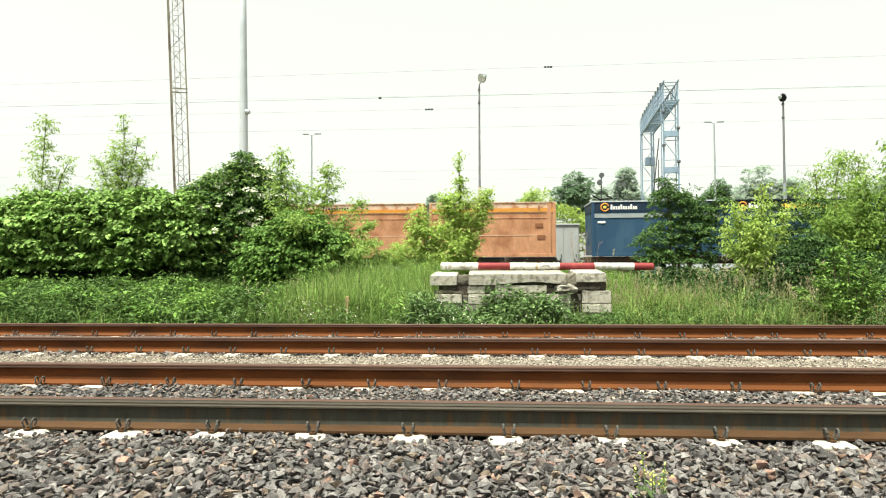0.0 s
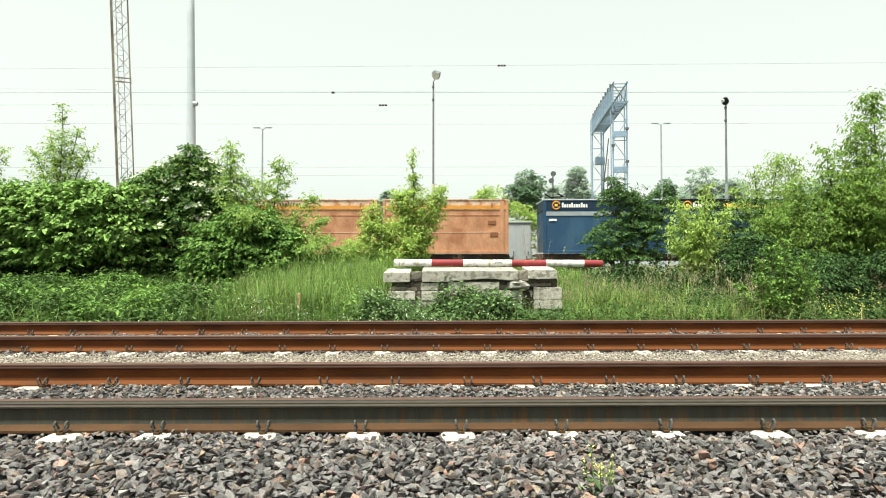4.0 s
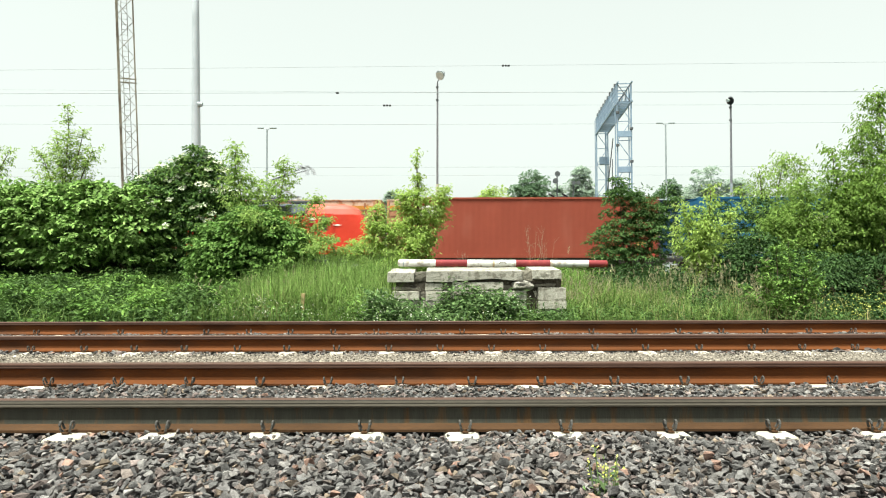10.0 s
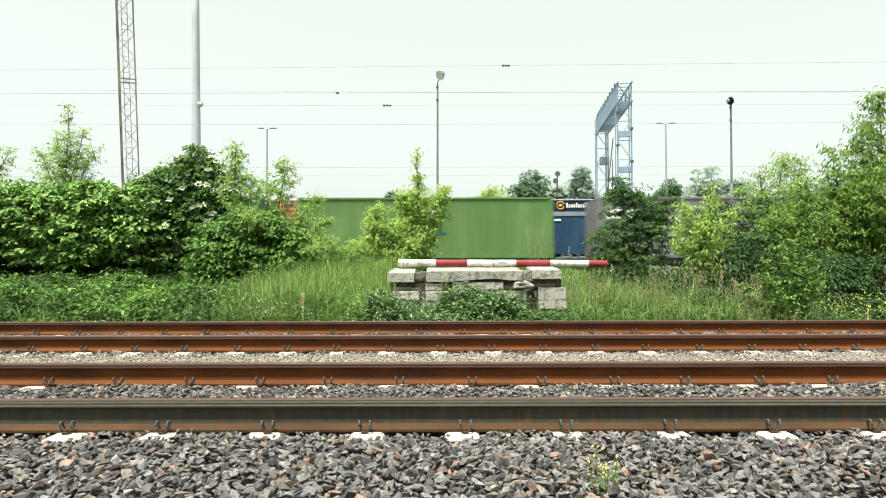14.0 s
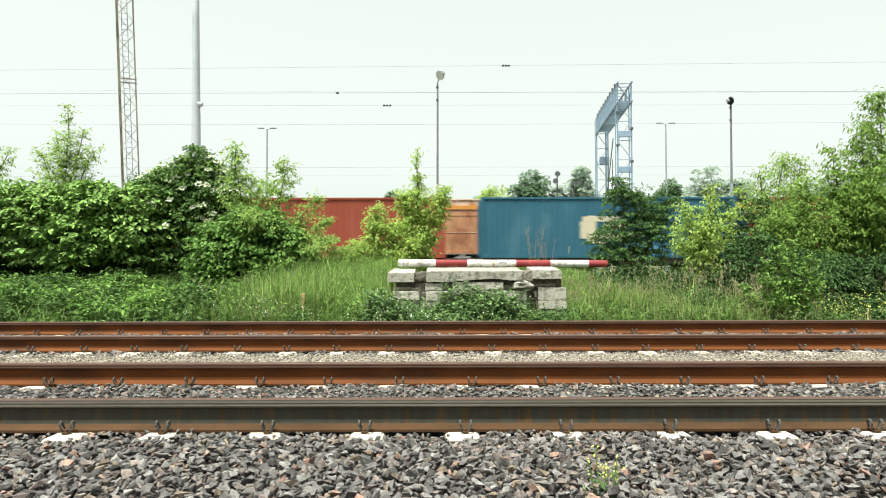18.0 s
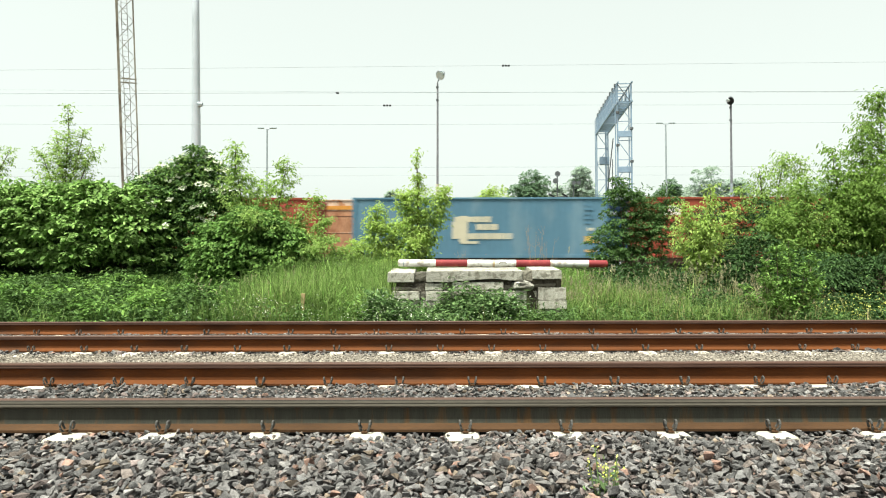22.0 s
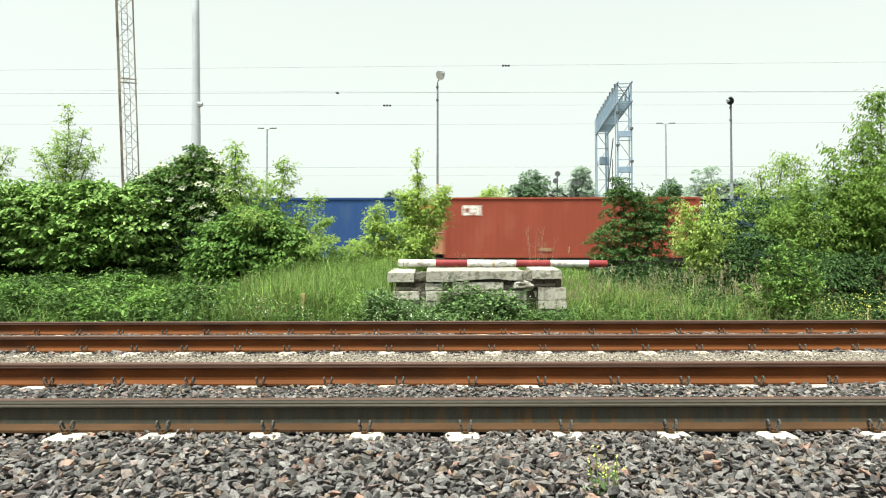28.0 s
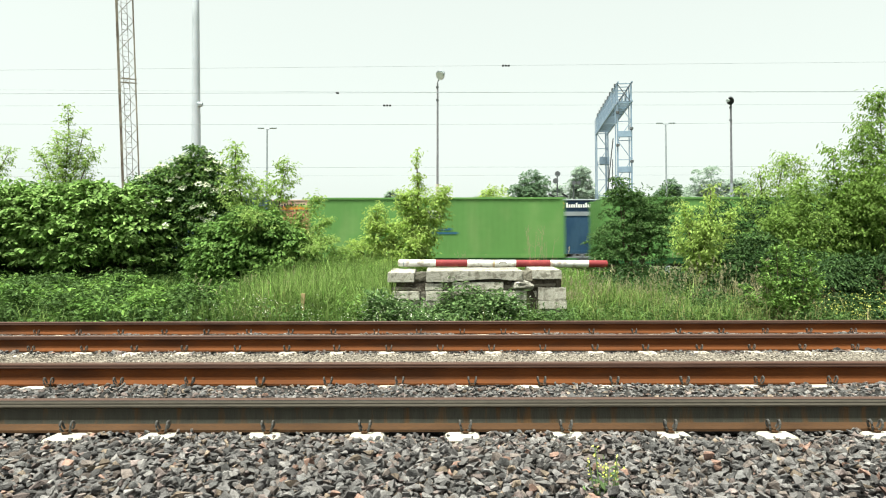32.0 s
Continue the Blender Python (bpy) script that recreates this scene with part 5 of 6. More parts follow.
    weeds("yellow_flowers", "yellow rapeseed-like flowers in the verge", 130, 6.75, 8.6, 10.5, 11.6, 0.75, 8, 0.03, M["petal_yellow"], 75, 0.06)


def build_small_plants():
    # the yellow-flowered weed in the near ballast
    t = thing("wild_mustard", "thin weed with small yellow flowers growing in the ballast", "weed", at=pose(0.672, 2.6, -0.22))
    r = random.Random(5)
    for x, y, h in ((-0.065, 0.0, 0.19), (-0.03, 0.03, 0.235), (0.0, -0.02, 0.17), (0.02, 0.02, 0.16), (0.055, 0.0, 0.2), (0.065, 0.03, 0.15)):
        bm = bmesh.new()
        pipe(bm, [(x * 0.3, 0, 0), (x * 0.75, y * 0.5, h * 0.5), (x, y, h)], 0.0026, 5)
        st = part("stalk", bm, M["leaf_willow"], t)
        p = np.concatenate([np.array([(x * (0.6 + 0.4 * f), y * f, h * f)]) + rng.normal(0, 0.008, (4, 3)) for f in (0.7, 0.86, 1.0)])
        part("flower", leaves("flower", p, rng.normal(0, 1, (12, 3)), 0.011, M["petal_yellow"], wide=0.9), None, st, "tiny yellow flowers")
        p = np.array([(x * 0.6, y * 0.4, h * 0.4)]) + rng.normal(0, 1, (9, 3)) * np.array([0.012, 0.012, 0.05])
        part("leaf", leaves("leaf", p, rng.normal(0, 1, (9, 3)), 0.03, M["leaf_willow"], wide=0.3), None, st)
    p = rng.normal(0, 1, (50, 3)) * np.array([0.035, 0.03, 0.025]) + np.array([0, 0, 0.05])
    part("foliage", leaves("foliage", p, rng.normal(0, 1, (50, 3)), 0.04, M["leaf_willow"], wide=0.35), None, t)
    # thin dead stalks standing behind the plinth
    for x, y, top in ((2.0, 13.6, 1.75), (0.55, 13.0, 1.25), (2.35, 13.9, 1.6)):
        t = thing("dead_stalk", "thin dry branching weed stalk behind the plinth", "weed", "dead stalks", at=pose(x, y, ground(x, y)))
        for i in range(5):
            a, h = r.uniform(-0.28, 0.28), top * r.uniform(0.75, 1.0)
            bm = bmesh.new()
            pipe(bm, [(0, 0, -0.05), (a * 0.35, 0.02, h * 0.45), (a, r.uniform(-0.1, 0.1), h)], 0.005, 5, 0.4)
            st = part("stalk", bm, M["dead_stem"], t)
            bm = bmesh.new()
            for k in range(5):
                f = r.uniform(0.5, 0.95)
                p = (a * f, 0.02, h * f)
                tube(bm, p, (p[0] + r.uniform(-0.14, 0.14), p[1], p[2] + r.uniform(0.08, 0.2)), 0.0028, 0.0015, 4)
            part("twig", bm, M["dead_stem"], st)
    # wooden peg in the grass
    solo("wooden_peg", B(-0.03, 0.03, -0.03, 0.03, -0.15, 0.42, 0.006), M["wood_peg"], "pale weathered wooden marker peg in the grass", "peg", at=pose(-2.40, 10.55, -0.11, 0, 1.5, 0))


build_shrubs()
build_saplings()
build_far_trees()
build_grass()
build_small_plants()
# ---- wagons, containers and the locomotive ----
def paint(name, color, wear=(0.2, 0.12, 0.08), amount=0.15, rough=0.55):
    return mat(name, color, rough, spread=0.07, scale=0.8, fine=9, bump=0.05, second=wear, second_amount=amount, second_scale=1.1, stretch=(1, 1, 0.35))


P = dict(
    red=paint("oxide_red_container", (0.245, 0.056, 0.036), (0.265, 0.07, 0.047), 0.25), red_dark=paint("brick_red_container", (0.19, 0.06, 0.042), (0.22, 0.075, 0.053), 0.3),
    blue=paint("bright_blue_container", (0.025, 0.112, 0.22), (0.042, 0.138, 0.25), 0.3), teal=paint("teal_blue_container", (0.031, 0.099, 0.149), (0.050, 0.124, 0.174), 0.3),
    pale_blue=paint("faded_blue_container", (0.085, 0.165, 0.235), (0.125, 0.2, 0.26), 0.4), navy=paint("strong_blue_container", (0.03, 0.07, 0.2), (0.055, 0.1, 0.215), 0.35),
    mixed_blue=paint("patched_blue_container", (0.075, 0.115, 0.17), (0.055, 0.095, 0.165), 0.35), green=paint("green_container", (0.1, 0.18, 0.062), (0.125, 0.205, 0.08), 0.35),
    green2=paint("fresh_green_container", (0.105, 0.225, 0.065), (0.135, 0.245, 0.08), 0.3), grey=paint("grey_container", (0.167, 0.167, 0.174), (0.205, 0.192, 0.186), 0.3),
    rust=mat("rusty_orange_container", (0.42, 0.215, 0.125), 0.75, spread=0.16, scale=1.1, fine=7, bump=0.1, second=(0.3, 0.135, 0.075), second_amount=0.45, second_scale=0.8, stretch=(1, 1, 0.7)), dark_blue=paint("dark_blue_container", (0.025, 0.06, 0.112), (0.036, 0.078, 0.13), 0.3),
    black_band=paint("black_container_band", (0.012, 0.015, 0.022), (0.019, 0.025, 0.031), 0.2), loco=paint("traffic_red_locomotive", (0.57, 0.05, 0.03), (0.49, 0.046, 0.03), 0.15, 0.35), loco_sky_sheen=paint("sky_sheen_red_roof", (0.5, 0.085, 0.06), (0.42, 0.1, 0.08), 0.3, 0.5),
    navy_band=paint("dark_navy_band", (0.014, 0.027, 0.05), (0.022, 0.036, 0.06), 0.2),
    loco_grey=paint("locomotive_grey", (0.068, 0.081, 0.093), (0.093, 0.099, 0.105), 0.2), skirt=paint("locomotive_underframe", (0.105, 0.112, 0.112), (0.062, 0.062, 0.062), 0.3),
    frame=paint("wagon_frame", (0.043, 0.037, 0.034), (0.087, 0.050, 0.031), 0.3), green_frame=paint("green_wagon_sill", (0.037, 0.124, 0.043), (0.062, 0.136, 0.062), 0.3),
    graffiti_sky=paint("graffiti_sky_blue", (0.1, 0.3, 0.5)), graffiti_green=paint("graffiti_green", (0.000, 0.124, 0.081)), graffiti_grey=paint("graffiti_grey", (0.260, 0.260, 0.248), (0.124, 0.124, 0.124), 0.45), graffiti_tan=paint("graffiti_tan", (0.279, 0.174, 0.099), (0.062, 0.050, 0.043), 0.4),
    graffiti_white=paint("graffiti_white", (0.5, 0.5, 0.48), (0.3, 0.3, 0.3), 0.4), graffiti_orange=paint("graffiti_orange", (0.5, 0.25, 0.09)), graffiti_pale=paint("graffiti_silver", (0.36, 0.36, 0.35), (0.24, 0.24, 0.24), 0.45), graffiti_dark=paint("graffiti_black", (0.05, 0.05, 0.055)), faded=paint("faded_code", (0.085, 0.17, 0.25)), faded_red=paint("faded_pale_red", (0.42, 0.24, 0.2)), strip=paint("slate_strip", (0.14, 0.15, 0.19)), strip_white=paint("greyed_white", (0.45, 0.46, 0.47)), plate=paint("orange_plate", (0.5, 0.32, 0.09)), graffiti_tan_bar=paint("tan_plate", (0.4, 0.27, 0.14)),
    logo=paint("cream_logo", (0.48, 0.43, 0.33), (0.42, 0.41, 0.36), 0.3))
FAINT = paint("washed_out_white", (0.52, 0.2, 0.17), (0.5, 0.27, 0.24), 0.3)
RUN = paint("dark_rust_run", (0.2, 0.085, 0.045), (0.26, 0.12, 0.065), 0.5, 0.8)
PANEL = paint("cab_shadow_panel", (0.2, 0.02, 0.014), (0.15, 0.02, 0.01), 0.2)
WL, WH, WW = 12.19, 2.896, 2.44


def corrugated(length, height, depth=0.02, pitch=0.28):
    """One side wall: a sheet pressed into upright folds, its outer face towards -y."""
    bm = bmesh.new()
    n = int(length / pitch)
    p = length / n
    xs, ys = [], []
    for i in range(n):
        for f, y in ((0.0, 0.0), (0.25, 0.0), (0.5, depth), (0.75, depth)):
            xs.append((i + f) * p)
            ys.append(y)
    xs.append(length), ys.append(0.0)
    a = [bm.verts.new((x, y, 0)) for x, y in zip(xs, ys)]
    b = [bm.verts.new((x, y, height)) for x, y in zip(xs, ys)]
    for i in range(len(a) - 1):
        bm.faces.new((a[i], a[i + 1], b[i + 1], b[i]))
    return bm


def splash(x0, x1, z0, z1, seed, y=0.022, wild=True):
    """A flat sprayed shape with a wild outline."""
    r = random.Random(seed)
    bm = bmesh.new()
    n = 26
    cx, cz = (x0 + x1) / 2, (z0 + z1) / 2
    ring = []
    for i in range(n):
        a = 2 * math.pi * i / n
        k = (r.uniform(0.55, 1.05) if i % 2 else r.uniform(0.8, 1.12)) if wild else r.uniform(0.96, 1.06)
        s = 1 / max(abs(math.cos(a)), abs(math.sin(a)))
        ring.append((cx + (x1 - x0) / 2 * k * s * math.cos(a) * 0.9, cz + (z1 - z0) / 2 * k * s * math.sin(a) * 0.9))
    front = [bm.verts.new((x, y, z)) for x, z in ring]
    back = [bm.verts.new((x, 0.034, z)) for x, z in ring]
    mid = bm.verts.new((cx, y, cz))
    for i in range(n):
        j = (i + 1) % n
        bm.faces.new((mid, front[i], front[j]))
        bm.faces.new((front[i], back[i], back[j], front[j]))
    bmesh.ops.recalc_face_normals(bm, faces=bm.faces[:])
    return bm


SHARED = {}


def cached(key, make):
    if key not in SHARED:
        SHARED[key] = make()
    return SHARED[key]


def container(color, label, marks=()):
    """A shipping container, its near lower left corner at the origin; marks: (x0, x1, z0, z1, material) on the near side."""
    t = thing("shipping_container", label, "container", "containers on the passing train")
    m = P[color]
    side = cached(("side", color), lambda: mesh_of(corrugated(WL - 0.3, WH - 0.24), "side_panel", m))
    part("side_panel", side, None, t, at=pose(0.15, 0.03, 0.14))
    part("side_panel", side, None, t, at=pose(WL - 0.15, WW - 0.03, 0.14, 0, 0, 180))
    post = cached(("post", color), lambda: mesh_of(B(0, 0.16, 0, 0.16, 0, WH, 0.012), "corner_post", m))
    for x in (0, WL - 0.16):
        for y in (0, WW - 0.16):
            part("corner_post", post, None, t, at=pose(x, y, 0))
    low = cached(("low", color), lambda: mesh_of(B(0.16, WL - 0.16, 0, 0.1, 0.0, 0.15, 0.008), "bottom_rail", m))
    top = cached(("top", color), lambda: mesh_of(B(0.16, WL - 0.16, 0, 0.08, WH - 0.1, WH - 0.005, 0.008), "top_rail", m))
    for y in (0.0, WW - 0.1):
        part("bottom_rail", low, None, t, at=pose(0, y, 0))
        part("top_rail", top, None, t, at=pose(0, y, 0))
    part("roof", cached(("roof", color), lambda: mesh_of(B(0.1, WL - 0.1, 0.06, WW - 0.06, WH - 0.05, WH - 0.015), "roof", m)), None, t)
    part("floor", cached(("floor", color), lambda: mesh_of(B(0.1, WL - 0.1, 0.08, WW - 0.08, 0.03, 0.12), "floor", P["frame"])), None, t)
    door = cached(("door", color), lambda: mesh_of(B(0.02, 0.07, 0, 1.05, 0.12, WH - 0.14, 0.01), "door_leaf", m))
    for y in (0.17, 1.23):
        part("door_leaf", door, None, t, at=pose(0, y, 0))
    part("end_wall", cached(("end", color), lambda: mesh_of(B(WL - 0.08, WL - 0.03, 0.16, WW - 0.16, 0.1, WH - 0.1, 0.01), "end_wall", m)), None, t)
    bar = cached(("bar", color), lambda: mesh_of(tube(bmesh.new(), (-0.01, 0, 0.1), (-0.01, 0, WH - 0.1), 0.022, n=6), "locking_bar", m))
    for y in (0.45, 0.95, 1.5, 2.0):
        part("locking_bar", bar, None, t, at=pose(0, y, 0))
    for k, (x0, x1, z0, z1, mm) in enumerate(marks):
        if mm.startswith("graffiti") and not mm.endswith("bar"):
            part("graffiti", splash(x0, x1, z0, z1, int(x0 * 40) + k, 0.027 - 0.0014 * (k % 18)), P[mm], t, "sprayed graffiti shape")
        else:
            part("marking", splash(x0, x1, z0 * 1.08, z1 * 1.08, 7 + k, 0.027 - 0.0014 * k, False), P["navy"], t, "repainted blue patch") if mm == "patch" else part("marking", B(x0, x1, 0.025 - 0.0012 * (k % 9), 0.034, z0 * 1.08, z1 * 1.08), P.get(mm) or M[mm], t, "painted marking")
    return t


def bogie(parent, x):
    b = part("bogie", B(x - 1.2, x + 1.2, -1.0, -0.86, 0.42, 0.72, 0.04), P["frame"], parent)
    part("bogie_frame", B(x - 1.2, x + 1.2, 0.86, 1.0, 0.42, 0.72, 0.04), P["frame"], b)
    part("bolster", B(x - 0.2, x + 0.2, -0.95, 0.95, 0.5, 0.8, 0.03), P["frame"], b)
    for dx in (-0.9, 0.9):
        bm = bmesh.new()
        for y in (-0.75, 0.75):
            s = 1 if y > 0 else -1
            tube(bm, (x + dx, y - s * 0.07, 0.46), (x + dx, y + s * 0.06, 0.46), 0.46, 0.455, 24)
            tube(bm, (x + dx, y - s * 0.07, 0.46), (x + dx, y - s * 0.045, 0.46), 0.488, 0.488, 24)
        tube(bm, (x + dx, -0.75, 0.46), (x + dx, 0.75, 0.46), 0.08, n=10)
        part("wheelset", bm, M["dark_steel"], b)


def flat_wagon(length, label, group, sill="frame", deck=1.05):
    """A low container wagon on two bogies; its left buffer beam at the origin, its middle line at y = 0."""
    t = thing("container_wagon", label, "freight wagon", group)
    for y in (-1.16, 1.04):
        part("side_sill", B(0.35, length - 0.35, y, y + 0.12, deck - 0.28, deck - 0.005, 0.015), P[sill], t)
    part("centre_sill", B(0.3, length - 0.3, -0.3, 0.3, deck - 0.4, deck - 0.1, 0.02), P["frame"], t)
    for k in range(6):
        x = 0.6 + k * (length - 1.2) / 5
        part("crossbeam", B(x - 0.08, x + 0.08, -1.04, 1.04, deck - 0.24, deck - 0.06), P["frame"], t)
    for x, s in ((0.3, -1), (length - 0.3, 1)):
        part("headstock", B(x - 0.06, x + 0.06, -1.2, 1.2, 0.85, deck - 0.02, 0.01), P[sill], t)
        for y in (-0.875, 0.875):
            bm = bmesh.new()
            tube(bm, (x, y, 1.04), (x + s * 0.3, y, 1.04), 0.09, n=10)
            tube(bm, (x + s * 0.3, y, 1.04), (x + s * 0.34, y, 1.04), 0.21, n=14)
            part("buffer", bm, M["dark_steel"], t)
    bogie(t, 2.0)
    bogie(t, length - 2.0)
    return t


def locomotive():
    """An electric locomotive, its nose at x = 0, its middle line at y = 0 and its wheels on z = 0."""
    L, H = 18.98, 1.49
    t = thing("electric_locomotive", "bright red electric freight locomotive with a grey roof band", "locomotive")
    prof = [(0.06, 1.22), (0.0, 1.5), (0.03, 2.1), (0.10, 2.49), (0.38, 3.0), (3.0, 3.0), (3.0, 1.22)]

    def cab(flip):
        bm = bmesh.new()
        rows = []
        for y, inset in ((-H, 0.30), (-H + 0.02, 0.16), (-H + 0.25, 0.03), (0, 0.0), (H - 0.25, 0.03), (H - 0.02, 0.16), (H, 0.30)):
            row = []
            for x, z in prof:
                px = x + inset * max(0.0, 1 - x / 2.4)
                py = y * (1 - 0.05 * max(0.0, (z - 2.9) / 0.6))
                pz = z - (0.06 if abs(y) > H - 0.03 and z > 3.2 else 0.0)
                row.append(bm.verts.new((L - px if flip else px, py, pz)))
            rows.append(row)
        for a, b in zip(rows, rows[1:]):
            for i in range(len(prof)):
                j = (i + 1) % len(prof)
                bm.faces.new((a[i], a[j], b[j], b[i]))
        bm.faces.new(rows[0]), bm.faces.new(rows[-1][::-1])
        bmesh.ops.recalc_face_normals(bm, faces=bm.faces[:])
        return bm

    for flip in (False, True):
        c = part("cab", cab(flip), P["loco"], t)
        fx = (lambda x: L - x) if flip else (lambda x: x)
        # the cab's roof slopes in from a crease above the door; its paler red paints the sky's sheen
        bm = bmesh.new()
        rings = []
        for x0, h, z in ((0.40, H - 0.02, 3.0), (0.44, H - 0.03, 3.04), (0.62, H - 0.13, 3.26), (0.86, H - 0.24, 3.42), (1.25, H - 0.42, 3.5)):
            rings.append([bm.verts.new((fx(x), y, z)) for x, y in ((3.0, -h), (x0 + 0.75, -h), (x0 + 0.3, -h + 0.04), (x0 + 0.06, -h + 0.24), (x0, 0), (x0 + 0.06, h - 0.24), (x0 + 0.3, h - 0.04), (x0 + 0.75, h), (3.0, h))])
        for p, q in zip(rings, rings[1:]):
            for k in range(9):
                bm.faces.new((p[k], p[(k + 1) % 9], q[(k + 1) % 9], q[k]))
        bm.faces.new(rings[-1]), bm.faces.new(rings[0][::-1])
        bmesh.ops.recalc_face_normals(bm, faces=bm.faces[:])
        part("cab_roof", bm, P["loco_sky_sheen"], t, "red cab roof, paled to show the sky's sheen")

        def slab(name, x0, x1, z0, z1, m, label="", out=0.012, par=c):
            a, b = sorted((fx(x0), fx(x1)))
            return part(name, B(a, b, -H - out, -H + 0.03, z0, z1, 0.008), m, par, label)

        for s in (-1, 1):
            a, b = sorted((fx(1.78), fx(2.52)))
            part("cab_door", B(a, b, s * H - 0.025, s * H + 0.02 if s > 0 else s * H + 0.02, 1.25, 3.05, 0.012), P["loco"], c, "red cab door")
            a, b = sorted((fx(1.98), fx(2.36)))
            part("door_window", B(a, b, -H - 0.034, -H) if False else B(a, b, s * H - 0.03, s * H + 0.03, 2.28, 2.92, 0.01), M["glass"], c, "dark door window")
            for x in (1.70, 2.60):
                bm = bmesh.new()
                a = fx(x)
                tube(bm, (a, s * (H + 0.04), 1.35), (a, s * (H + 0.04), 2.6), 0.014, n=6)
                part("handrail", bm, PANEL, c)
        # a raised slab; its dark red paints the shade of a recess
        slab("recess", 2.6, 2.95, 1.24, 2.95, PANEL, "cab panel in red darkened as a shaded recess")
        slab("pale_mark", 2.62, 2.85, 2.75, 2.88, M["pale"], out=0.02)
        slab("pale_mark", 1.42, 1.72, 2.50, 2.56, M["pale"], out=0.02)
        slab("pale_mark", 0.55, 0.95, 1.45, 1.50, M["pale"], out=0.02)
        slab("pale_mark", 0.55, 0.95, 1.58, 1.62, M["pale"], out=0.02)
        bm = bmesh.new()
        xs = sorted((fx(0.30), fx(0.98)))
        q = [(fx(0.12), -1.05, 2.54), (fx(0.12), 1.05, 2.54), (fx(0.56), 1.0, 3.24), (fx(0.56), -1.0, 3.24)]
        vs = [bm.verts.new((x + (0.02 if flip else -0.02), y, z + 0.02)) for x, y, z in q]
        vb = [bm.verts.new((x, y, z - 0.02)) for x, y, z in q]
        bm.faces.new(vs), bm.faces.new(vb[::-1])
        for i in range(4):
            bm.faces.new((vs[i], vb[i], vb[(i + 1) % 4], vs[(i + 1) % 4]))
        bmesh.ops.recalc_face_normals(bm, faces=bm.faces[:])
        part("windscreen", bm, M["glass"], c)
        for y in (-1.12, 1.12):
            a, b = sorted((fx(-0.01), fx(0.22)))
            h = part("headlight", B(a, b, y - 0.2, y + 0.2, 1.32, 1.78, 0.03), M["black"], c)
            for z in (1.43, 1.66):
                a, b = sorted((fx(-0.03), fx(0.05)))
                part("lamp_lens", B(a, b, y - 0.14, y + 0.14, z - 0.08, z + 0.08, 0.02), M["lamp_glass"], h)
            bm = bmesh.new()
            tube(bm, (fx(0.2), y * 0.78, 1.04), (fx(-0.2), y * 0.78, 1.04), 0.1, n=10)
            tube(bm, (fx(-0.2), y * 0.78, 1.04), (fx(-0.25), y * 0.78, 1.04), 0.23, n=14)
            part("buffer", bm, M["dark_steel"], t)
        a, b = sorted((fx(0.15), fx(3.0)))
        part("cab_skirt", B(a, b, -H + 0.06, H - 0.06, 0.85, 1.22, 0.05), P["skirt"], t)
        a, b = sorted((fx(0.05), fx(0.5)))
        part("snow_plough", B(a, b, -1.2, 1.2, 0.3, 0.85, 0.05), P["skirt"], t)
    part("engine_room_side", B(3.0, L - 3.0, -H, H, 1.22, 3.02, 0.01), P["loco"], t)
    bm = bmesh.new()
    sweep_x(bm, ((-H + 0.01, 3.02), (-H + 0.01, 3.08), (-H + 0.17, 3.46), (-H + 0.4, 3.52), (H - 0.4, 3.52), (H - 0.17, 3.46), (H - 0.01, 3.08), (H - 0.01, 3.02)), 3.0, L - 3.0)
    part("roof_band", bm, P["loco_grey"], t, "grey sloped roof edge")
    for x in (3.3, 4.9, 10.6, 12.4, 13.9):
        bm = bmesh.new()
        for k in range(3):
            box(bm, x, x + 1.35, -H - 0.012 + 0.05 * k, -H + 0.09 + 0.05 * k, 3.12 + k * 0.1, 3.19 + k * 0.1)
        part("air_grille", bm, M["black"], t)
    part("gutter", B(3.0, L - 3.0, -H - 0.012, -H + 0.03, 2.97, 3.05, 0.006), M["black"], t, "dark rain gutter")
    part("underframe", B(3.0, L - 3.0, -H + 0.04, H - 0.04, 0.85, 1.22, 0.03), P["skirt"], t)
    part("transformer", B(7.6, 11.4, -1.2, 1.2, 0.35, 0.9, 0.05), P["frame"], t)
    for x in (4.0, L - 4.0):
        bogie(t, x)
    # class and maker markings as plain bars
    emblem = part("emblem", B(9.35, 10.0, -H - 0.012, -H, 2.02, 2.42, 0.01), FAINT, t, "faded pale framed emblem")
    part("emblem_field", B(9.42, 9.93, -H - 0.018, -H, 2.09, 2.35, 0.005), P["loco"], emblem)
    for x0, x1, z in ((9.5, 9.6, 2.22), (9.65, 9.85, 2.22)):
        part("emblem_stroke", B(x0, x1, -H - 0.022, -H, z - 0.09, z + 0.09), FAINT, emblem)
    for x0, x1, z in ((9.0, 10.3, 1.62), (9.2, 10.0, 1.52), (9.45, 9.8, 1.42)):
        part("marking", B(x0, x1, -H - 0.012, -H, z, z + 0.045), FAINT, t, "small faded lettering bar")
    # roof gear
    bm = bmesh.new()
    tube(bm, (3.4, -0.3, 3.92), (15.4, -0.3, 3.92), 0.035, n=6)
    part("roof_busbar", bm, M["dark_steel"], t)
    for x in np.linspace(3.8, 15.0, 8):
        bm = bmesh.new()
        for k in range(4):
            tube(bm, (x, -0.3, 3.52 + k * 0.1), (x, -0.3, 3.58 + k * 0.1), 0.07, n=8)
        tube(bm, (x, -0.3, 3.5), (x, -0.3, 3.92), 0.03, n=6)
        part("roof_insulator", bm, M["mast_rust"], t)
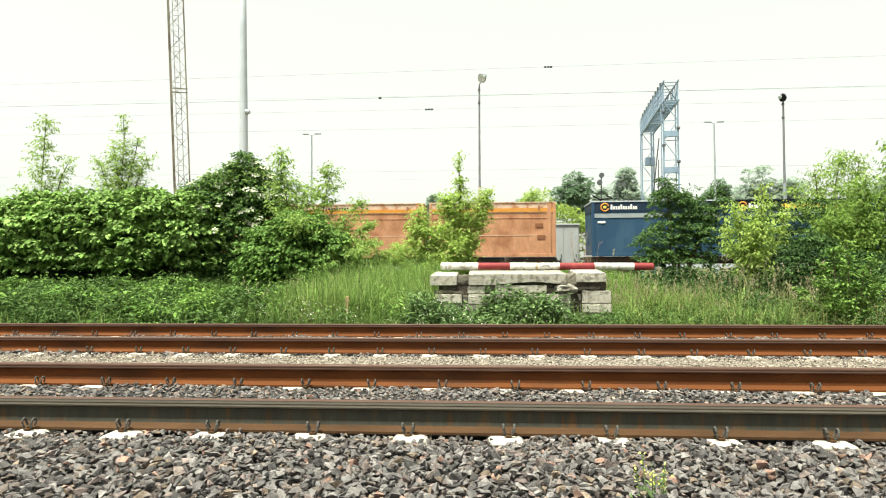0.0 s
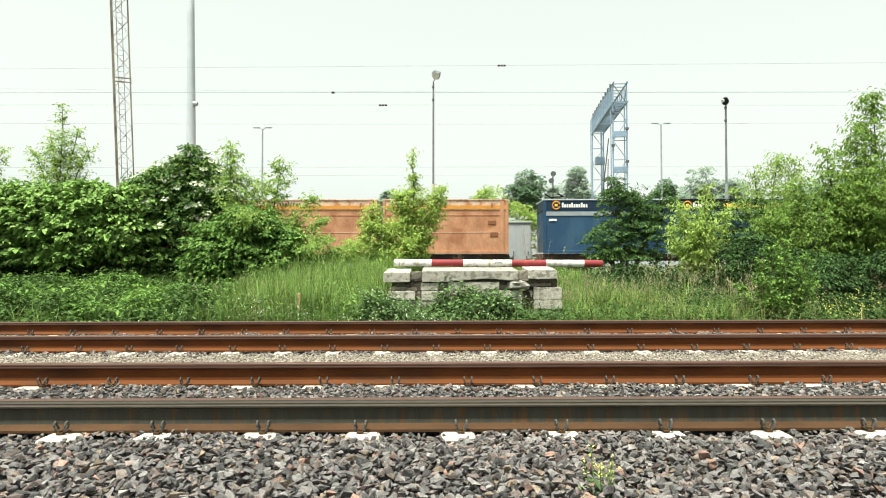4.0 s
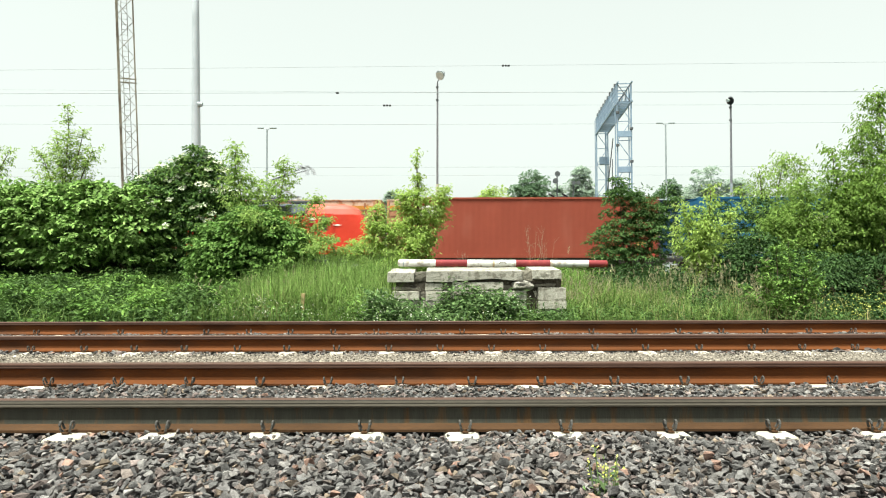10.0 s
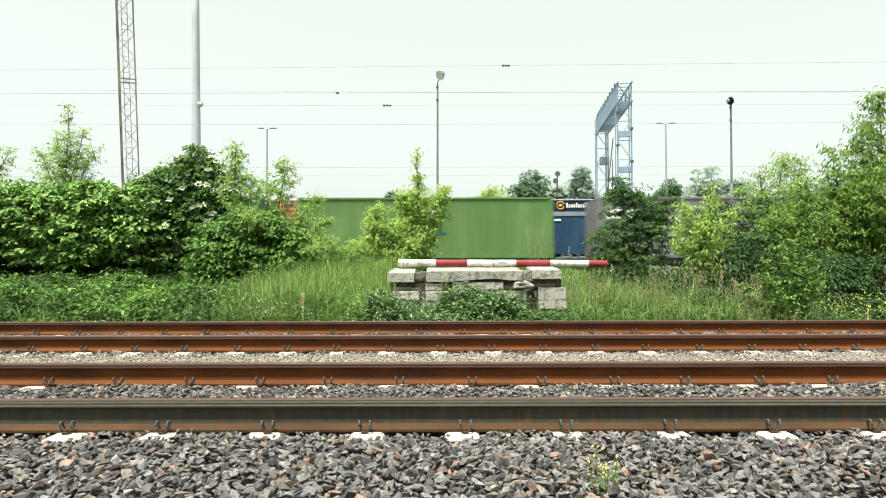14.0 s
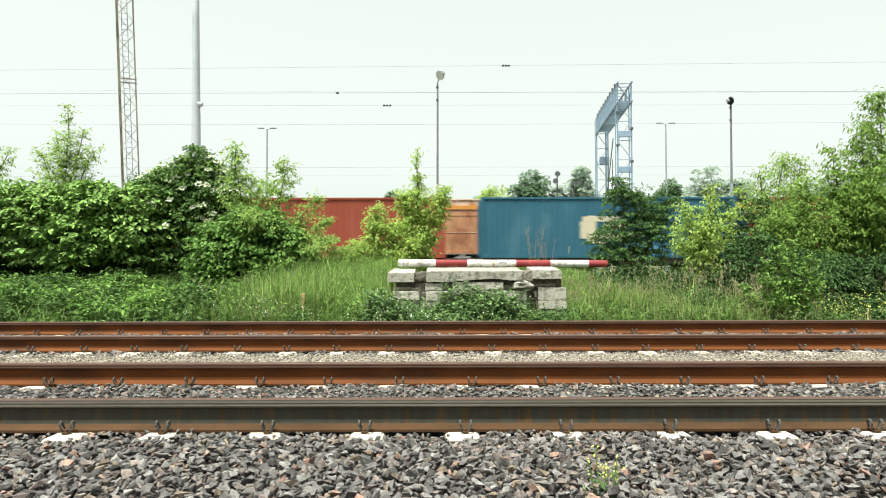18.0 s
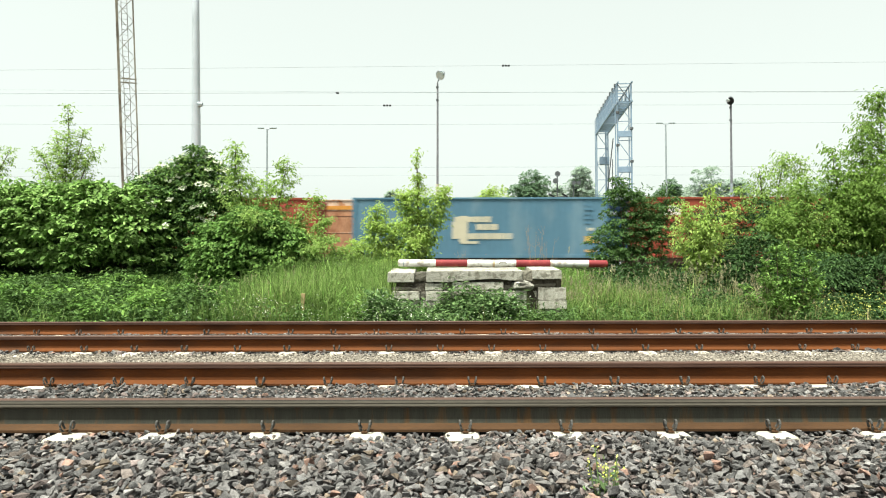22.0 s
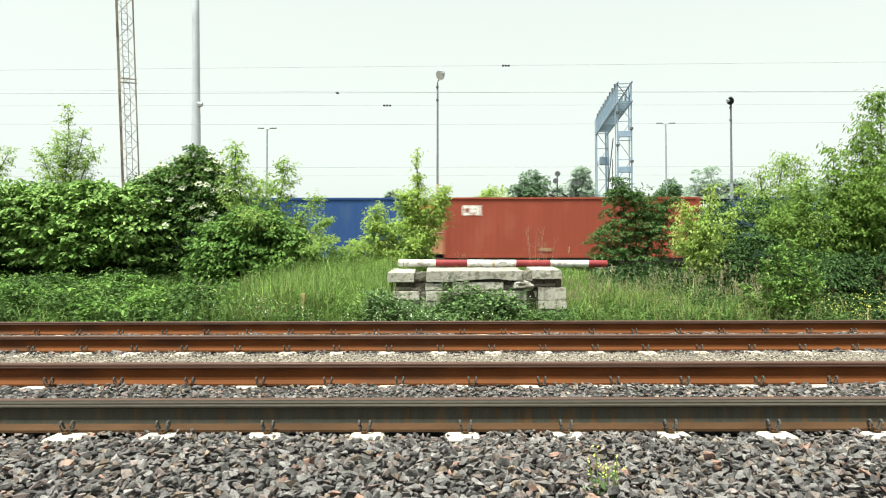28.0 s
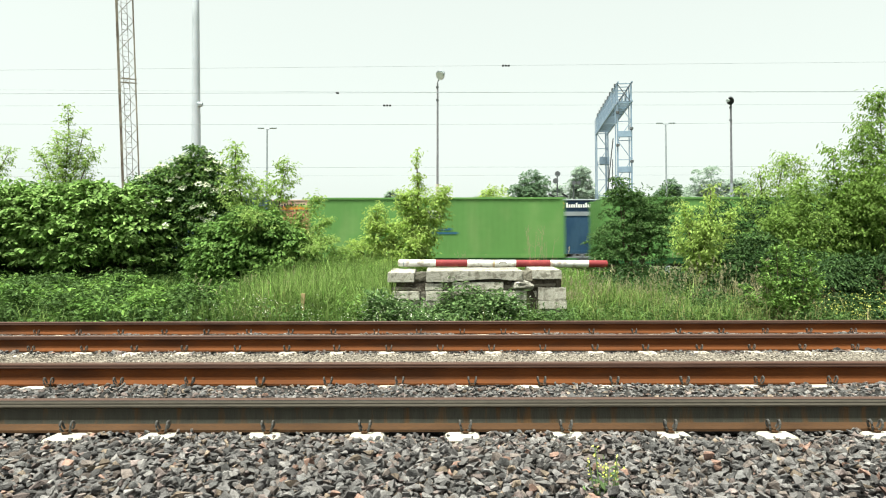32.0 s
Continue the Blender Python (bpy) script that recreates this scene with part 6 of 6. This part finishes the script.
    for x0, x1, z in ((5.5, 7.5, 3.72), (8.2, 10.8, 3.66), (11.4, 12.6, 3.74)):
        part("roof_box", B(x0, x1, -0.9, 0.9, 3.5, z, 0.04), P["loco_grey"], t)
    for x, up in ((15.2, True), (3.2, False), (5.4, False), (13.0, False)):
        p = part("pantograph", B(x - 0.3, x + 1.1, -0.55, 0.55, 3.62, 3.72, 0.02), M["dark_steel"], t, "raised pantograph" if up else "folded pantograph")
        elbow = (x - 1.35, 0, 4.72) if up else (x + 1.5, 0, 3.85)
        head = (x + 0.45, 0, 5.28) if up else (x - 0.4, 0, 3.95)
        foot = (x + 0.3, 0, 3.7) if up else (x - 0.2, 0, 3.72)
        bm = bmesh.new()
        tube(bm, foot, elbow, 0.05, 0.04, 8)
        part("lower_arm", bm, M["mast_rust"], p)
        bm = bmesh.new()
        for s in (-1, 1):
            tube(bm, elbow, (head[0], s * 0.4, head[2]), 0.028, 0.022, 6)
        part("upper_arm", bm, M["dark_steel"], p)
        bm = bmesh.new()
        for dx in (-0.16, 0.16):
            pipe(bm, [(head[0] + dx, -0.95, head[2] - 0.15), (head[0] + dx, -0.7, head[2] + 0.03), (head[0] + dx, 0.7, head[2] + 0.03), (head[0] + dx, 0.95, head[2] - 0.15)], 0.028, 6)
        part("contact_head", bm, M["dark_steel"], p)
    # the body above the floor is a little taller than drawn
    for o in t.children_recursive:
        for v in o.data.vertices:
            if v.co.z > 1.22:
                v.co.z = 1.22 + (v.co.z - 1.22) * 1.06
    return t


# ---- far tracks ----
def build_far_tracks():
    rail = rail_mesh(M["rust"])
    for y in (30.48, 34.95):
        t = thing("railway_track", "rusty far track half hidden by grass", "railway track", "far tracks", "structure", pose(0, y, 0.08))
        for dy in (-0.7535, 0.7535):
            part("rail", rail, None, t, at=pose(0, dy, 0))
        for k in range(-40, 41):
            part("sleeper", cached("far_sleeper", lambda: sleeper_mesh(2.5)), None, t, at=pose(k * 0.62, 0, -0.178))
    bed = solo("far_ballast", soup("far_ballast", [(-200, 28.2, -0.11), (200, 28.2, -0.11), (200, 37.2, -0.11), (-200, 37.2, -0.11)], [(0, 1, 2, 3)], M["ballast_bed_shade"]),
               None, "dark stone bed under the far tracks", "ballast", kind="structure")


# ---- the parked train ----
def bulk_container(kind, label):
    """A short open-topped bulk container, its near lower left corner at the origin."""
    t = thing("bulk_container", label, "container", "containers on the parked wagons")
    L, Hc, W = 6.44, 2.80, 2.5
    m = P["rust"] if kind == "rust" else P["dark_blue"]
    band = M["cream"] if kind == "rust" else P["navy_band"] if kind == "navy" else P["black_band"]
    part("side_wall", B(0.05, L - 0.05, 0.02, W - 0.02, 0.1, 2.24, 0.01), m, t)
    part("top_band", B(0.03, L - 0.03, 0.0, W, 2.24, Hc - 0.06, 0.01), band, t, "cream upper band" if kind == "rust" else "black upper band")
    part("top_rim", B(0.0, L, -0.03, W + 0.03, Hc - 0.06, Hc, 0.012), band if kind == "navy_stripe" else M["cream"] if kind == "rust" else M["grey_pole"], t)
    part("stripe", B(0.12, L - 0.12, -0.012, 0.02, 2.29, 2.48), M["orange"] if kind != "navy" else M["galv"], t) if kind == "rust" else None
    if kind != "rust":
        part("stripe", B(0.12, L - 0.12, -0.006, 0.03, 1.95, 2.16), M["galv"], t, "light grey stripe")
        if kind == "navy_stripe":
            part("stripe", B(2.5, 5.6, -0.016, 0.02, 2.36, 2.58), M["yellow"], t, "yellow stripe")
    for x in (0.0, L - 0.14):
        part("corner_post", B(x, x + 0.14, -0.03, 0.1, 0.0, Hc - 0.06, 0.012), m, t)
    for x in (0.75, L / 2 - 0.06, L - 0.9):
        if kind == "rust":
            part("lifting_pocket", B(x, x + 0.12, -0.03, 0.02, 2.40, 2.62, 0.01), m, t)
    part("bottom_rail", B(0.14, L - 0.14, -0.02, 0.06, 0.0, 0.16, 0.01), m, t)
    if kind == "rust":
        part("ridge", B(0.2, L - 0.2, 0.008, 0.03, 1.08, 1.11, 0.004), M["cream"], t, "pale worn ridge")
        part("ridge", B(0.2, L - 0.2, 0.004, 0.03, 1.96, 2.0, 0.006), m, t)
        part("end_post", B(L - 0.42, L - 0.24, -0.022, 0.02, 0.1, Hc - 0.08, 0.01), m, t)
    if kind != "rust":
        # a ring emblem and a run of plain bars
        bm = bmesh.new()
        pipe(bm, [(0.66 + 0.19 * math.cos(a), -0.012, 2.48 + 0.19 * math.sin(a)) for a in np.linspace(0.3, 6.0, 18)], 0.042, 6)
        part("emblem_ring", bm, M["orange"], t, "orange ring emblem")
        part("emblem_dot", B(0.58, 0.74, -0.03, 0.02, 2.42, 2.54, 0.02), M["yellow"], t)
        for k in range(11):
            part("lettering_bar", B(0.95 + k * 0.122, 1.04 + k * 0.122, -0.012, 0.02, 2.37, 2.53 if k % 4 else 2.61), M["pale"], t)
        part("label_plate", B(0.3, 0.68, -0.012, 0.03, 1.68, 1.78), M["pale"], t)
    else:
        for x, z in ((5.4, 1.5), (5.5, 0.9)):
            part("faded_plate", B(x, x + 0.4, -0.008, 0.03, z, z + 0.2, 0.004), RUN, t)
        for k in range(9):
            part("lettering_bar", B(1.3 + k * 0.14, 1.39 + k * 0.14, -0.012, 0.02, 2.40, 2.60), M["black"], t)
    for o in t.children_recursive:
        for v in o.data.vertices:
            v.co.x *= 1.0635
            v.co.z *= 1.0635
    return t


def build_parked():
    y, k = 33.5, 1.0635
    kinds = {k: bulk_container(k, l) for k, l in (("rust", "rusty orange bulk container with a cream upper band"), ("navy", "dark blue bulk container with a black band and grey stripe"),
                                                   ("navy_stripe", "dark blue bulk container with a yellow stripe on its black band"))}
    used = set()
    for kind, x in (("rust", -2.95), ("rust", -9.67), ("rust", -16.39), ("rust", -24.8), ("rust", -31.5), ("rust", -38.2), ("navy", 5.18), ("navy_stripe", 11.93), ("navy_stripe", 18.68),
                    ("navy", 27.1), ("navy", 33.85), ("navy", 40.6)):
        m = pose(x * k + (0.09 if kind == "rust" else 0.2), y, 1.40)
        if kind in used:
            copy_thing(kinds[kind], m)
        else:
            kinds[kind].matrix_basis = m
            used.add(kind)
    w = flat_wagon(22.0, "dark low wagon under the parked bulk containers", "parked wagons", deck=1.32)
    w.matrix_basis = pose(-17.9, 34.95, 0.08)
    for x in (5.15, -41.1, 28.5):
        copy_thing(w, pose(x, 34.95, 0.08))
    # grey equipment cabinet seen between the wagons
    t = thing("equipment_cabinet", "grey sheet-metal equipment cabinet with a double door", "cabinet", at=pose(4.82, 38.2, -0.15))
    part("body", B(-0.95, 0.92, 0, 1.0, 0.1, 3.55, 0.02), M["cabinet"], t)
    part("roof", B(-1.02, 0.99, -0.08, 1.08, 3.55, 3.66, 0.02), M["cabinet"], t)
    part("plinth", B(-1.0, 0.97, -0.02, 1.0, 0, 0.12, 0.01), M["sleeper"], t)
    for x in (-0.9, 0.0):
        d = part("door", B(x, x + 0.86, -0.03, 0.01, 0.2, 3.45, 0.01), M["cabinet"], t)
        part("handle", B(x + 0.7, x + 0.75, -0.07, -0.02, 1.6, 1.8, 0.01), M["dark_steel"], d)


build_far_tracks()
build_parked()

# ---- the passing train: its vehicles in order, with the place of each one's left end behind the nose ----
SPEED = ((0.0, 8.65), (7.0, 8.62), (9.0, 8.48), (11.0, 8.35), (14.0, 8.33), (18.0, 8.42), (22.0, 8.46), (25.0, 8.56), (28.0, 8.67), (40.0, 8.65))


def travelled(t):
    """Metres run since 0 s."""
    s = 0.0
    for (a, va), (b, vb) in zip(SPEED, SPEED[1:]):
        if t <= a:
            break
        e = min(t, b)
        ve = va + (vb - va) * (e - a) / (b - a)
        s += (e - a) * (va + ve) / 2
    return s


NOSE = 3.09 + travelled(7.02)


def logo(x):
    """A broad hooked emblem with three rows of lettering bars."""
    m = [(x, x + 0.36, 0.85, 1.60, "logo"), (x + 0.34, x + 0.74, 0.70, 1.86, "logo"), (x + 0.1, x + 1.0, 1.60, 1.82, "logo"), (x + 0.4, x + 1.25, 0.63, 0.74, "logo")]
    for x0, n, z0, z1 in ((x + 1.02, 4, 1.58, 1.83), (x + 1.15, 5, 1.24, 1.50), (x + 0.78, 10, 0.83, 1.09)):
        m += [(x0 + 0.21 * i, x0 + 0.21 * i + (0.17 if i % 3 else 0.19), z0, z1, "logo") for i in range(n)]
    return tuple(m)


def panel():
    """A small white framed block of three letters."""
    return ((0.88, 1.14, 1.88, 2.32, "pale"), (1.20, 1.54, 1.88, 2.32, "pale"), (1.60, 1.72, 1.88, 2.32, "pale"), (0.97, 1.14, 2.0, 2.2, "red"), (1.30, 1.44, 1.88, 2.02, "red"), (1.33, 1.41, 2.12, 2.22, "red"))


def numbers(x, sheet="plate"):
    """The faint column of code bars near a container's end, with a warning plate under it."""
    return tuple((x, x + 0.3 + 0.12 * (i % 2), 1.5 + 0.2 * i, 1.57 + 0.2 * i, "faded") for i in range(5)) + (
        (x + 0.15, x + 0.45, 1.2, 1.32, "logo"), (x, x + 0.4, 0.66, 0.95, sheet), (x + 0.3, x + 0.68, 0.66, 0.76, sheet), (x, x + 0.55, 0.25, 0.36, "graffiti_tan_bar"))


# colour, label, moment at which its left end passes the lamp post, markings
CONSIST = (
    ("red", "oxide red shipping container with a small white logo panel", 9.415, (*panel(), (11.15, 11.52, 0.55, 0.75, "plate"), (11.25, 11.4, 2.1, 2.2, "faded_red"), (11.25, 11.45, 1.9, 1.98, "faded_red"), (11.25, 11.4, 1.4, 1.55, "faded_red"), (11.5, 11.8, 1.6, 1.7, "pale"))),
    ("blue", "bright blue shipping container with graffiti and a cream logo", 11.096,
     logo(4.75) + numbers(11.05) +
     ((7.0, 9.4, 0.05, 0.62, "graffiti_grey"), (6.75, 8.0, 0.05, 0.85, "graffiti_grey"), (7.6, 8.7, 0.04, 0.8, "graffiti_pale"), (8.2, 9.6, 0.05, 1.05, "graffiti_grey"), (8.5, 9.5, 0.55, 1.15, "graffiti_pale"), (6.9, 7.6, 0.3, 0.95, "graffiti_pale"),
      (7.0, 8.6, 0.84, 0.94, "graffiti_dark"), (7.9, 8.25, 0.1, 0.7, "graffiti_dark"), (8.9, 9.25, 0.5, 0.95, "graffiti_dark"), (8.5, 8.75, 0.1, 0.5, "graffiti_dark"), (9.2, 9.5, 0.1, 0.4, "graffiti_dark"), (7.2, 7.5, 0.1, 0.5, "graffiti_dark"),
      (6.35, 7.0, 0.25, 0.62, "graffiti_sky"), (9.55, 9.9, 0.3, 0.7, "graffiti_sky"),
      (0.5, 1.6, 0.05, 0.55, "graffiti_green"), (0.9, 2.4, 0.05, 0.6, "graffiti_white"), (1.8, 3.3, 0.05, 0.95, "graffiti_white"), (2.3, 3.0, 0.72, 1.05, "graffiti_orange"), (1.1, 1.8, 0.3, 0.5, "graffiti_tan"), (1.95, 2.2, 0.1, 0.8, "graffiti_dark"),
      (2.7, 2.88, 0.1, 0.7, "graffiti_dark"), (1.3, 2.6, 0.48, 0.62, "graffiti_dark"), (3.2, 4.2, 0.05, 0.45, "graffiti_grey"))),
    ("green", "green shipping container with a small white emblem", 12.753, ((5.75, 6.6, 1.75, 2.1, "pale"), (6.0, 6.4, 1.82, 2.02, "navy"), (5.2, 7.1, 1.05, 1.15, "teal"), (5.3, 6.9, 1.22, 1.32, "teal"))),
    ("grey", "grey shipping container with white lettering bars", 14.463, ((0.5, 2.4, 1.98, 2.14, "pale"), (0.5, 1.8, 1.72, 1.86, "pale"))),
    ("red", "oxide red shipping container with a white logo panel", 16.17, (*panel(), (11.15, 11.52, 0.55, 0.75, "plate"), (11.25, 11.4, 2.1, 2.2, "faded_red"), (11.25, 11.45, 1.9, 1.98, "faded_red"), (11.25, 11.4, 1.4, 1.55, "faded_red"), (11.45, 11.8, 1.6, 1.95, "yellow"))),
    ("teal", "teal blue shipping container with a large cream logo", 17.822, logo(4.75) + numbers(11.05) + ((8.0, 8.65, 0.38, 0.6, "graffiti_sky"),)),
    ("red", "oxide red shipping container with a white logo panel", 19.474, (*panel(), (11.15, 11.52, 0.55, 0.75, "plate"), (11.25, 11.4, 2.1, 2.2, "faded_red"), (11.25, 11.45, 1.9, 1.98, "faded_red"), (11.25, 11.4, 1.4, 1.55, "faded_red"))),
    ("pale_blue", "faded blue shipping container with a large cream logo", 21.115, logo(4.75) + numbers(11.05)),
    ("red", "oxide red shipping container with a white logo panel", 22.755, (*panel(), (11.15, 11.52, 0.55, 0.75, "plate"), (11.25, 11.4, 2.1, 2.2, "faded_red"), (11.25, 11.45, 1.9, 1.98, "faded_red"), (11.25, 11.4, 1.4, 1.55, "faded_red"))),
    ("red_dark", "brick red shipping container with a column of white characters", 24.411,
     ((0.74, 1.10, 0.42, 1.92, "strip"), (0.70, 1.16, 1.95, 2.18, "strip_white")) + tuple((0.79, 1.03 - 0.04 * (k % 2), 0.47 + k * 0.18, 0.57 + k * 0.18, "strip_white") for k in range(8)) + ((10.3, 10.75, 1.95, 2.3, "pale"), (10.5, 10.85, 1.65, 1.95, "strip"), (10.6, 10.9, 1.95, 2.1, "strip"))),
    ("navy", "strong blue shipping container", 26.00, ((0.8, 2.0, 1.9, 2.1, "pale"), (10.9, 11.3, 0.5, 0.75, "yellow"))),
    ("red", "oxide red shipping container with a white logo panel", 27.634, (*panel(), (11.15, 11.52, 0.55, 0.75, "plate"), (11.25, 11.4, 2.1, 2.2, "faded_red"), (11.25, 11.45, 1.9, 1.98, "faded_red"), (11.25, 11.4, 1.4, 1.55, "faded_red"), (4.4, 5.2, 0.3, 0.5, "graffiti_tan"))),
    ("mixed_blue", "patchy repainted blue shipping container", 29.262, ((1.2, 1.5, 0.62, 0.85, "plate"), (2.4, 6.6, 0.9, 2.25, "patch"), (1.6, 7.4, 0.25, 1.75, "patch"), (6.3, 8.6, 0.2, 1.4, "patch"), (0.5, 1.0, 0.62, 0.75, "strip_white"), (10.9, 11.3, 2.0, 2.15, "pale"))),
    ("green2", "fresh green shipping container with a small white emblem", 30.892, ((5.6, 6.35, 1.75, 2.1, "pale"), (5.8, 6.2, 1.82, 2.02, "navy"), (5.1, 7.1, 1.05, 1.15, "teal"), (5.2, 6.8, 1.22, 1.32, "teal"))),
    ("green2", "fresh green shipping container", 32.50, ()),
)
TRAIN_Y, RAIL_Z = 30.48, 0.08


def build_train():
    train = [(locomotive(), 0.0, 0.0, 0.0)]
    plain = flat_wagon(13.8, "low dark container wagon of the passing train", "wagons of the passing train")
    green = flat_wagon(13.8, "low container wagon with a green sill", "wagons of the passing train", "green_frame")
    spare = {"frame": plain, "green_frame": green}
    for color, label, t, marks in CONSIST:
        s = travelled(t) - travelled(7.02) + 0.03
        sill = "green_frame" if color.startswith("green") else "frame"
        w = spare.pop(sill) if sill in spare else copy_thing(green if sill == "green_frame" else plain, pose(0, 0, 0))
        train.append((w, s - 0.8, 0.0, 0.0))
        train.append((container(color, label, marks), s, -WW / 2, 1.05))
    return train


TRAIN = build_train()


# small unevenness of the run, in metres, at whole seconds
UNEVEN = dict(((0, 0.32), (2, 0.32), (4, 0.32), (6, 0.32), (7, 0.32), (8, 0.13), (9, -0.02), (10, -0.12), (11, 0.10), (12, -0.10), (13, -0.02), (14, 0.34), (15, 0.1), (16, -0.3), (17, -0.58), (18, 0.17), (19, 0.28), (20, -0.26), (21, 0.38), (22, 0.05), (23, -0.18), (24, 0.33), (25, -0.07), (26, 0.0), (27, 0.1), (28, 0.13), (29, 0.12), (30, -0.45), (31, 0.0), (32, 0.09)))


def motions():
    times = [0, 2, 4, 6, *range(7, 33)]
    for ob, s, dy, dz in TRAIN:
        walk(ob, [(float(t), pose(NOSE - travelled(t) + s + UNEVEN.get(t, 0.0), TRAIN_Y + dy, RAIL_Z + dz)) for t in times])


motions()
